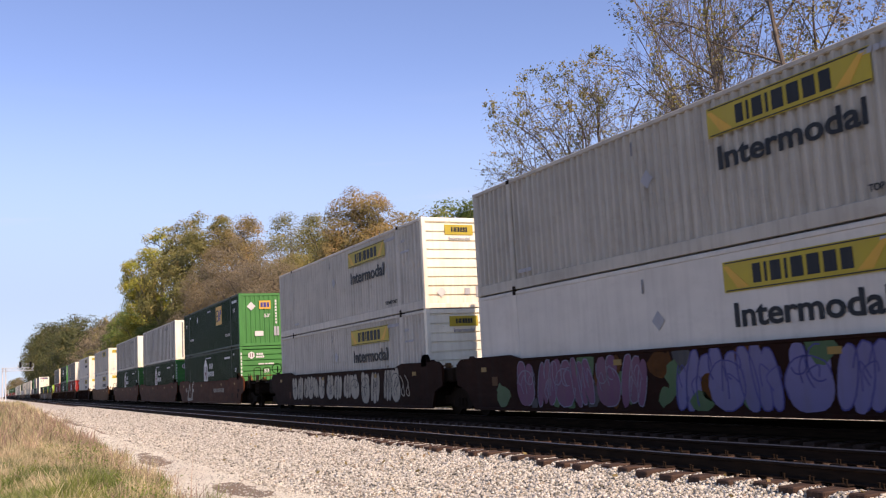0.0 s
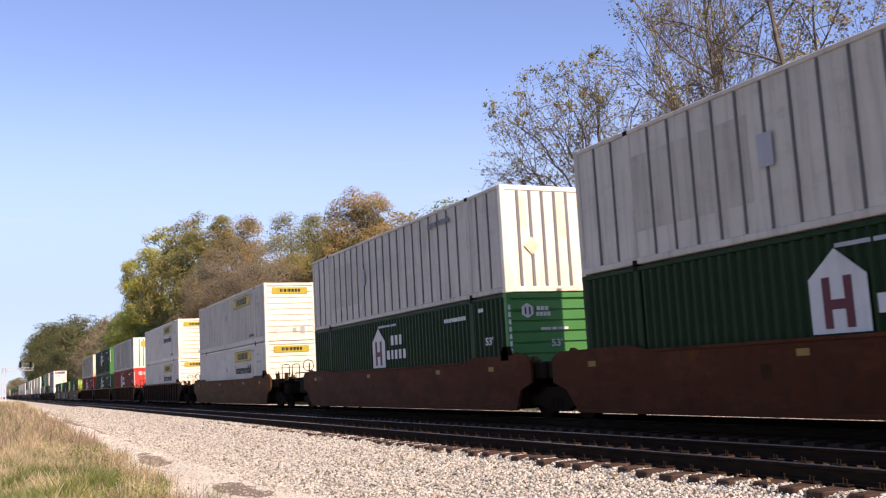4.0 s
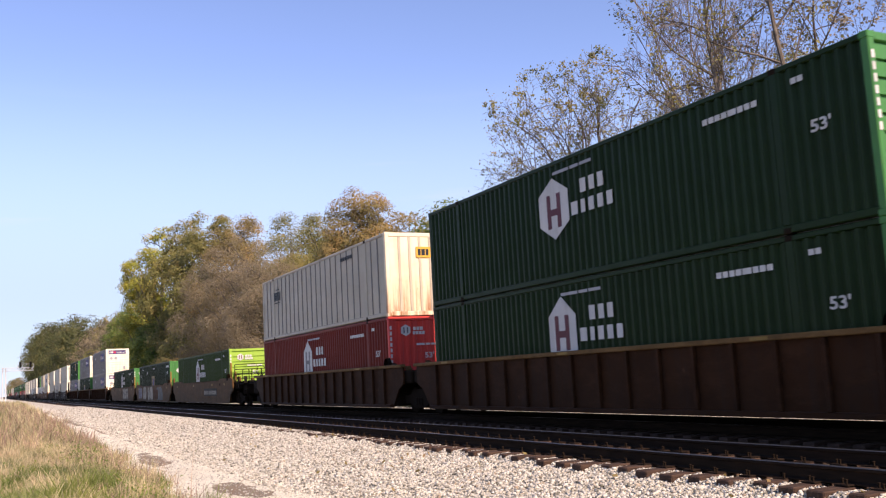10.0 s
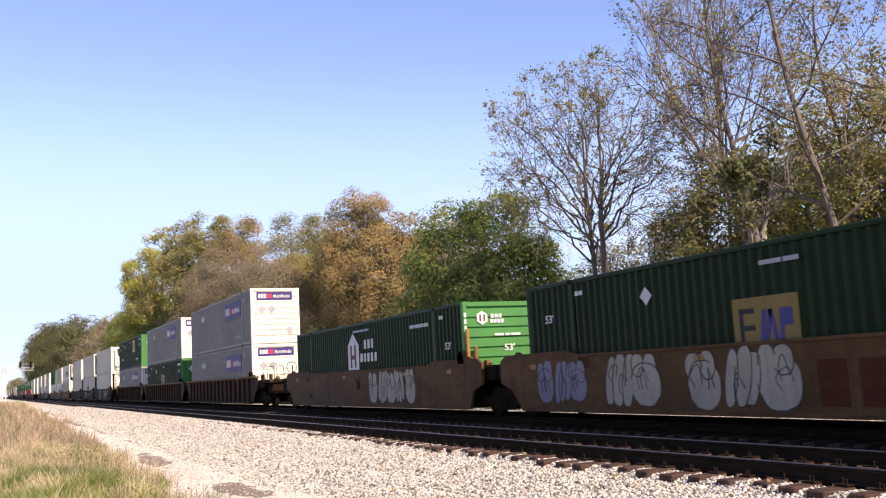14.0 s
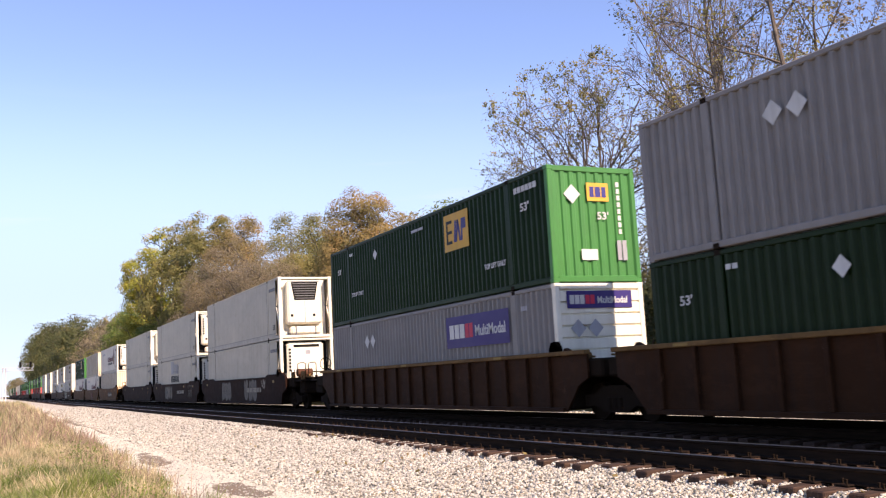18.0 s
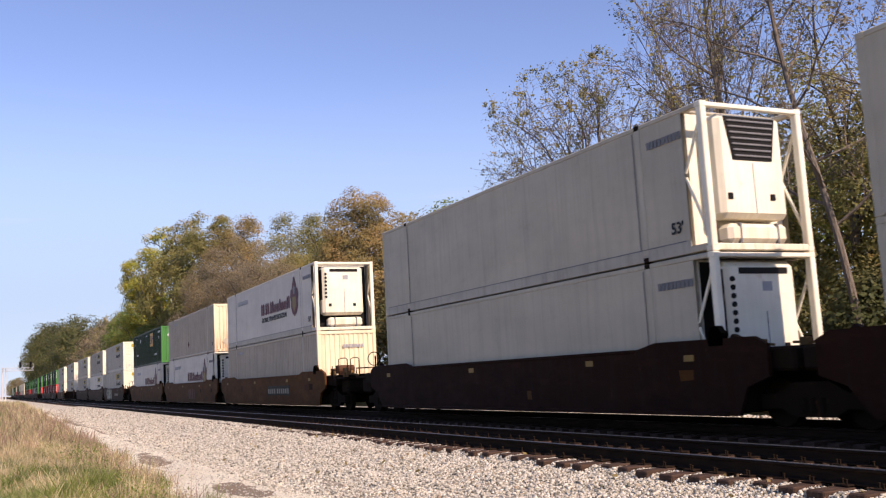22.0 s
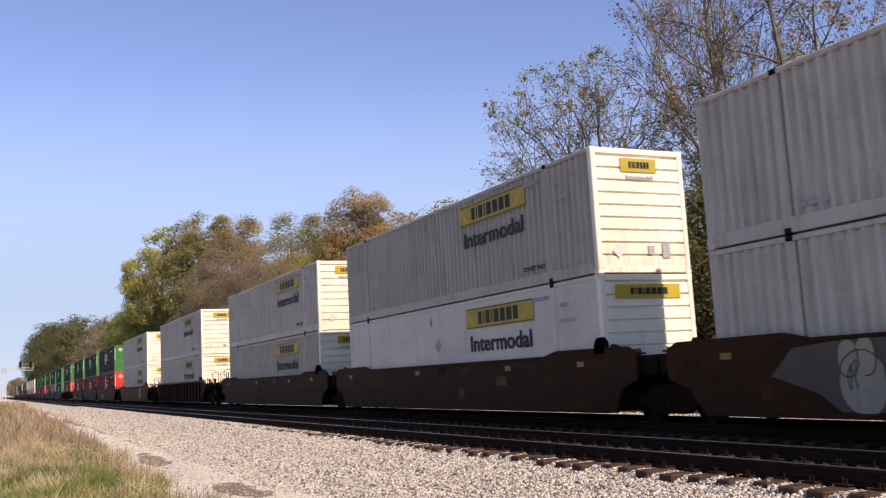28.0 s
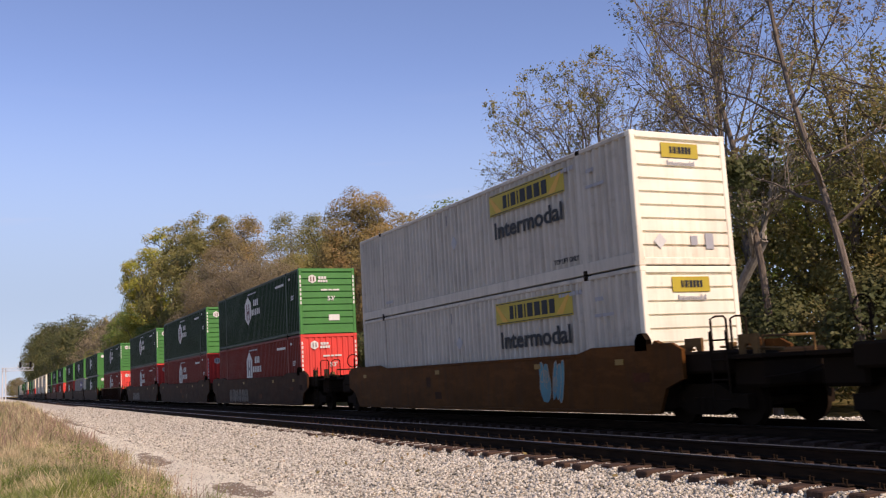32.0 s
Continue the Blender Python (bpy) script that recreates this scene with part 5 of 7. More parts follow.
def bubble_tag(car, x0, x1, z0, z1, seed, fill, line=TAG_BLACK):
    """A row of swollen sprayed shapes, each of a few round lobes, with thin loose lines over them."""
    rng = random.Random(seed)
    w, h = x1 - x0, z1 - z0
    n = max(2, round(w / h * 1.35))
    for k in range(n):
        cx, lw = x0 + w * (k + 0.5) / n, w / n * 0.5
        lean = rng.uniform(-0.15, 0.15) * lw
        lobes = [(cx + rng.uniform(-0.1, 0.1) * lw, z0 + h * 0.40, lw * rng.uniform(0.92, 1.08), h * rng.uniform(0.36, 0.42)),
                 (cx - lw * rng.uniform(0.38, 0.5) + lean, z0 + h * rng.uniform(0.70, 0.76), lw * rng.uniform(0.36, 0.50), h * rng.uniform(0.20, 0.27)),
                 (cx + lw * rng.uniform(0.34, 0.5) + lean, z0 + h * rng.uniform(0.68, 0.77), lw * rng.uniform(0.36, 0.52), h * rng.uniform(0.20, 0.27))]
        if (k + seed) % 2:
            # a letter of slanted upright strokes
            lobes = [(cx + u * lw + rng.uniform(-0.05, 0.05) * lw, z0 + h * rng.uniform(0.46, 0.54), lw * rng.uniform(0.34, 0.46), h * rng.uniform(0.40, 0.50)) for u in (-0.58, 0.02, 0.60)]
        body, ink = Shape(), Shape()
        for j_, (ex, ez, ea, eb) in enumerate(lobes):
            o = []
            for a in np.linspace(0, 2 * math.pi, 22, endpoint=False):
                q = 1 + rng.uniform(-0.03, 0.03)
                o.append((ex + ea * q * math.copysign(abs(math.cos(a)) ** 0.8, math.cos(a)), min(z1, max(z0, ez + eb * q * math.sin(a)))))
            if (k + seed) % 2:
                o = [(a + 0.18 * (c_ - z0) * (1 if k % 4 < 2 else -1), c_) for a, c_ in o]
            s = plate("side", o, -1.4590 - 0.0006 * (3 * (k % 3) + j_), 0.0005)
            body.put(s.v, s.f)
            cut = rng.randrange(22)
            r = ribbon((o[cut:] + o[:cut])[:rng.randint(12, 20)], h * 0.022, -1.4656)
            ink.put(r.v, r.f)
        for _ in range(2):
            px, pz = cx + rng.uniform(-0.5, 0.5) * lw, z0 + h * rng.uniform(0.15, 0.45)
            r = ribbon(rounded([(px, pz), (px + lw * rng.uniform(-0.3, 0.1), pz + h * 0.2), (px + lw * rng.uniform(0.0, 0.4), pz + h * rng.uniform(0.3, 0.4)), (px + lw * rng.uniform(0.2, 0.6), pz + h * rng.uniform(0.0, 0.25))]), h * 0.018, -1.4656)
            ink.put(r.v, r.f)
        tag = part("spray_tag", body, fill, car, "swollen spray-painted shape")
        part("outline", ink, line, tag)


def spray_field(car, x0, x1, z0, z1, seed, fills):
    """Mottled sprayed background patches."""
    rng = random.Random(seed)
    for i in range(int((x1 - x0) * 2.2)):
        cx, cz, r = rng.uniform(x0, x1), rng.uniform(z0, z1), rng.uniform(0.14, 0.38)
        pts = [(cx + math.cos(a) * r * rng.uniform(0.7, 1.3), min(z1, max(z0, cz + math.sin(a) * r * rng.uniform(0.7, 1.3)))) for a in np.linspace(0, 6.0, 11)]
        part("sprayed_patch", plate("side", pts, -1.456 - 0.0008 * (i % 7), 0.002), fills[i % len(fills)], car)


# the train, from its head: upper and lower container, well side, paint, place of the fronts at 0 s, first and last of its set
ART, COUP = 19.72, 23.78
TRAIN = [
    # unseen car ahead, added to cast shade on the front of the next one
    ("jd", "jb", "smooth", WELL_DARK, 17.2, 1, 0),
    ("jd", "jc", "smooth", WELL_DARK, -6.56, 1, 0), ("js", "js", "smooth", WELL_DARK, -26.2, 0, 1),
    ("em", "hg", "smooth", WELL_RED, -50.4, 1, 0), ("wf", "hg", "smooth", WELL_RED, -70.1, 0, 0), ("wf", "hg", "smooth", WELL_RED, -89.75, 0, 1),
    ("jq", "jw", "smooth", WELL_OCHRE, -113.7, 1, 1), ("jw", "jw", "ribbed", WELL_DARK, -137.5, 1, 1),
    ("ws", "hr", "ribbed", WELL_BROWN, -161.2, 1, 0), ("hx", "hg", "ribbed", WELL_BROWN, -181.0, 0, 0), ("ts", "hr", "ribbed", WELL_BROWN, -200.75, 0, 1),
    (None, "hl", "smooth", WELL_TAN, -224.4, 1, 0), (None, "e2", "smooth", WELL_TAN, -244.1, 0, 0), (None, "hg", "smooth", WELL_TAN, -263.8, 0, 1),
    ("fx", "fx", "ribbed", WELL_BROWN, -287.9, 1, 0), ("fx", "e2", "ribbed", WELL_BROWN, -307.75, 0, 0), ("em", "fx", "ribbed", WELL_BROWN, -327.5, 0, 1),
    ("r0", "rr", "smooth", WELL_DARK, -351.25, 1, 0), ("rr", "r1", "smooth", WELL_DARK, -370.9, 0, 0), ("r0", "rr", "smooth", WELL_DARK, -390.6, 0, 1),
    ("cr", "up", "smooth", WELL_OCHRE, -414.3, 1, 0), ("up", "cr", "smooth", WELL_OCHRE, -434.05, 0, 0), ("em", "cr", "smooth", WELL_OCHRE, -453.7, 0, 1),
    ("jb", "jb", "smooth", WELL_BROWN, -477.5, 1, 0), ("jd", "jc", "smooth", WELL_BROWN, -497.15, 0, 0), ("jb", "jd", "smooth", WELL_BROWN, -516.9, 0, 1),
    ("jb", "jb", "ribbed", WELL_DARK, -540.85, 1, 1), ("jb", "jb", "smooth", WELL_OCHRE, -564.3, 1, 1),
    ("hx", "hr", "smooth", WELL_BROWN, -588.1, 1, 0), ("hx", "hr", "smooth", WELL_BROWN, -607.8, 0, 0), ("hx", "hr", "smooth", WELL_BROWN, -627.6, 0, 1),
    ("hx", "hr", "ribbed", WELL_DARK, -651.4, 1, 1),
]
tail = [("hx", "hg"), ("hx", "fx"), ("hx", "hr"), ("hx", "hr"), ("hx", "hr"), ("em", "hg"), ("jb", "jb"), ("jb", "jb"), ("jb", "jb"), ("up", "hr"), ("em", "hg"), ("em", "hg"), ("ts", "hr"),
        ("hx", "hg"), ("hx", "hg"), ("em", "up"), ("jb", "jb"), ("jb", "jb"), ("hg", "hg")]
at = -651.4
for i, (up, lo) in enumerate(tail):
    first, last = i % 3 == 0, i % 3 == 2
    at -= COUP if first else ART
    TRAIN.append((up, lo, "smooth", (WELL_BROWN, WELL_RED, WELL_DARK)[i // 3 % 3], at, int(first), int(last)))
PAINT_WORDS = {WELL_DARK: "dark maroon", WELL_RED: "red-brown", WELL_OCHRE: "faded ochre-brown", WELL_BROWN: "grimy brown", WELL_TAN: "dusty tan-brown"}
CARS = []
for up, lo, side, mat, s, first, last in TRAIN:
    words = f"{PAINT_WORDS[mat]} steel well car with {'ribbed' if side == 'ribbed' else 'smooth'} sides"
    CARS.append(well_car(side, mat, s, True, bool(last), bool(first), bool(last), words))
    place_container(lo, s, 0.34, s < -660)
    if up:
        place_container(up, s, 3.238, s < -660)
spray_field(CARS[1], -15.4, 0.2, 0.30, 1.46, 2, (TAG_GREEN, WELL_OCHRE, TAG_BLACK, TAG_GREEN))
bubble_tag(CARS[1], -14.0, -8.9, 0.30, 1.46, 4, TAG_PINK, TAG_LILAC)
bubble_tag(CARS[1], -8.0, -3.2, 0.28, 1.48, 5, TAG_VIOLET, BLUE_INK)
for k, (x0, x1, z0, z1) in enumerate(((-14.0, -12.5, 0.45, 1.40), (-12.4, -9.6, 0.48, 1.40), (-9.3, -7.65, 0.45, 1.42), (-7.4, -5.75, 0.48, 1.40), (-5.5, -3.8, 0.34, 1.44), (-3.45, -1.9, 0.38, 1.58))):
    bubble_tag(CARS[2], x0, x1, z0, z1, 60 + k, TAG_PALE)
for x in (-1.75, -1.35):
    part("spray_tag", ribbon(rounded([(x - 0.16, 1.25), (x + 0.1, 1.0), (x - 0.1, 0.7), (x + 0.16, 0.62), (x + 0.05, 1.1)]), 0.04, -1.464), TAG_PALE, CARS[2], "thin spray-painted tag")
for line, w in ((((-14.35, 0.42), (-13.55, 1.42), (-12.95, 0.42), (-14.35, 0.42)), 0.24), (((-12.75, 0.36), (-12.62, 1.44), (-12.05, 1.46)), 0.22), (((-12.70, 0.98), (-12.15, 1.0)), 0.2), (((-14.95, 1.15), (-14.75, 0.86)), 0.13), (((-14.65, 1.15), (-14.45, 0.88)), 0.13)):
    part("spray_tag", ribbon(line, w, -1.464), TAG_PALE, CARS[3], "pale spray-painted strokes")
plaque(CARS[3], -6.07, 2.7, False, 0.84)
bubble_tag(CARS[12], -15.6, -13.5, 0.42, 1.40, 80, TAG_LILAC)
bubble_tag(CARS[12], -12.9, -10.9, 0.36, 1.48, 81, TAG_PALE)
bubble_tag(CARS[12], -10.2, -7.4, 0.32, 1.46, 8, TAG_PALE)
part("mark", bars("side", -7.0, 0.4, 2.2, 0.75, (1, 1, 1), -1.457, 0.4), WELL_RED, CARS[12], "faded rust-red painted marks")
part("sprayed_patch", plate("side", [(-5.3, 0.35), (-2.6, 0.34), (-2.4, 0.85), (-2.9, 1.25), (-3.6, 1.4), (-4.4, 1.36), (-5.4, 1.3)], -1.456, 0.002), TAG_SLATE, CARS[12], "dark blue-grey painted-over patch")
bubble_tag(CARS[13], -7.2, -3.2, 0.36, 1.46, 82, TAG_PALE)
plaque(CARS[11], -6.3, 3.4)
bubble_tag(CARS[17], -11.8, -9.3, 0.36, 1.40, 83, TAG_DULL)
bubble_tag(CARS[17], -6.5, -3.8, 0.36, 1.46, 84, TAG_DULL)
plaque(CARS[17], -5.85, 2.85, False, 0.80)
part("spray_tag", ribbon(rounded([(-3.0, 1.4), (-2.7, 1.05), (-2.55, 1.4), (-2.4, 1.0), (-2.2, 1.35), (-2.6, 0.95)]), 0.05, -1.464), TAG_PALE, CARS[17], "thin spray-painted tag")
bubble_tag(CARS[18], -11.7, -8.6, 0.40, 1.40, 85, TAG_DULL)
for x in (-2.3, -1.75, -1.3):
    part("spray_tag", ribbon(rounded([(x - 0.2, 1.2), (x, 1.35), (x + 0.2, 1.1), (x + 0.05, 0.7), (x - 0.12, 0.6), (x - 0.1, 0.9), (x + 0.1, 1.0)]), 0.045, -1.464), TAG_DULL, CARS[18], "thin spray-painted tag")
plaque(CARS[18], -6.6, 2.6, False, 0.8)
plaque(CARS[20], -7.2, 3.4)
part("mark", bars("side", -7.6, 0.45, 1.9, 0.62, (0.5, 0.5, 0.3, 0.3), -1.457, 0.8), MAROON_INK, CARS[21], "maroon painted name marks")
part("sprayed_patch", plate("side", [(-14.7, 0.9), (-14.2, 1.35), (-13.4, 1.42), (-12.2, 1.46), (-11.0, 1.42), (-11.0, 0.32), (-13.3, 0.32), (-13.7, 0.6)], -1.456, 0.002), TAG_DULL, CARS[23], "pale painted-over patch")
bubble_tag(CARS[23], -13.3, -9.0, 0.30, 1.48, 14, TAG_PALE, TAG_GREEN)
plaque(CARS[23], -6.3, 2.8, False)
for k in (28, 30):
    bubble_tag(CARS[k], -13.0, -8.8, 0.30, 1.0, 90 + k, TAG_DULL)
bubble_tag(CARS[27], -4.0, -3.0, 0.40, 1.42, 18, TAG_TEAL, TAG_PALE)
# touch-up squares and stencils on the car sides
prng = random.Random(31)
for car, row in zip(CARS[:32], TRAIN):
    if row[2] == "smooth":
        for k in range(4):
            x, z, w, h = prng.uniform(-16, 0.2), prng.choice((0.5, 0.85, 1.2)), prng.uniform(0.18, 0.55), prng.uniform(0.14, 0.3)
            part("touch_up_patch", plate("side", [(x, z), (x + w, z + prng.uniform(-0.02, 0.02)), (x + w * prng.uniform(0.9, 1.1), z + h), (x - prng.uniform(0, 0.04), z + h)], -1.4555, 0.001), prng.choice((WELL_OCHRE, WELL_TAN, WELL_RED, WELL_DARK, WELL_BROWN)), car)
for car in CARS[11:14]:
    for y, h in ((-1.26, 2.45), (-1.02, 1.95)):
        part("guide_post", Shape().box((0.10, y - 0.05, 1.3), (0.20, y + 0.05, h), 0.02), REFLECT if h > 2 else CHORD, car, "ochre container guide post")


# ---- trees beyond the line ----
def quads_mesh(name, centres, sizes, rng, mat, longer=1.4, out=None):
    """Many loose leaf quads, turned at random or roughly outward from their clump."""
    n = len(centres)
    face = rng.normal(size=(n, 3)) + np.array([0.75, -0.25, 0.9])     # leaves turn to the light
    if out is not None:
        face = out + 0.42 * face
    a = np.cross(face, rng.normal(size=(n, 3)))
    a /= np.linalg.norm(a, axis=1)[:, None]
    b_ = np.cross(a, face)
    b_ /= np.linalg.norm(b_, axis=1)[:, None]
    sz = np.asarray(sizes)[:, None]
    a, b_ = a * sz * longer * 0.5, b_ * sz * 0.5
    v = np.stack([centres - a, centres + b_ * 0.9, centres + a, centres - b_ * 0.9], axis=1).reshape(-1, 3)
    me = bpy.data.meshes.new(name)
    me.vertices.add(4 * n)
    me.vertices.foreach_set("co", v.astype(np.float32).ravel())
    me.loops.add(4 * n)
    me.loops.foreach_set("vertex_index", np.arange(4 * n, dtype=np.int32))
    me.polygons.add(n)
    me.polygons.foreach_set("loop_start", np.arange(0, 4 * n, 4, dtype=np.int32))
    me.polygons.foreach_set("loop_total", np.full(n, 4, dtype=np.int32))
    me.update(calc_edges=True)
    me.materials.append(mat)
    return me


def crown_points(rng, n, H, R, lo, lumps, puff):
    """Leaf places on uneven clumps within an egg-shaped crown, and the way each one faces."""
    mid, half = (H + lo) / 2, (H - lo) / 2
    c = []
    while len(c) < lumps:
        p = rng.normal(size=3)
        p = p / np.linalg.norm(p) * rng.uniform(0.45, 1.0) ** 0.6
        if p[2] < -0.8:
            continue
        wide = 1.0 - 0.35 * max(0.0, p[2])
        c.append((p[0] * R * wide, p[1] * R * wide, mid + p[2] * half))
    c = np.array(c)
    rad = rng.uniform(0.5, 1.3, lumps) * puff * 0.95
    which = rng.choice(lumps, n, p=rad ** 2 / (rad ** 2).sum())
    axis = (c - np.array([0, 0, mid])) / np.array([R, R, half])
    d = rng.normal(size=(n, 3))
    d /= np.linalg.norm(d, axis=1)[:, None]
    d += 0.55 * axis[which] + np.array([0, 0, 0.25])
    d /= np.linalg.norm(d, axis=1)[:, None]
    q = d * (rad[which] * rng.uniform(0.12, 1.0, n) ** 0.4)[:, None] + rng.normal(size=(n, 3)) * 0.07 * puff
    q[:, 2] *= 0.8
    return c, c[which] + q, d + 0.45 * axis[which]


def tree(x, y, H, R, lo, leaf, n, size, seed, label, lean=(0, 0), bark=None, limbs=11, lumps=60, puff=1.1, airy=False, name="tree", girth=1.0, group="trees beyond the line"):
    rng = np.random.default_rng(seed)
    z0 = ground_height(x, y)
    th = tagged(new(name), label, "tree" if name == "tree" else "bush", group)
    th.location = (x, y, z0 - 0.05)
    wood, out = Shape(), None
    top = np.array([lean[0], lean[1], H * (0.97 if airy else 0.86)])
    k = 9
    trunk = [np.array([top[0] * t ** 1.3 + rng.normal() * 0.06 * H * 0.06 * t, top[1] * t, top[2] * t]) + np.array([math.sin(t * 5 + seed), math.cos(t * 4 + seed), 0]) * 0.012 * H * t for t in np.linspace(0, 1, k)]
    r0 = H * 0.017 * girth
    wood.tube(trunk, [r0 * (1.25 if i == 0 else 1) * (1 - 0.9 * i / (k - 1)) + 0.015 for i in range(k)], 8)
    tips = []
    for i in range(limbs):
        t = lo / H + (0.92 - lo / H) * (i + rng.random() * 0.8) / limbs
        base = trunk[0] + np.array([np.interp(t * H * 0.95, [p[2] for p in trunk], [p[j] for p in trunk]) for j in range(3)])
        az = i * 2.4 + rng.random() * 0.9
        reach = R * (1.05 - 0.6 * max(0, t - lo / H)) * rng.uniform(0.75, 1.1)
        rise = (H - base[2]) * (0.62 if airy else 0.42) * rng.uniform(0.7, 1.15)
        pts = []
        for q in np.linspace(0, 1, 6):
            pts.append(base + np.array([math.cos(az) * reach * q, math.sin(az) * reach * q, rise * q ** 1.25 + 0.04 * R * math.sin(q * 6 + i)]))
        rl = r0 * (1 - 0.75 * t) * 0.55
        wood.tube(pts, [rl * (1 - 0.85 * q) + 0.010 for q in np.linspace(0, 1, 6)], 6, False)
        for j in range(7 if airy else 4):
            q = 0.30 + 0.70 * (j + rng.random()) / (7 if airy else 4)
            f0 = min(4, int(q * 5))
            sb = pts[f0] + (pts[f0 + 1] - pts[f0]) * (q * 5 - f0)
            a2 = az + rng.normal() * 0.9
            ln = reach * rng.uniform(0.25, 0.5)
            en = sb + np.array([math.cos(a2) * ln * 0.8, math.sin(a2) * ln * 0.8, ln * rng.uniform(0.2, 0.9)])
            md = (sb + en) / 2 + rng.normal(size=3) * ln * 0.08
            wood.tube([sb, md, en], [rl * 0.38 + 0.006, rl * 0.25 + 0.005, 0.006], 4, False)
            tips.append((md, en))
            for g in range(6 if airy else 2):
                u = rng.random()
                s0 = md + (en - md) * u
                e2 = s0 + rng.normal(size=3) * ln * 0.32 + np.array([0, 0, ln * 0.16])
                wood.tube([s0, (s0 + e2) / 2 + rng.normal(size=3) * 0.04, e2], [0.010, 0.008, 0.004], 3, False)
                tips.append(((s0 + e2) / 2, e2))
    part("trunk", wood, bark or BARK, th, "branching trunk and limbs")
    if airy:
        tp = np.array([e for _, e in tips])
        w = rng.random(len(tp)) ** 2
        pick = rng.choice(len(tp), n, p=w / w.sum())
        centres = tp[pick] + rng.normal(size=(n, 3)) * 0.24
    else:
        n = int(n * 1.4)
        c, centres, out = crown_points(rng, n, H, R, lo, int(lumps * 1.7), puff * 1.15)
        centres[:, 0] += lean[0] * 0.8
    me = quads_mesh("crown", centres, rng.uniform(0.55, 1.25, n) * size * 0.68, rng, leaf, out=out)
    part("crown", me, None, th, "uneven crown of autumn leaves")
    return th


def bare_tree(x, y, H, R, fork, leaf, n, size, seed, label, lean=(0, 0), bark=None, leaders=7, girth=1.0, group="half-bare trees", trunk_lean=0.4, low=0):
    """A tree that has lost most leaves: leaders fan out from the fork, each branching three times."""
    rng = np.random.default_rng(seed)
    th = tagged(new("tree"), label, "tree", group)
    th.location = (x, y, ground_height(x, y) - 0.05)
    wood, tips = Shape(), []
    r0 = H * 0.0115 * girth
    top = np.array([lean[0] * trunk_lean, lean[1] * trunk_lean, fork])

    def grow(p, d, ln, r, level):
        k = (6, 5, 4, 3)[level]
        pts, q = [p], d / np.linalg.norm(d)
        for _ in range(k - 1):
            q = q + rng.normal(size=3) * (0.07, 0.10, 0.14, 0.2)[level] + np.array([0, 0, 0.05])
            q /= np.linalg.norm(q)
            pts.append(pts[-1] + q * ln / (k - 1))
        wood.tube(pts, [max(0.008, r * (1 - 0.8 * i_ / (k - 1))) for i_ in range(k)], (6, 5, 3, 3)[level], False)
        if level == 3:
            tips.append(pts[-1])
            tips.append(pts[1])
            return
        m = (9, 7, 6)[level]
        for j in range(m):
            t = 0.22 + 0.78 * (j + rng.random() * 0.9) / m
            f0 = min(k - 2, int(t * (k - 1)))
            b0 = pts[f0] + (pts[f0 + 1] - pts[f0]) * (t * (k - 1) - f0)
            side = np.cross(q, rng.normal(size=3))
            side /= np.linalg.norm(side)
            nd = q * math.cos(0.75) + side * math.sin(0.75) + np.array([0, 0, 0.12])
            grow(b0, nd, ln * rng.uniform(0.34, 0.52) * (1.15 - 0.5 * t), r * 0.40 * (1.05 - 0.5 * t), level + 1)

    tr = [top * np.array([t ** 1.4, t, t]) + np.array([math.sin(t * 4 + seed), math.cos(t * 5), 0]) * 0.05 * t for t in np.linspace(0, 1, 6)]
    wood.tube(tr, [r0 * (1.3 - 0.45 * t) for t in np.linspace(0, 1, 6)], 9)
    for i_ in range(leaders):
        az = i_ * 2.4 + rng.random() * 0.5
        el = math.asin(min(1.0, 1.0 - (1.15 if leaders < 12 else 1.35) * i_ / leaders)) if i_ else 1.5
        end = np.array([lean[0] + math.cos(az) * math.cos(el) * R * 0.88, lean[1] + math.sin(az) * math.cos(el) * R * 0.88, (H + fork) * 0.5 + (H - fork) * 0.47 * math.sin(el)])
        st = tr[-1] if i_ % 2 else tr[-2] + (tr[-1] - tr[-2]) * rng.random()
        grow(st, end - st, np.linalg.norm(end - st) * 0.90, r0 * 0.5, 0)
    for t in np.linspace(0.45, 0.95, low):
        az = t * 23 + seed
        f0 = min(4, int(t * 5))
        grow(tr[f0] + (tr[f0 + 1] - tr[f0]) * (t * 5 - f0), np.array([math.cos(az), math.sin(az), 0.75]), R * rng.uniform(0.5, 0.9), r0 * 0.25, 1)
    part("trunk", wood, bark or BARK, th, "forked trunk and fine bare twigs")
    tp = np.array(tips)
    c0 = np.array([lean[0], lean[1], (H + fork) / 2])
    w = np.linalg.norm((tp - c0) / np.array([R, R, H * 0.35]), axis=1) ** 4 + 0.03
    pick = rng.choice(len(tp), n, p=w / w.sum())
    part("crown", quads_mesh("crown", tp[pick] + rng.normal(size=(n, 3)) * 0.17, rng.uniform(0.6, 1.3, n) * size, rng, leaf), None, th, "thin scatter of olive leaves")
    return th


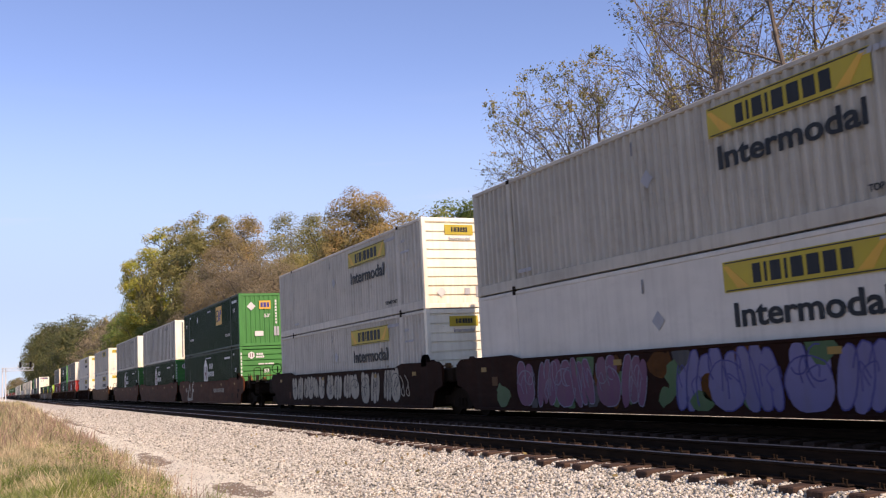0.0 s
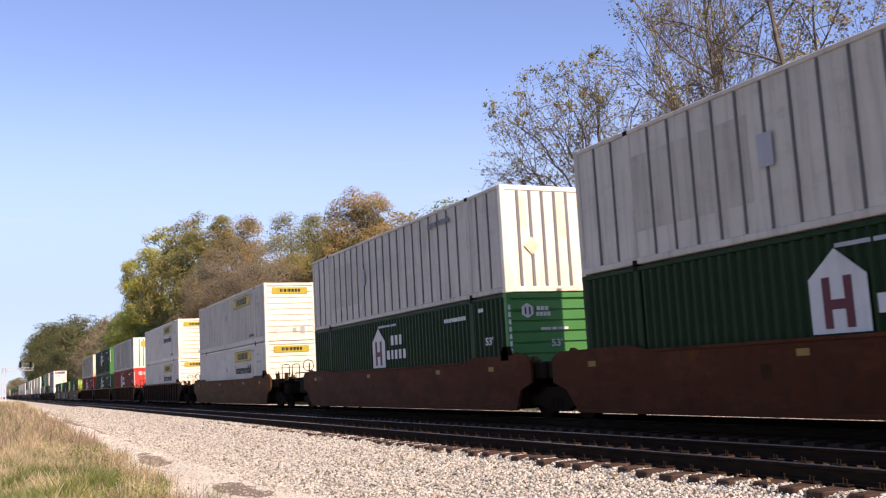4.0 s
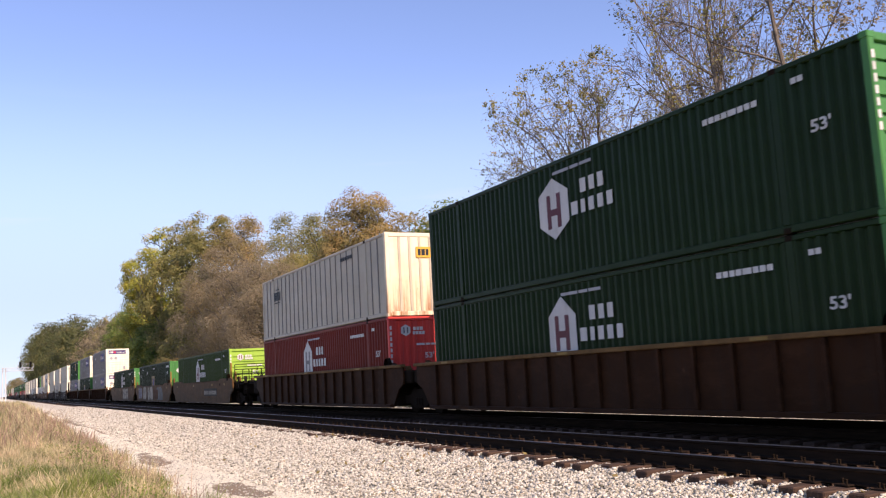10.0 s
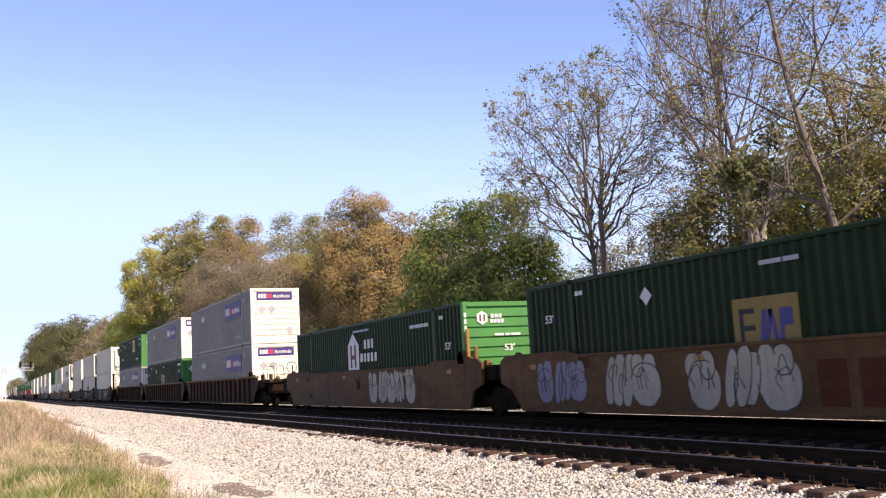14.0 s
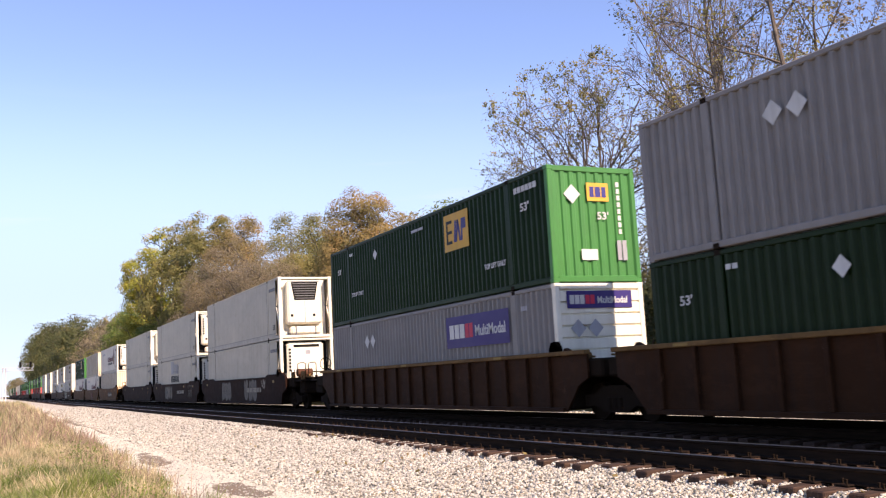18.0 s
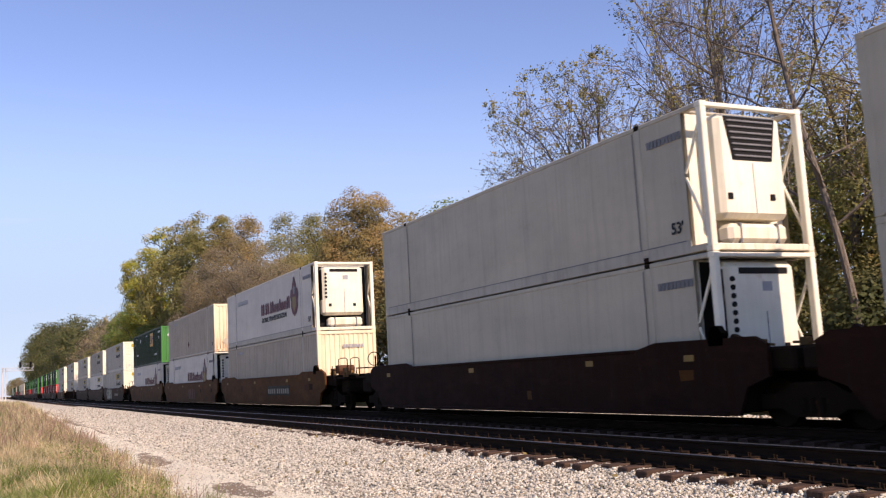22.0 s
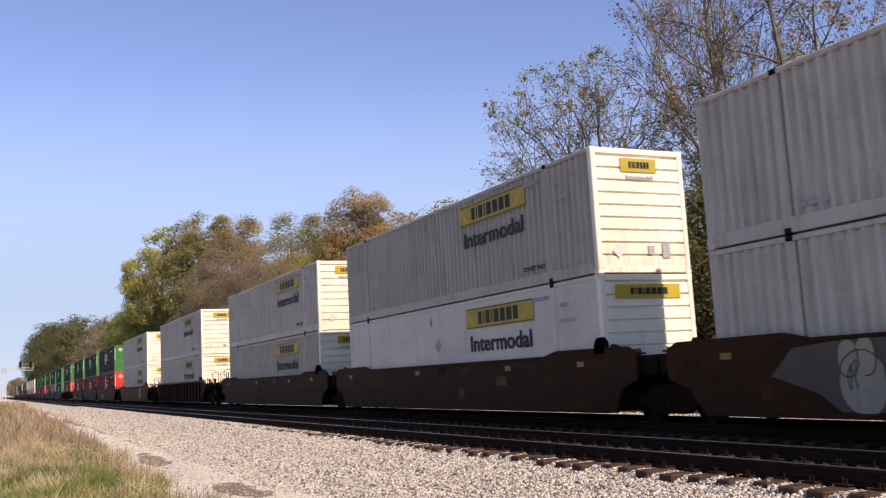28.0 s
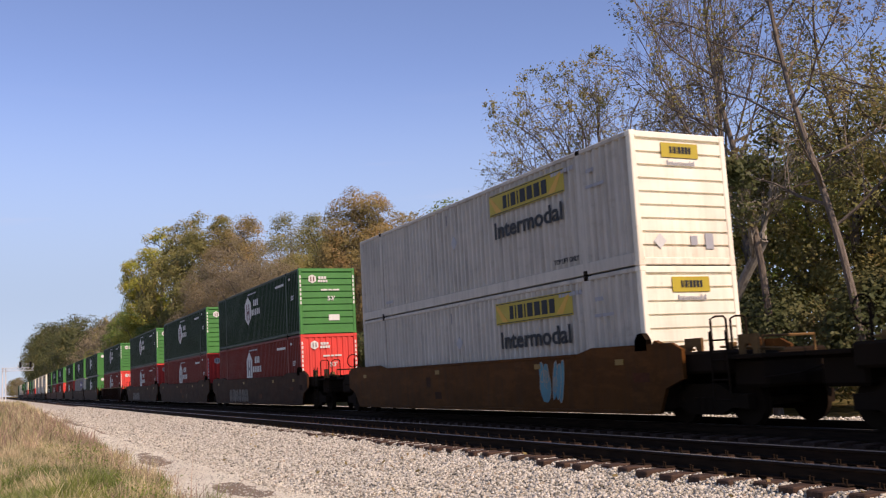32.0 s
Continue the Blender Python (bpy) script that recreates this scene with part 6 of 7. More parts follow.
def stem_tree(x, y, H, R, lo, leaf, n, size, seed, label, bend=(0, 0), bark=None, r0=0.14, arms=16, group="half-bare trees"):
    """A slender tree whose one stem runs to the top, with thin arms that branch again and again."""
    rng = np.random.default_rng(seed)
    th = tagged(new("tree"), label, "tree", group)
    th.location = (x, y, ground_height(x, y) - 0.05)
    wood, tips = Shape(), []
    ts = np.linspace(0, 1, 13)
    stem = [np.array([bend[0] * t ** 1.7 + 0.45 * math.sin(t * 9 + seed) * t, bend[1] * t + 0.16 * math.cos(t * 6 + seed), H * t]) for t in ts]
    wood.tube(stem, [r0 * (1.25 if t == 0 else 1.0) * (1 - 0.88 * t) + 0.01 for t in ts], 8)

    def grow(p, d, ln, r, level):
        k = (6, 4, 3)[level]
        pts, q = [p], d / np.linalg.norm(d)
        for _ in range(k - 1):
            q = q + rng.normal(size=3) * (0.13, 0.18, 0.24)[level] + np.array([0, 0, 0.06])
            q /= np.linalg.norm(q)
            pts.append(pts[-1] + q * ln / (k - 1))
        wood.tube(pts, [max(0.006, r * (1 - 0.8 * i_ / (k - 1))) for i_ in range(k)], (5, 3, 3)[level], False)
        if level == 2:
            tips.extend((pts[-1], pts[1]))
            return
        m = (8, 6)[level]
        for j in range(m):
            t = 0.2 + 0.8 * (j + rng.random() * 0.9) / m
            f0 = min(k - 2, int(t * (k - 1)))
            side = np.cross(q, rng.normal(size=3))
            side /= np.linalg.norm(side)
            grow(pts[f0] + (pts[f0 + 1] - pts[f0]) * (t * (k - 1) - f0), q * 0.72 + side * 0.7 + np.array([0, 0, 0.1]), ln * rng.uniform(0.32, 0.5) * (1.15 - 0.5 * t), max(0.007, r * 0.42), level + 1)

    for i_ in range(arms):
        t = lo / H + (0.96 - lo / H) * (i_ + rng.random() * 0.7) / arms
        f0 = min(11, int(t * 12))
        p = stem[f0] + (stem[f0 + 1] - stem[f0]) * (t * 12 - f0)
        az = i_ * 2.4 + rng.random() * 0.8
        up = rng.uniform(0.2, 0.6) + 0.55 * (i_ / arms)
        grow(p, np.array([math.cos(az), math.sin(az), up]), R * (1.25 - 0.65 * t) * rng.uniform(0.7, 1.15), r0 * (1 - 0.80 * t) * 0.46 + 0.010, 0)
    part("trunk", wood, bark or BARK_DARK, th, "slender stem with fine bare twigs")
    tp = np.array(tips)
    pick = rng.choice(len(tp), n, p=(lambda w: w / w.sum())(rng.random(len(tp)) ** 2))
    part("crown", quads_mesh("crown", tp[pick] + rng.normal(size=(n, 3)) * 0.11, rng.uniform(0.6, 1.3, n) * size, rng, leaf), None, th, "thin scatter of olive leaves")
    return th


def round_tree(x, y, H, R, lo, fork, leaf, n, size, seed, label, bark, group="half-bare trees"):
    """A half-bare tree with a round crown: two stems fork low and their boughs arch out to the rim."""
    rng = np.random.default_rng(seed)
    th = tagged(new("tree"), label, "tree", group)
    th.location = (x, y, ground_height(x, y) - 0.05)
    wood, tips = Shape(), []
    mid, ell = np.array([0.0, 0.0, (H + lo) / 2]), np.array([R, R, (H - lo) / 2])
    unit = lambda d: d / np.linalg.norm(d)

    def bough(p, q, lift, r, r1, k, sides):
        """A branch that leaves p steeply and bends over to q."""
        c = p + (q - p) * 0.45 + np.array([0, 0, lift * np.linalg.norm(q - p)])
        pts = [(1 - s) ** 2 * p + 2 * s * (1 - s) * c + s * s * q + (rng.normal(size=3) * 0.035 * np.linalg.norm(q - p) if 0 < s < 1 else 0) for s in np.linspace(0, 1, k)]
        wood.tube(pts, [r + (r1 - r) * s for s in np.linspace(0, 1, k)], sides, False)
        return pts

    stems = []
    for dx, dy, top in ((-0.5, 0.2, 0.80), (0.75, -0.3, 0.74)):
        e = np.array([dx * 1.6, dy, H * top])
        pts = [np.array([0.13 * np.sign(dx), 0, 0]) + (e - np.array([0.13 * np.sign(dx), 0, 0])) * s + np.array([math.sin(s * 7 + dx) * 0.12 * s, 0, 0]) for s in np.linspace(0, 1, 9)]
        wood.tube(pts, [0.20 * (1 - 0.82 * s) for s in np.linspace(0, 1, 9)], 8)
        stems.append(pts)
    N = 26
    for i_ in range(N):
        zc = 1 - 1.62 * (i_ + 0.5) / N
        az = i_ * 2.39996 + rng.random() * 0.5
        d = np.array([math.cos(az) * math.sqrt(1 - zc * zc), math.sin(az) * math.sqrt(1 - zc * zc), zc])
        st = stems[0 if d[0] < 0.1 else 1]
        zs = fork + (H * 0.70 - fork) * (0.12 + 0.5 * (zc + 0.62) / 1.62 + 0.2 * rng.random())
        f0 = min(7, int(zs / st[-1][2] * 8))
        b0 = st[f0] + (st[f0 + 1] - st[f0]) * (zs / st[-1][2] * 8 - f0)
        main = bough(b0, mid + d * ell * rng.uniform(0.60, 0.75), 0.12, 0.062, 0.024, 7, 5)
        for _ in range(8):
            s0 = main[int(rng.integers(2, 7))]
            d2 = unit(d + rng.normal(size=3) * 0.36)
            sec = bough(s0, mid + d2 * ell * rng.uniform(0.80, 0.97), 0.05, 0.020, 0.008, 5, 4)
            for _ in range(6):
                s1 = sec[int(rng.integers(1, 5))]
                q = s1 + rng.normal(size=3) * 0.62 + d2 * 0.30
                rel = (q - mid) / ell
                q = mid + ell * rel * min(1.0, 1.04 / np.linalg.norm(rel))
                tw = bough(s1, q, 0.05, 0.008, 0.004, 3, 3)
                tips += [(tw[2], np.linalg.norm(rel)), (tw[1], np.linalg.norm(rel))]
                for _ in range(2):
                    q2 = tw[1] + rng.normal(size=3) * 0.30
                    bough(tw[1], q2, 0.0, 0.006, 0.003, 3, 3)
                    tips.append((q2, np.linalg.norm((q2 - mid) / ell)))
    part("trunk", wood, bark, th, "twin trunk and fine arching twigs")
    tp, w = np.array([q[0] for q in tips]), np.array([q[1] for q in tips]) ** 5 + 0.04
    clump = rng.random(len(tp)) ** 4 + 0.02
    pick = rng.choice(len(tp), n, p=w * clump / (w * clump).sum())
    part("crown", quads_mesh("crown", tp[pick] + rng.normal(size=(n, 3)) * 0.10, rng.uniform(0.6, 1.3, n) * size, rng, leaf), None, th, "olive leaves at the rim of the crown")
    return th


OLIVE_W, BARE_W = "olive and rust autumn tree behind the railway line", "half-bare autumn tree with fine branches and few leaves"
# the half-bare trees
round_tree(-36.6, 26, 16.5, 5.6, 6.2, 5.2, LEAF_OLIVE, 13000, 0.09, 19, "round half-bare tree with olive leaves at its rim", BARK)
stem_tree(-22.2, 22.0, 19.0, 4.6, 6.5, LEAF_OLIVE, 3000, 0.085, 12, BARE_W, (-2.4, 0.3), BARK, r0=0.13, arms=17)
stem_tree(-18.7, 22.0, 20.0, 4.6, 5.0, LEAF_OLIVE, 3000, 0.085, 13, BARE_W, (-4.6, 0.4), BARK, r0=0.125, arms=17)
stem_tree(-17.2, 24.0, 18.0, 4.6, 6.0, LEAF_OLIVE, 5200, 0.09, 14, BARE_W, (0.5, 0.3), BARK, r0=0.14, arms=18)
bare_tree(-25.2, 26.0, 20.5, 4.4, 8.6, LEAF_DARK, 3000, 0.085, 15, "half-bare tree leaning out in a fan of thin stems", (-3.4, 0.0), BARK, girth=0.5, leaders=9, trunk_lean=0.75, low=2)
stem_tree(-30.2, 27.5, 12.5, 4.2, 4.0, LEAF_BROWN, 2600, 0.10, 18, BARE_W, (-0.6, 0.2), BARK, r0=0.09, arms=16)
stem_tree(-24.4, 29.0, 17.5, 4.2, 6.0, LEAF_BROWN, 3200, 0.11, 17, BARE_W, (-0.8, 0.2), r0=0.12, arms=15)
bare_tree(-25.8, 22.2, 8.6, 2.6, 5.6, LEAF_DARK, 2600, 0.14, 16, "leaning pale-barked tree with mottled trunk", (4.4, 0.4), BARK_PALE, leaders=3, girth=1.8, trunk_lean=0.75)
# leafy undergrowth and small trees behind them
for i, (x, y, H, R, leaf) in enumerate(((-31.0, 26.5, 6.4, 2.4, LEAF_OLIVE), (-27.4, 26.5, 9.4, 2.7, LEAF_OLIVE), (-27.2, 30.0, 13.4, 3.0, LEAF_GOLD), (-29.7, 28.0, 10.8, 2.3, LEAF_OLIVE), (-31.4, 27.2, 8.8, 1.9, LEAF_OLIVE), (-24.0, 28.5, 12.2, 3.0, LEAF_OLIVE), (-21.0, 27.5, 12.0, 3.0, LEAF_OLIVE),
                                         (-23.0, 32.5, 14.0, 3.6, LEAF_OLIVE), (-18.4, 29.5, 12.5, 3.2, LEAF_OLIVE), (-28.5, 34.0, 12.0, 4.0, LEAF_OLIVE), (-20.5, 34.0, 15.0, 3.8, LEAF_DARK),
                                         (-34.5, 31.0, 6.6, 2.8, LEAF_DARK), (-29.5, 23.2, 4.4, 2.0, LEAF_DARK), (-41.0, 30.0, 8.0, 2.8, LEAF_OLIVE), (-36.8, 30.5, 8.0, 2.6, LEAF_BROWN), (-22.6, 23.4, 3.6, 1.8, LEAF_DARK), (-19.0, 23.6, 3.8, 1.8, LEAF_DARK), (-26.0, 24.4, 4.6, 2.0, LEAF_DARK))):
    tree(x, y, H, R, H * 0.16, leaf, 6500, 0.17, 30 + i, "leafy small tree in olive and brown", limbs=10, lumps=40, puff=0.85, name="tree" if H > 5.5 else "bush")
# the green tree, the orange trees, the brown thicket, the olive group
tree(-47.5, 25.6, 12.3, 4.6, 1.8, LEAF_GREEN, 24000, 0.20, 50, "dense green leafy tree beside half-bare trees", limbs=12, lumps=95, puff=0.95)
tree(-43.5, 25.0, 9.2, 3.4, 1.4, LEAF_GREEN, 14000, 0.20, 51, "dense green leafy tree beside half-bare trees", limbs=10, lumps=70, puff=0.9)
tree(-55.0, 27.5, 9.2, 3.4, 1.6, LEAF_OLIVE, 12000, 0.22, 52, OLIVE_W, limbs=10, lumps=60, puff=1.0)
bare_tree(-58.5, 30.0, 12.0, 2.6, 5.0, LEAF_BROWN, 1600, 0.16, 53, BARE_W)
tree(-71.8, 28.0, 17.2, 4.4, 3.0, LEAF_ORANGE, 34000, 0.19, 54, "rust-orange autumn tree with a ragged crown", limbs=12, lumps=80, puff=1.15)
tree(-64.5, 27.8, 13.0, 4.2, 2.4, LEAF_ORANGE, 24000, 0.19, 55, "rust-orange autumn tree with a ragged crown", limbs=12, lumps=70, puff=1.1)
tree(-84.0, 28.4, 16.8, 4.8, 3.0, LEAF_OLIVE, 26000, 0.2, 56, OLIVE_W, limbs=12, lumps=80, puff=1.2)
tree(-95.0, 28.6, 18.6, 5.0, 3.0, LEAF_OLIVE, 23000, 0.21, 74, OLIVE_W, limbs=12, lumps=75, puff=1.25)
tree(-77.5, 30.5, 15.5, 4.6, 3.0, LEAF_ORANGE, 20000, 0.2, 75, "rust-orange autumn tree with a ragged crown", limbs=12, lumps=70, puff=1.2)
tree(-103.0, 34.0, 20.0, 5.0, 3.0, LEAF_OLIVE, 16000, 0.24, 76, OLIVE_W, limbs=12, lumps=70, puff=1.3)
tree(-61.0, 25.4, 6.5, 3.0, 0.8, LEAF_DARK, 9000, 0.22, 57, "dense leafy small tree in olive and brown", limbs=8, lumps=50, puff=0.95)
tree(-70.5, 24.4, 6.2, 3.0, 0.8, LEAF_DARK, 9000, 0.22, 58, "dense leafy small tree in olive and brown", limbs=8, lumps=50, puff=0.95)
tree(-80.5, 22.2, 12.8, 4.2, 1.2, LEAF_BROWN, 26000, 0.145, 59, "grey-brown thicket tree losing its leaves", limbs=16, lumps=80, puff=1.25)
tree(-89.5, 22.2, 16.0, 4.6, 1.2, LEAF_BROWN, 28000, 0.15, 60, "grey-brown thicket tree losing its leaves", limbs=16, lumps=80, puff=1.3)
tree(-99.5, 22.2, 16.6, 4.8, 1.2, LEAF_BROWN, 28000, 0.16, 61, "grey-brown thicket tree losing its leaves", limbs=16, lumps=80, puff=1.35)
tree(-108.5, 26.0, 21.2, 5.0, 3.0, LEAF_ORANGE, 20000, 0.28, 62, OLIVE_W, limbs=12, lumps=80, puff=1.35)
tree(-117.0, 24.6, 23.2, 5.2, 3.0, LEAF_OLIVE, 22000, 0.29, 63, OLIVE_W, limbs=12, lumps=80, puff=1.4)
tree(-127.0, 23.0, 24.0, 5.4, 3.0, LEAF_OLIVE, 22000, 0.30, 64, OLIVE_W, limbs=12, lumps=80, puff=1.4)
tree(-142.5, 22.6, 26.2, 5.2, 9.0, LEAF_GOLD, 13000, 0.30, 65, "tall yellow-green tree with gaps in its crown", limbs=13, lumps=40, puff=1.25)
tree(-148.0, 21.8, 19.0, 4.6, 1.5, LEAF_GOLD, 18000, 0.32, 66, "yellow-green leafy tree beside the line", limbs=12, lumps=60, puff=1.3)
tree(-131.0, 20.8, 12.0, 4.2, 1.0, LEAF_GREEN, 13000, 0.28, 67, "dense leafy small tree in olive and brown", limbs=10, lumps=55, puff=1.2)
tree(-112.0, 20.8, 9.0, 3.8, 0.8, LEAF_OLIVE, 11000, 0.27, 68, "dense leafy small tree in olive and brown", limbs=10, lumps=50, puff=1.2)
tree(-166.0, 21.4, 15.5, 4.8, 1.5, LEAF_GREEN, 15000, 0.34, 69, "dense green leafy tree beside the line", limbs=10, lumps=60, puff=1.5)
# the far wood along the line, from four grown trees
FAR = [tree(-190.0, 23.0, 16.6, 6.4, 1.2, LEAF_BROWN, 5000, 0.42, 70, "grey-brown autumn tree of the far wood", limbs=9, lumps=60, puff=1.6, group="far wood"),
       tree(-215.0, 25.0, 18.0, 7.0, 1.2, LEAF_OLIVE, 5000, 0.46, 71, "olive autumn tree of the far wood", limbs=9, lumps=60, puff=1.7, group="far wood"),
       tree(-300.0, 23.5, 25.0, 7.5, 1.2, LEAF_DARK, 5500, 0.60, 72, "dark green tree of the far wood", limbs=9, lumps=66, puff=2.2, group="far wood"),
       tree(-172.0, 26.0, 12.5, 5.6, 1.0, LEAF_GREEN, 5000, 0.42, 73, "green tree of the far wood", limbs=9, lumps=60, puff=1.6, group="far wood")]
frng = random.Random(9)
for x, y, kind, s in [(-182, 28, 1, 0.9), (-202, 23.5, 3, 1), (-205, 30, 0, 1), (-228, 24, 0, 1.05), (-240, 27, 0, 1.1), (-255, 25, 0, 1.15), (-262, 30, 1, 1.1), (-275, 26, 2, 0.88), (-290, 30, 2, 0.9),
                      (-320, 25, 2, 1.0), (-345, 26, 2, 1.08), (-368, 25, 2, 1.12), (-392, 26, 2, 1.18), (-418, 25, 2, 1.26), (-446, 26, 2, 1.32), (-478, 26, 2, 1.42), (-512, 27, 2, 1.5), (-548, 27, 2, 1.58), (-586, 28, 2, 1.62), (-625, 29, 2, 1.5),
                      (-840, 23, 0, 0.9), (-880, 22, 0, 1.0), (-940, 22, 1, 1.0), (-1010, 22, 0, 1.1), (-1090, 21, 1, 1.1), (-1170, 21, 0, 1.2)] + \
                     [(-80 - 13 * k, 41 + 4 * ((k * 7) % 3), (3, 1, 0)[k % 3], 1.05) for k in range(9)] + [(-24, 41, 3, 1.05), (-38, 43, 3, 1.0)]:
    s *= frng.uniform(0.95, 1.05)
    copy_thing(FAR[kind], Matrix.Translation((x, y, ground_height(x, y) - 0.05)) @ Matrix.Rotation(frng.random() * 6.28, 4, "Z") @ Matrix.Scale(s, 4))

# ---- wooden posts in the undergrowth ----
for x, y, h in ((-34.0, 24.5, 8.55),):
    pole = tagged(new("utility_pole"), "weathered grey wooden utility pole among trees", "pole")
    pole.location = (x, y, ground_height(x, y))
    part("shaft", Shape().tube([(0, 0, 0), (0, 0, h)], [0.16, 0.11], 10), BARK, pole)

# ---- signal cantilever over the tracks far off ----
sig = tagged(new("signal_cantilever"), "white-grey steel cantilever signal structure over the tracks", "signal")
sig.location = (-276, 0, 0)
part("mast", Shape().tube([(0, 2.6, -0.6), (0, 2.6, 8.9)], 0.16, 10).tube([(0, 3.4, -0.6), (0, 3.4, 8.9)], 0.16, 10), GALV, sig, "twin steel mast")
arm = Shape()
for z in (7.9, 8.7):
    for x in (-0.4, 0.4):
        arm.tube([(x, 2.4, z), (x, 10.2, z)], 0.07, 6)
for i in range(8):
    y0 = 2.6 + i * 0.95
    arm.tube([(-0.4, y0, 7.9), (-0.4, y0 + 0.95, 8.7)], 0.045, 5).tube([(0.4, y0 + 0.95, 7.9), (0.4, y0, 8.7)], 0.045, 5)
part("arm", arm, GALV, sig, "lattice arm")
part("railing", Shape().tube([(0.5, 6.2, 9.6), (0.5, 10.2, 9.6)], 0.04, 5).tube([(0.5, 6.2, 8.7), (0.5, 6.2, 9.6)], 0.04, 5).tube([(0.5, 10.2, 8.7), (0.5, 10.2, 9.6)], 0.04, 5).box((-0.5, 6.2, 8.72), (0.5, 10.2, 8.80)), GALV, sig, "walkway railing")
for y in (6.9, 9.4):
    hd = part("signal_head", Shape().box((0.35, y - 0.28, 8.6), (0.75, y + 0.28, 10.2), 0.05), BLACK, sig, "black signal head")
    for z in (8.95, 9.4, 9.85):
        part("lens_hood", Shape().tube([(0.75, y, z), (1.0, y, z)], 0.13, 10), BLACK, hd)
part("equipment_case", Shape().box((-0.6, 1.2, -0.5), (0.3, 2.2, 1.5), 0.04), GALV, sig, "grey equipment case")

# ---- ballast stones, ties, spikes ----
CHIP = [(x, y, z) for x in (-0.62, 0.62) for y in (-0.62, 0.62) for z in (-0.62, 0.62)]
CHIP_F = [(0, 1, 3), (0, 3, 2), (4, 6, 7), (4, 7, 5), (0, 4, 5), (0, 5, 1), (2, 3, 7), (2, 7, 6), (0, 2, 6), (0, 6, 4), (1, 5, 7), (1, 7, 3)]


def stones(name, places, sizes, seed, mat, label):
    rng = np.random.default_rng(seed)
    n = len(places)
    base = np.array(CHIP)[None] * rng.uniform(0.55, 1.35, (n, 8, 1)) * np.stack([rng.uniform(0.7, 1.4, n), rng.uniform(0.7, 1.4, n), rng.uniform(0.5, 0.95, n)], 1)[:, None, :]
    tilt = rng.uniform(-0.8, 0.8, n)[:, None]
    base = np.stack([base[:, :, 0] * np.cos(tilt) - base[:, :, 2] * np.sin(tilt), base[:, :, 1], base[:, :, 0] * np.sin(tilt) + base[:, :, 2] * np.cos(tilt)], 2)
    a = rng.uniform(0, 6.28, n)
    ca, sa = np.cos(a)[:, None], np.sin(a)[:, None]
    v = np.stack([base[:, :, 0] * ca - base[:, :, 1] * sa, base[:, :, 0] * sa + base[:, :, 1] * ca, base[:, :, 2]], 2) * np.asarray(sizes)[:, None, None] * 0.5
    v = (v + np.asarray(places)[:, None, :]).reshape(-1, 3)
    f = (np.array(CHIP_F)[None] + 8 * np.arange(n)[:, None, None]).reshape(-1)
    me = bpy.data.meshes.new(name)
    me.vertices.add(len(v))
    me.vertices.foreach_set("co", v.astype(np.float32).ravel())
    me.loops.add(len(f))
    me.loops.foreach_set("vertex_index", f.astype(np.int32))
    me.polygons.add(len(f) // 3)
    me.polygons.foreach_set("loop_start", np.arange(0, len(f), 3, dtype=np.int32))
    me.polygons.foreach_set("loop_total", np.full(len(f) // 3, 3, dtype=np.int32))
    me.update(calc_edges=True)
    me.materials.append(mat)
    return tagged(new(name, me), label, "stones", kind="stuff")


srng = np.random.default_rng(21)
places, sizes = [], []
for n, x0, x1, y0, y1, s0, s1 in ((17000, -15, -5, 4.6, 8.3, 0.030, 0.062), (18000, -30, -15, 4.3, 8.3, 0.034, 0.064), (12000, -62, -30, 4.4, 8.3, 0.045, 0.08), (4500, -34, -4, 8.02, 9.7, 0.030, 0.055), (6500, -105, -62, 4.6, 8.3, 0.06, 0.10), (5000, -45, -6, 15.2, 18.4, 0.06, 0.1)):
    xs, ys = srng.uniform(x0, x1, n), y1 - (y1 - y0) * srng.random(n) ** (1.75 if y1 < 9 else 1.0)
    sz = srng.uniform(s0, s1, n)
    places += [(x, y, ground_height(x, y) + q * 0.22) for x, y, q in zip(xs, ys, sz)]
    sizes += list(sz)
stones("ballast_stones", places, sizes, 22, STONE, "crushed pale limestone ballast beside the ties")
xs, ys = srng.uniform(-40, -8, 10000), 2.3 + 3.2 * srng.random(10000) ** 0.75
stones("road_pebbles", [(x, y, ground_height(x, y) + 0.004) for x, y in zip(xs, ys)], srng.uniform(0.014, 0.038, 10000), 23, STONE, "loose pebbles on the gravel road")
leaf_n = 45
lp = np.stack([srng.uniform(-28, -6, leaf_n), srng.uniform(4.5, 8.3, leaf_n), np.zeros(leaf_n)], 1)
lp[:, 2] = [ground_height(x, y) + 0.06 for x, y, _ in lp]
tagged(new("fallen_leaves", quads_mesh("fallen_leaves", lp, srng.uniform(0.05, 0.09, leaf_n), srng, LEAF_ORANGE)), "dry orange leaves blown onto the ballast", "leaves", kind="stuff")

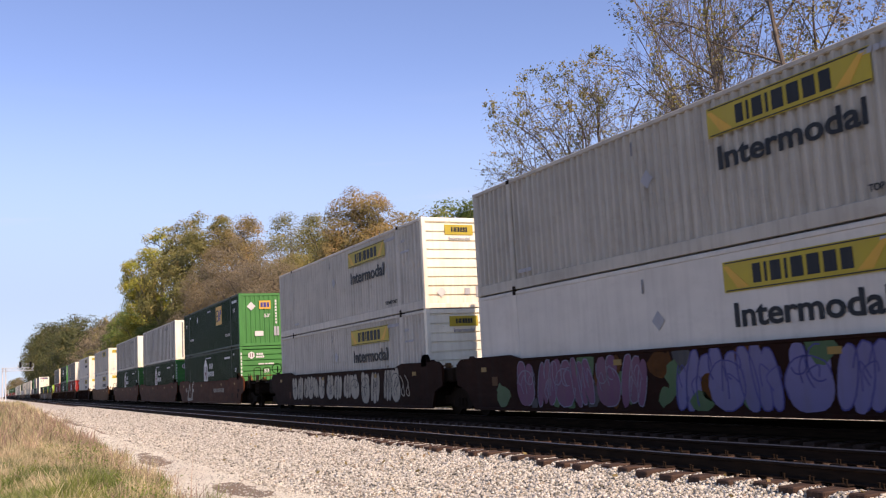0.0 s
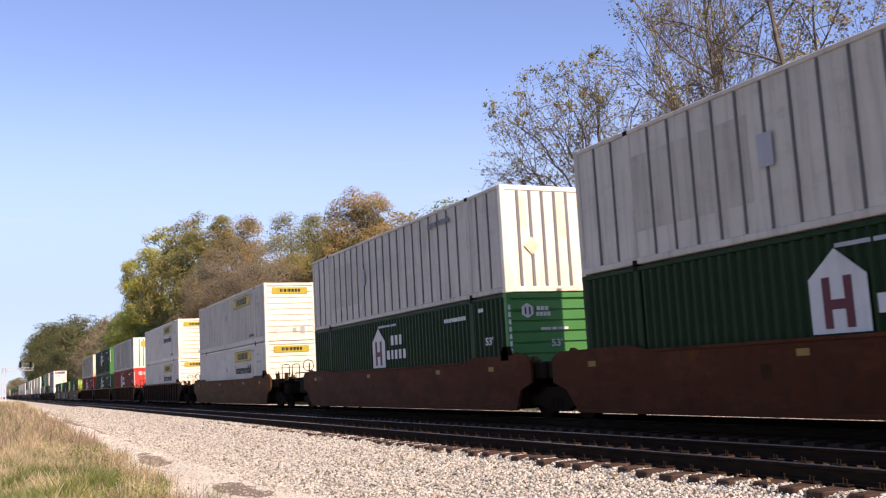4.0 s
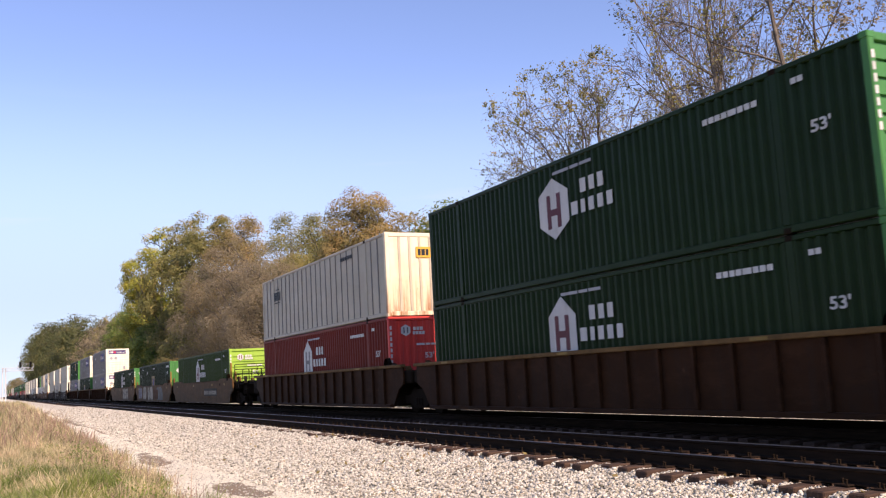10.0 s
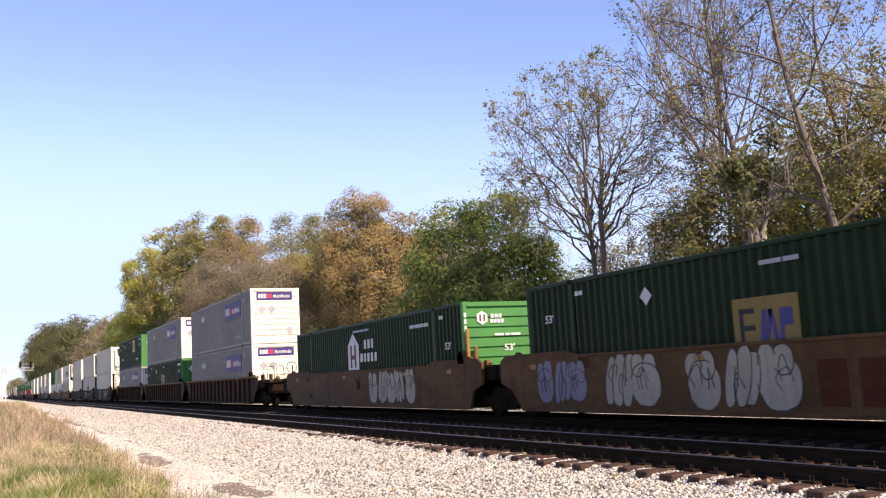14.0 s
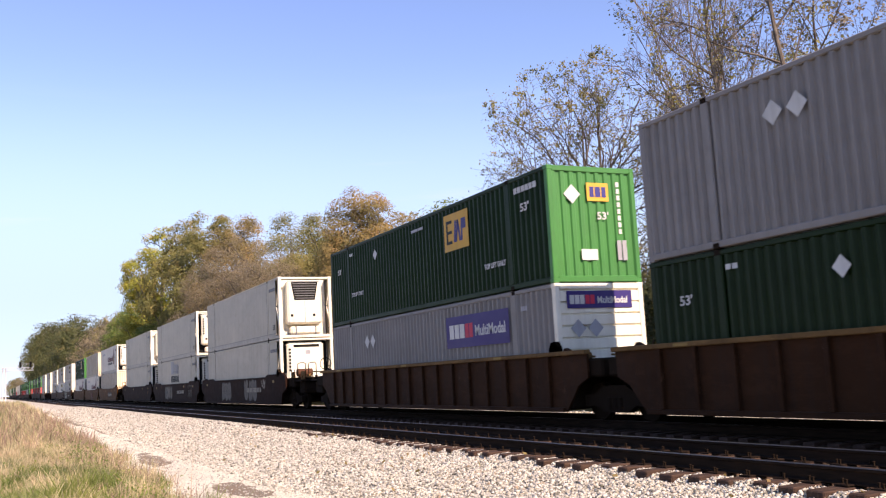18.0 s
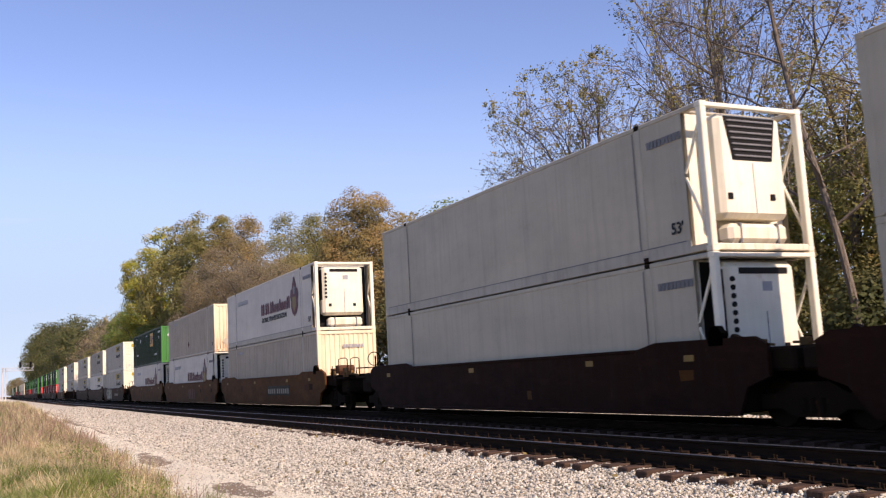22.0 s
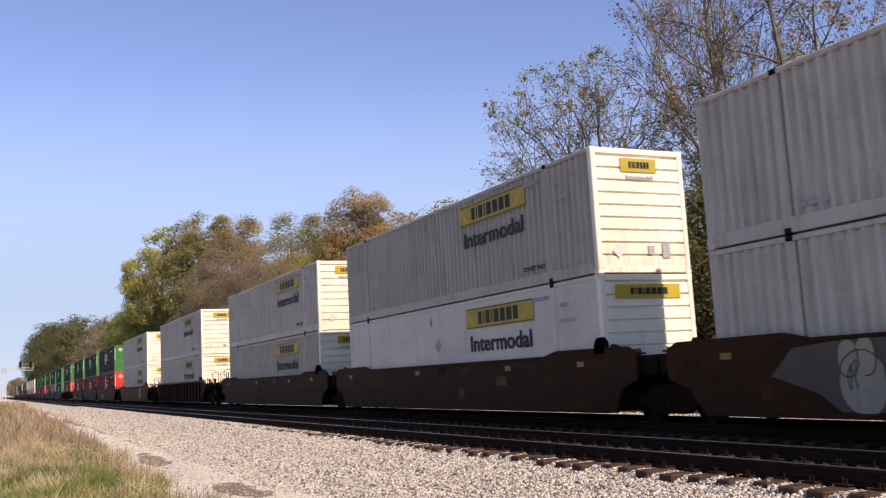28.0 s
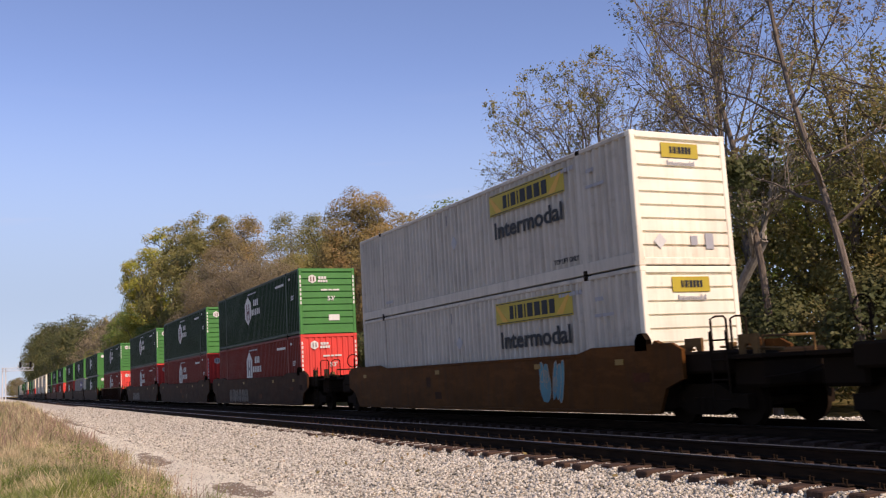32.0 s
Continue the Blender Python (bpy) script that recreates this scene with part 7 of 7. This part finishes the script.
TIE_ME = [Shape().box((-0.115 - 0.008 * i, -1.25 - 0.04 * i, -0.36), (0.115 + 0.006 * i, 1.32, -0.185 - 0.006 * i), 0.015).mesh("tie", TIE) for i in range(3)]
plate_shape = Shape()
for y in (-0.755, 0.755):
    plate_shape.box((-0.10, y - 0.19, -0.186), (0.10, y + 0.19, -0.168), 0.004)
PLATE_ME = plate_shape.mesh("tie_plate", RAIL_SIDE)
spike_shape = Shape()
for y in (-0.755, 0.755):
    for dx, dy in ((-0.055, -0.10), (0.055, 0.10), (0.05, -0.155), (-0.05, 0.155)):
        spike_shape.box((dx - 0.011, y + dy - 0.011, -0.17), (dx + 0.011, y + dy + 0.011, -0.118), 0.002)
        spike_shape.box((dx - 0.016, y + dy - 0.015, -0.128), (dx + 0.016, y + dy + 0.015, -0.112), 0.004)
SPIKE_ME = spike_shape.mesh("spike", IRON)
trng = random.Random(5)
x = -3.0
rest = Shape()
for k in range(1500):
    x -= 0.50 + trng.uniform(-0.025, 0.025)
    if k < 150:
        tie = part("tie", trng.choice(TIE_ME), None, near_track, at=(x, trng.uniform(-0.06, 0.06), trng.uniform(-0.008, 0.006)))
        tie.rotation_euler = (0, trng.uniform(-0.02, 0.02), trng.uniform(-0.035, 0.035))
        if k < 60:
            part("tie_plate", PLATE_ME, None, tie)
            part("spike", SPIKE_ME, None, tie, "rusty track spikes")
    else:
        rest.box((x - 0.115, -1.3, -0.34), (x + 0.115, 1.3, -0.19))
tagged(part("ties", rest, TIE, near_track, "row of wooden ties in the distance"), kind="stuff")
rest = Shape()
for k in range(700):
    rest.box((-0.5 * k + 2 - 0.115, -1.3, -0.34), (-0.5 * k + 2 + 0.115, 1.3, -0.19))
tagged(part("ties", rest, TIE, far_track, "row of wooden ties under the train"), kind="stuff")

# ---- grass and weeds on the verge ----
def blades(name, n, xr, yr, h0, h1, w, seed, mat, label, dens=None, category="grass"):
    rng = np.random.default_rng(seed)
    t = rng.random(n)
    x = xr[0] + (xr[1] - xr[0]) * t
    y = yr[0] + (yr[1] - yr[0]) * rng.random(n)
    edge = np.interp(-x, [8, 16, 24, 40, 67, 130, 200], [2.25, 2.45, 2.75, 2.95, 3.3, 4.2, 5.0]) + 0.22 * np.sin(x * 0.9) + 0.15 * np.sin(x * 2.3) + rng.normal(size=n) * 0.22
    keep = (y < edge)
    if dens is not None:
        keep &= rng.random(n) < dens(x, y)
    x, y = x[keep], y[keep]
    n = len(x)
    z = np.array([ground_height(a, b_) for a, b_ in zip(x, y)]) - 0.02
    lump = np.array([noise.noise((a * 0.9, b_ * 1.6, seed)) + 0.6 * noise.noise((a * 2.7, b_ * 3.1, seed)) for a, b_ in zip(x, y)])
    h = rng.uniform(h0, h1, n) * rng.uniform(0.6, 1.1, n) * np.clip(1 + 1.1 * lump, 0.35, 2.0)
    a = rng.uniform(0, 6.28, n)
    lean = rng.normal(size=(n, 2)) * 0.42 * h[:, None]
    wd = (w * (1 + np.maximum(0, -x - 20) / 30))
    ux, uy = np.cos(a) * wd, np.sin(a) * wd
    p = [np.stack([x - ux, y - uy, z], 1), np.stack([x + ux, y + uy, z], 1),
         np.stack([x + lean[:, 0] * 0.4 + ux * 0.8, y + lean[:, 1] * 0.4 + uy * 0.8, z + h * 0.6], 1), np.stack([x + lean[:, 0] * 0.4 - ux * 0.8, y + lean[:, 1] * 0.4 - uy * 0.8, z + h * 0.6], 1),
         np.stack([x + lean[:, 0], y + lean[:, 1], z + h], 1)]
    v = np.stack(p, 1).reshape(-1, 3)
    k = 5 * np.arange(n)[:, None]
    f = np.concatenate([k + np.array([[0, 1, 2, 3]]), k + np.array([[3, 2, 4]])], 1).ravel()
    me = bpy.data.meshes.new(name)
    me.vertices.add(len(v))
    me.vertices.foreach_set("co", v.astype(np.float32).ravel())
    me.loops.add(len(f))
    me.loops.foreach_set("vertex_index", f.astype(np.int32))
    me.polygons.add(2 * n)
    st = (7 * np.arange(n)[:, None] + np.array([[0, 4]])).ravel()
    me.polygons.foreach_set("loop_start", st.astype(np.int32))
    me.polygons.foreach_set("loop_total", np.tile([4, 3], n).astype(np.int32))
    me.update(calc_edges=True)
    me.materials.append(mat)
    return tagged(new(name, me), label, category, kind="stuff")


blades("dry_grass", 80000, (-34, -9), (-0.9, 3.4), 0.10, 0.36, 0.006, 41, GRASS, "dry straw-yellow and green grass on the verge")
blades("green_grass", 100000, (-24, -9), (-0.9, 3.0), 0.12, 0.32, 0.008, 45, LEAF_GREEN, "short green grass and clover on the verge", lambda x, y: np.clip((x + 21) / 7, 0, 1) * (np.sin(x * 1.3 + y * 2) > -0.3))
blades("dry_grass", 38000, (-200, -34), (-3.0, 5.2), 0.3, 0.75, 0.007, 42, GRASS, "dry straw-yellow and green grass on the verge")
wrng = np.random.default_rng(77)
wp = []
for k in range(46):
    cx = -wrng.uniform(10, 42)
    cy = float(np.interp(-cx, [8, 16, 24, 40], [2.2, 2.4, 2.7, 2.9])) - 0.25 - abs(wrng.normal()) * 0.7
    q = wrng.normal(size=(110, 3)) * np.array([0.22, 0.18, 0.11]) + np.array([cx, cy, ground_height(cx, cy) + 0.16])
    wp.append(q)
wp = np.concatenate(wp)
tagged(new("broadleaf_weeds", quads_mesh("broadleaf_weeds", wp, wrng.uniform(0.02, 0.05, len(wp)), wrng, LEAF_GREEN)), "low green broadleaf weeds in the dry grass", "weeds", kind="stuff")
blades("rusty_weeds", 40000, (-60, -10), (0.6, 3.4), 0.12, 0.5, 0.006, 43, WEED, "rusty brown dry weeds along the road edge", lambda x, y: np.clip((y - 1.3) / 1.6, 0, 1) * (0.4 + 0.6 * (np.sin(x * 0.8) > -0.2)), "weeds")
blades("tall_weeds", 6000, (-120, -28), (-1.5, 3.4), 0.5, 0.9, 0.008, 44, WEED, "tall seed-headed brown weeds on the verge", lambda x, y: (np.sin(x * 0.35) > -0.2) * 0.8, "weeds")


# ---- what moves: the whole train, and its wheels ----
def motions():
    for ob, s, z in MOVING:
        walk(ob, [(t, pose(s + SPEED * t, TRAIN_Y, z)) for t in (0, 16, 32)])
    lead = {}
    for w, x2 in TRUCKS:
        if x2 not in lead:
            walk(w, [(k / FPS, pose(x2, 0, 0.42, 0, math.degrees(SPEED / 0.42) * k / FPS % 360, 0)) for k in range(32 * FPS + 1)])
            lead[x2] = w
        else:
            w.rotation_mode = "QUATERNION"
            w.animation_data_create()
            w.animation_data.action = lead[x2].animation_data.action
            w.animation_data.action_slot = lead[x2].animation_data.action_slot


motions()
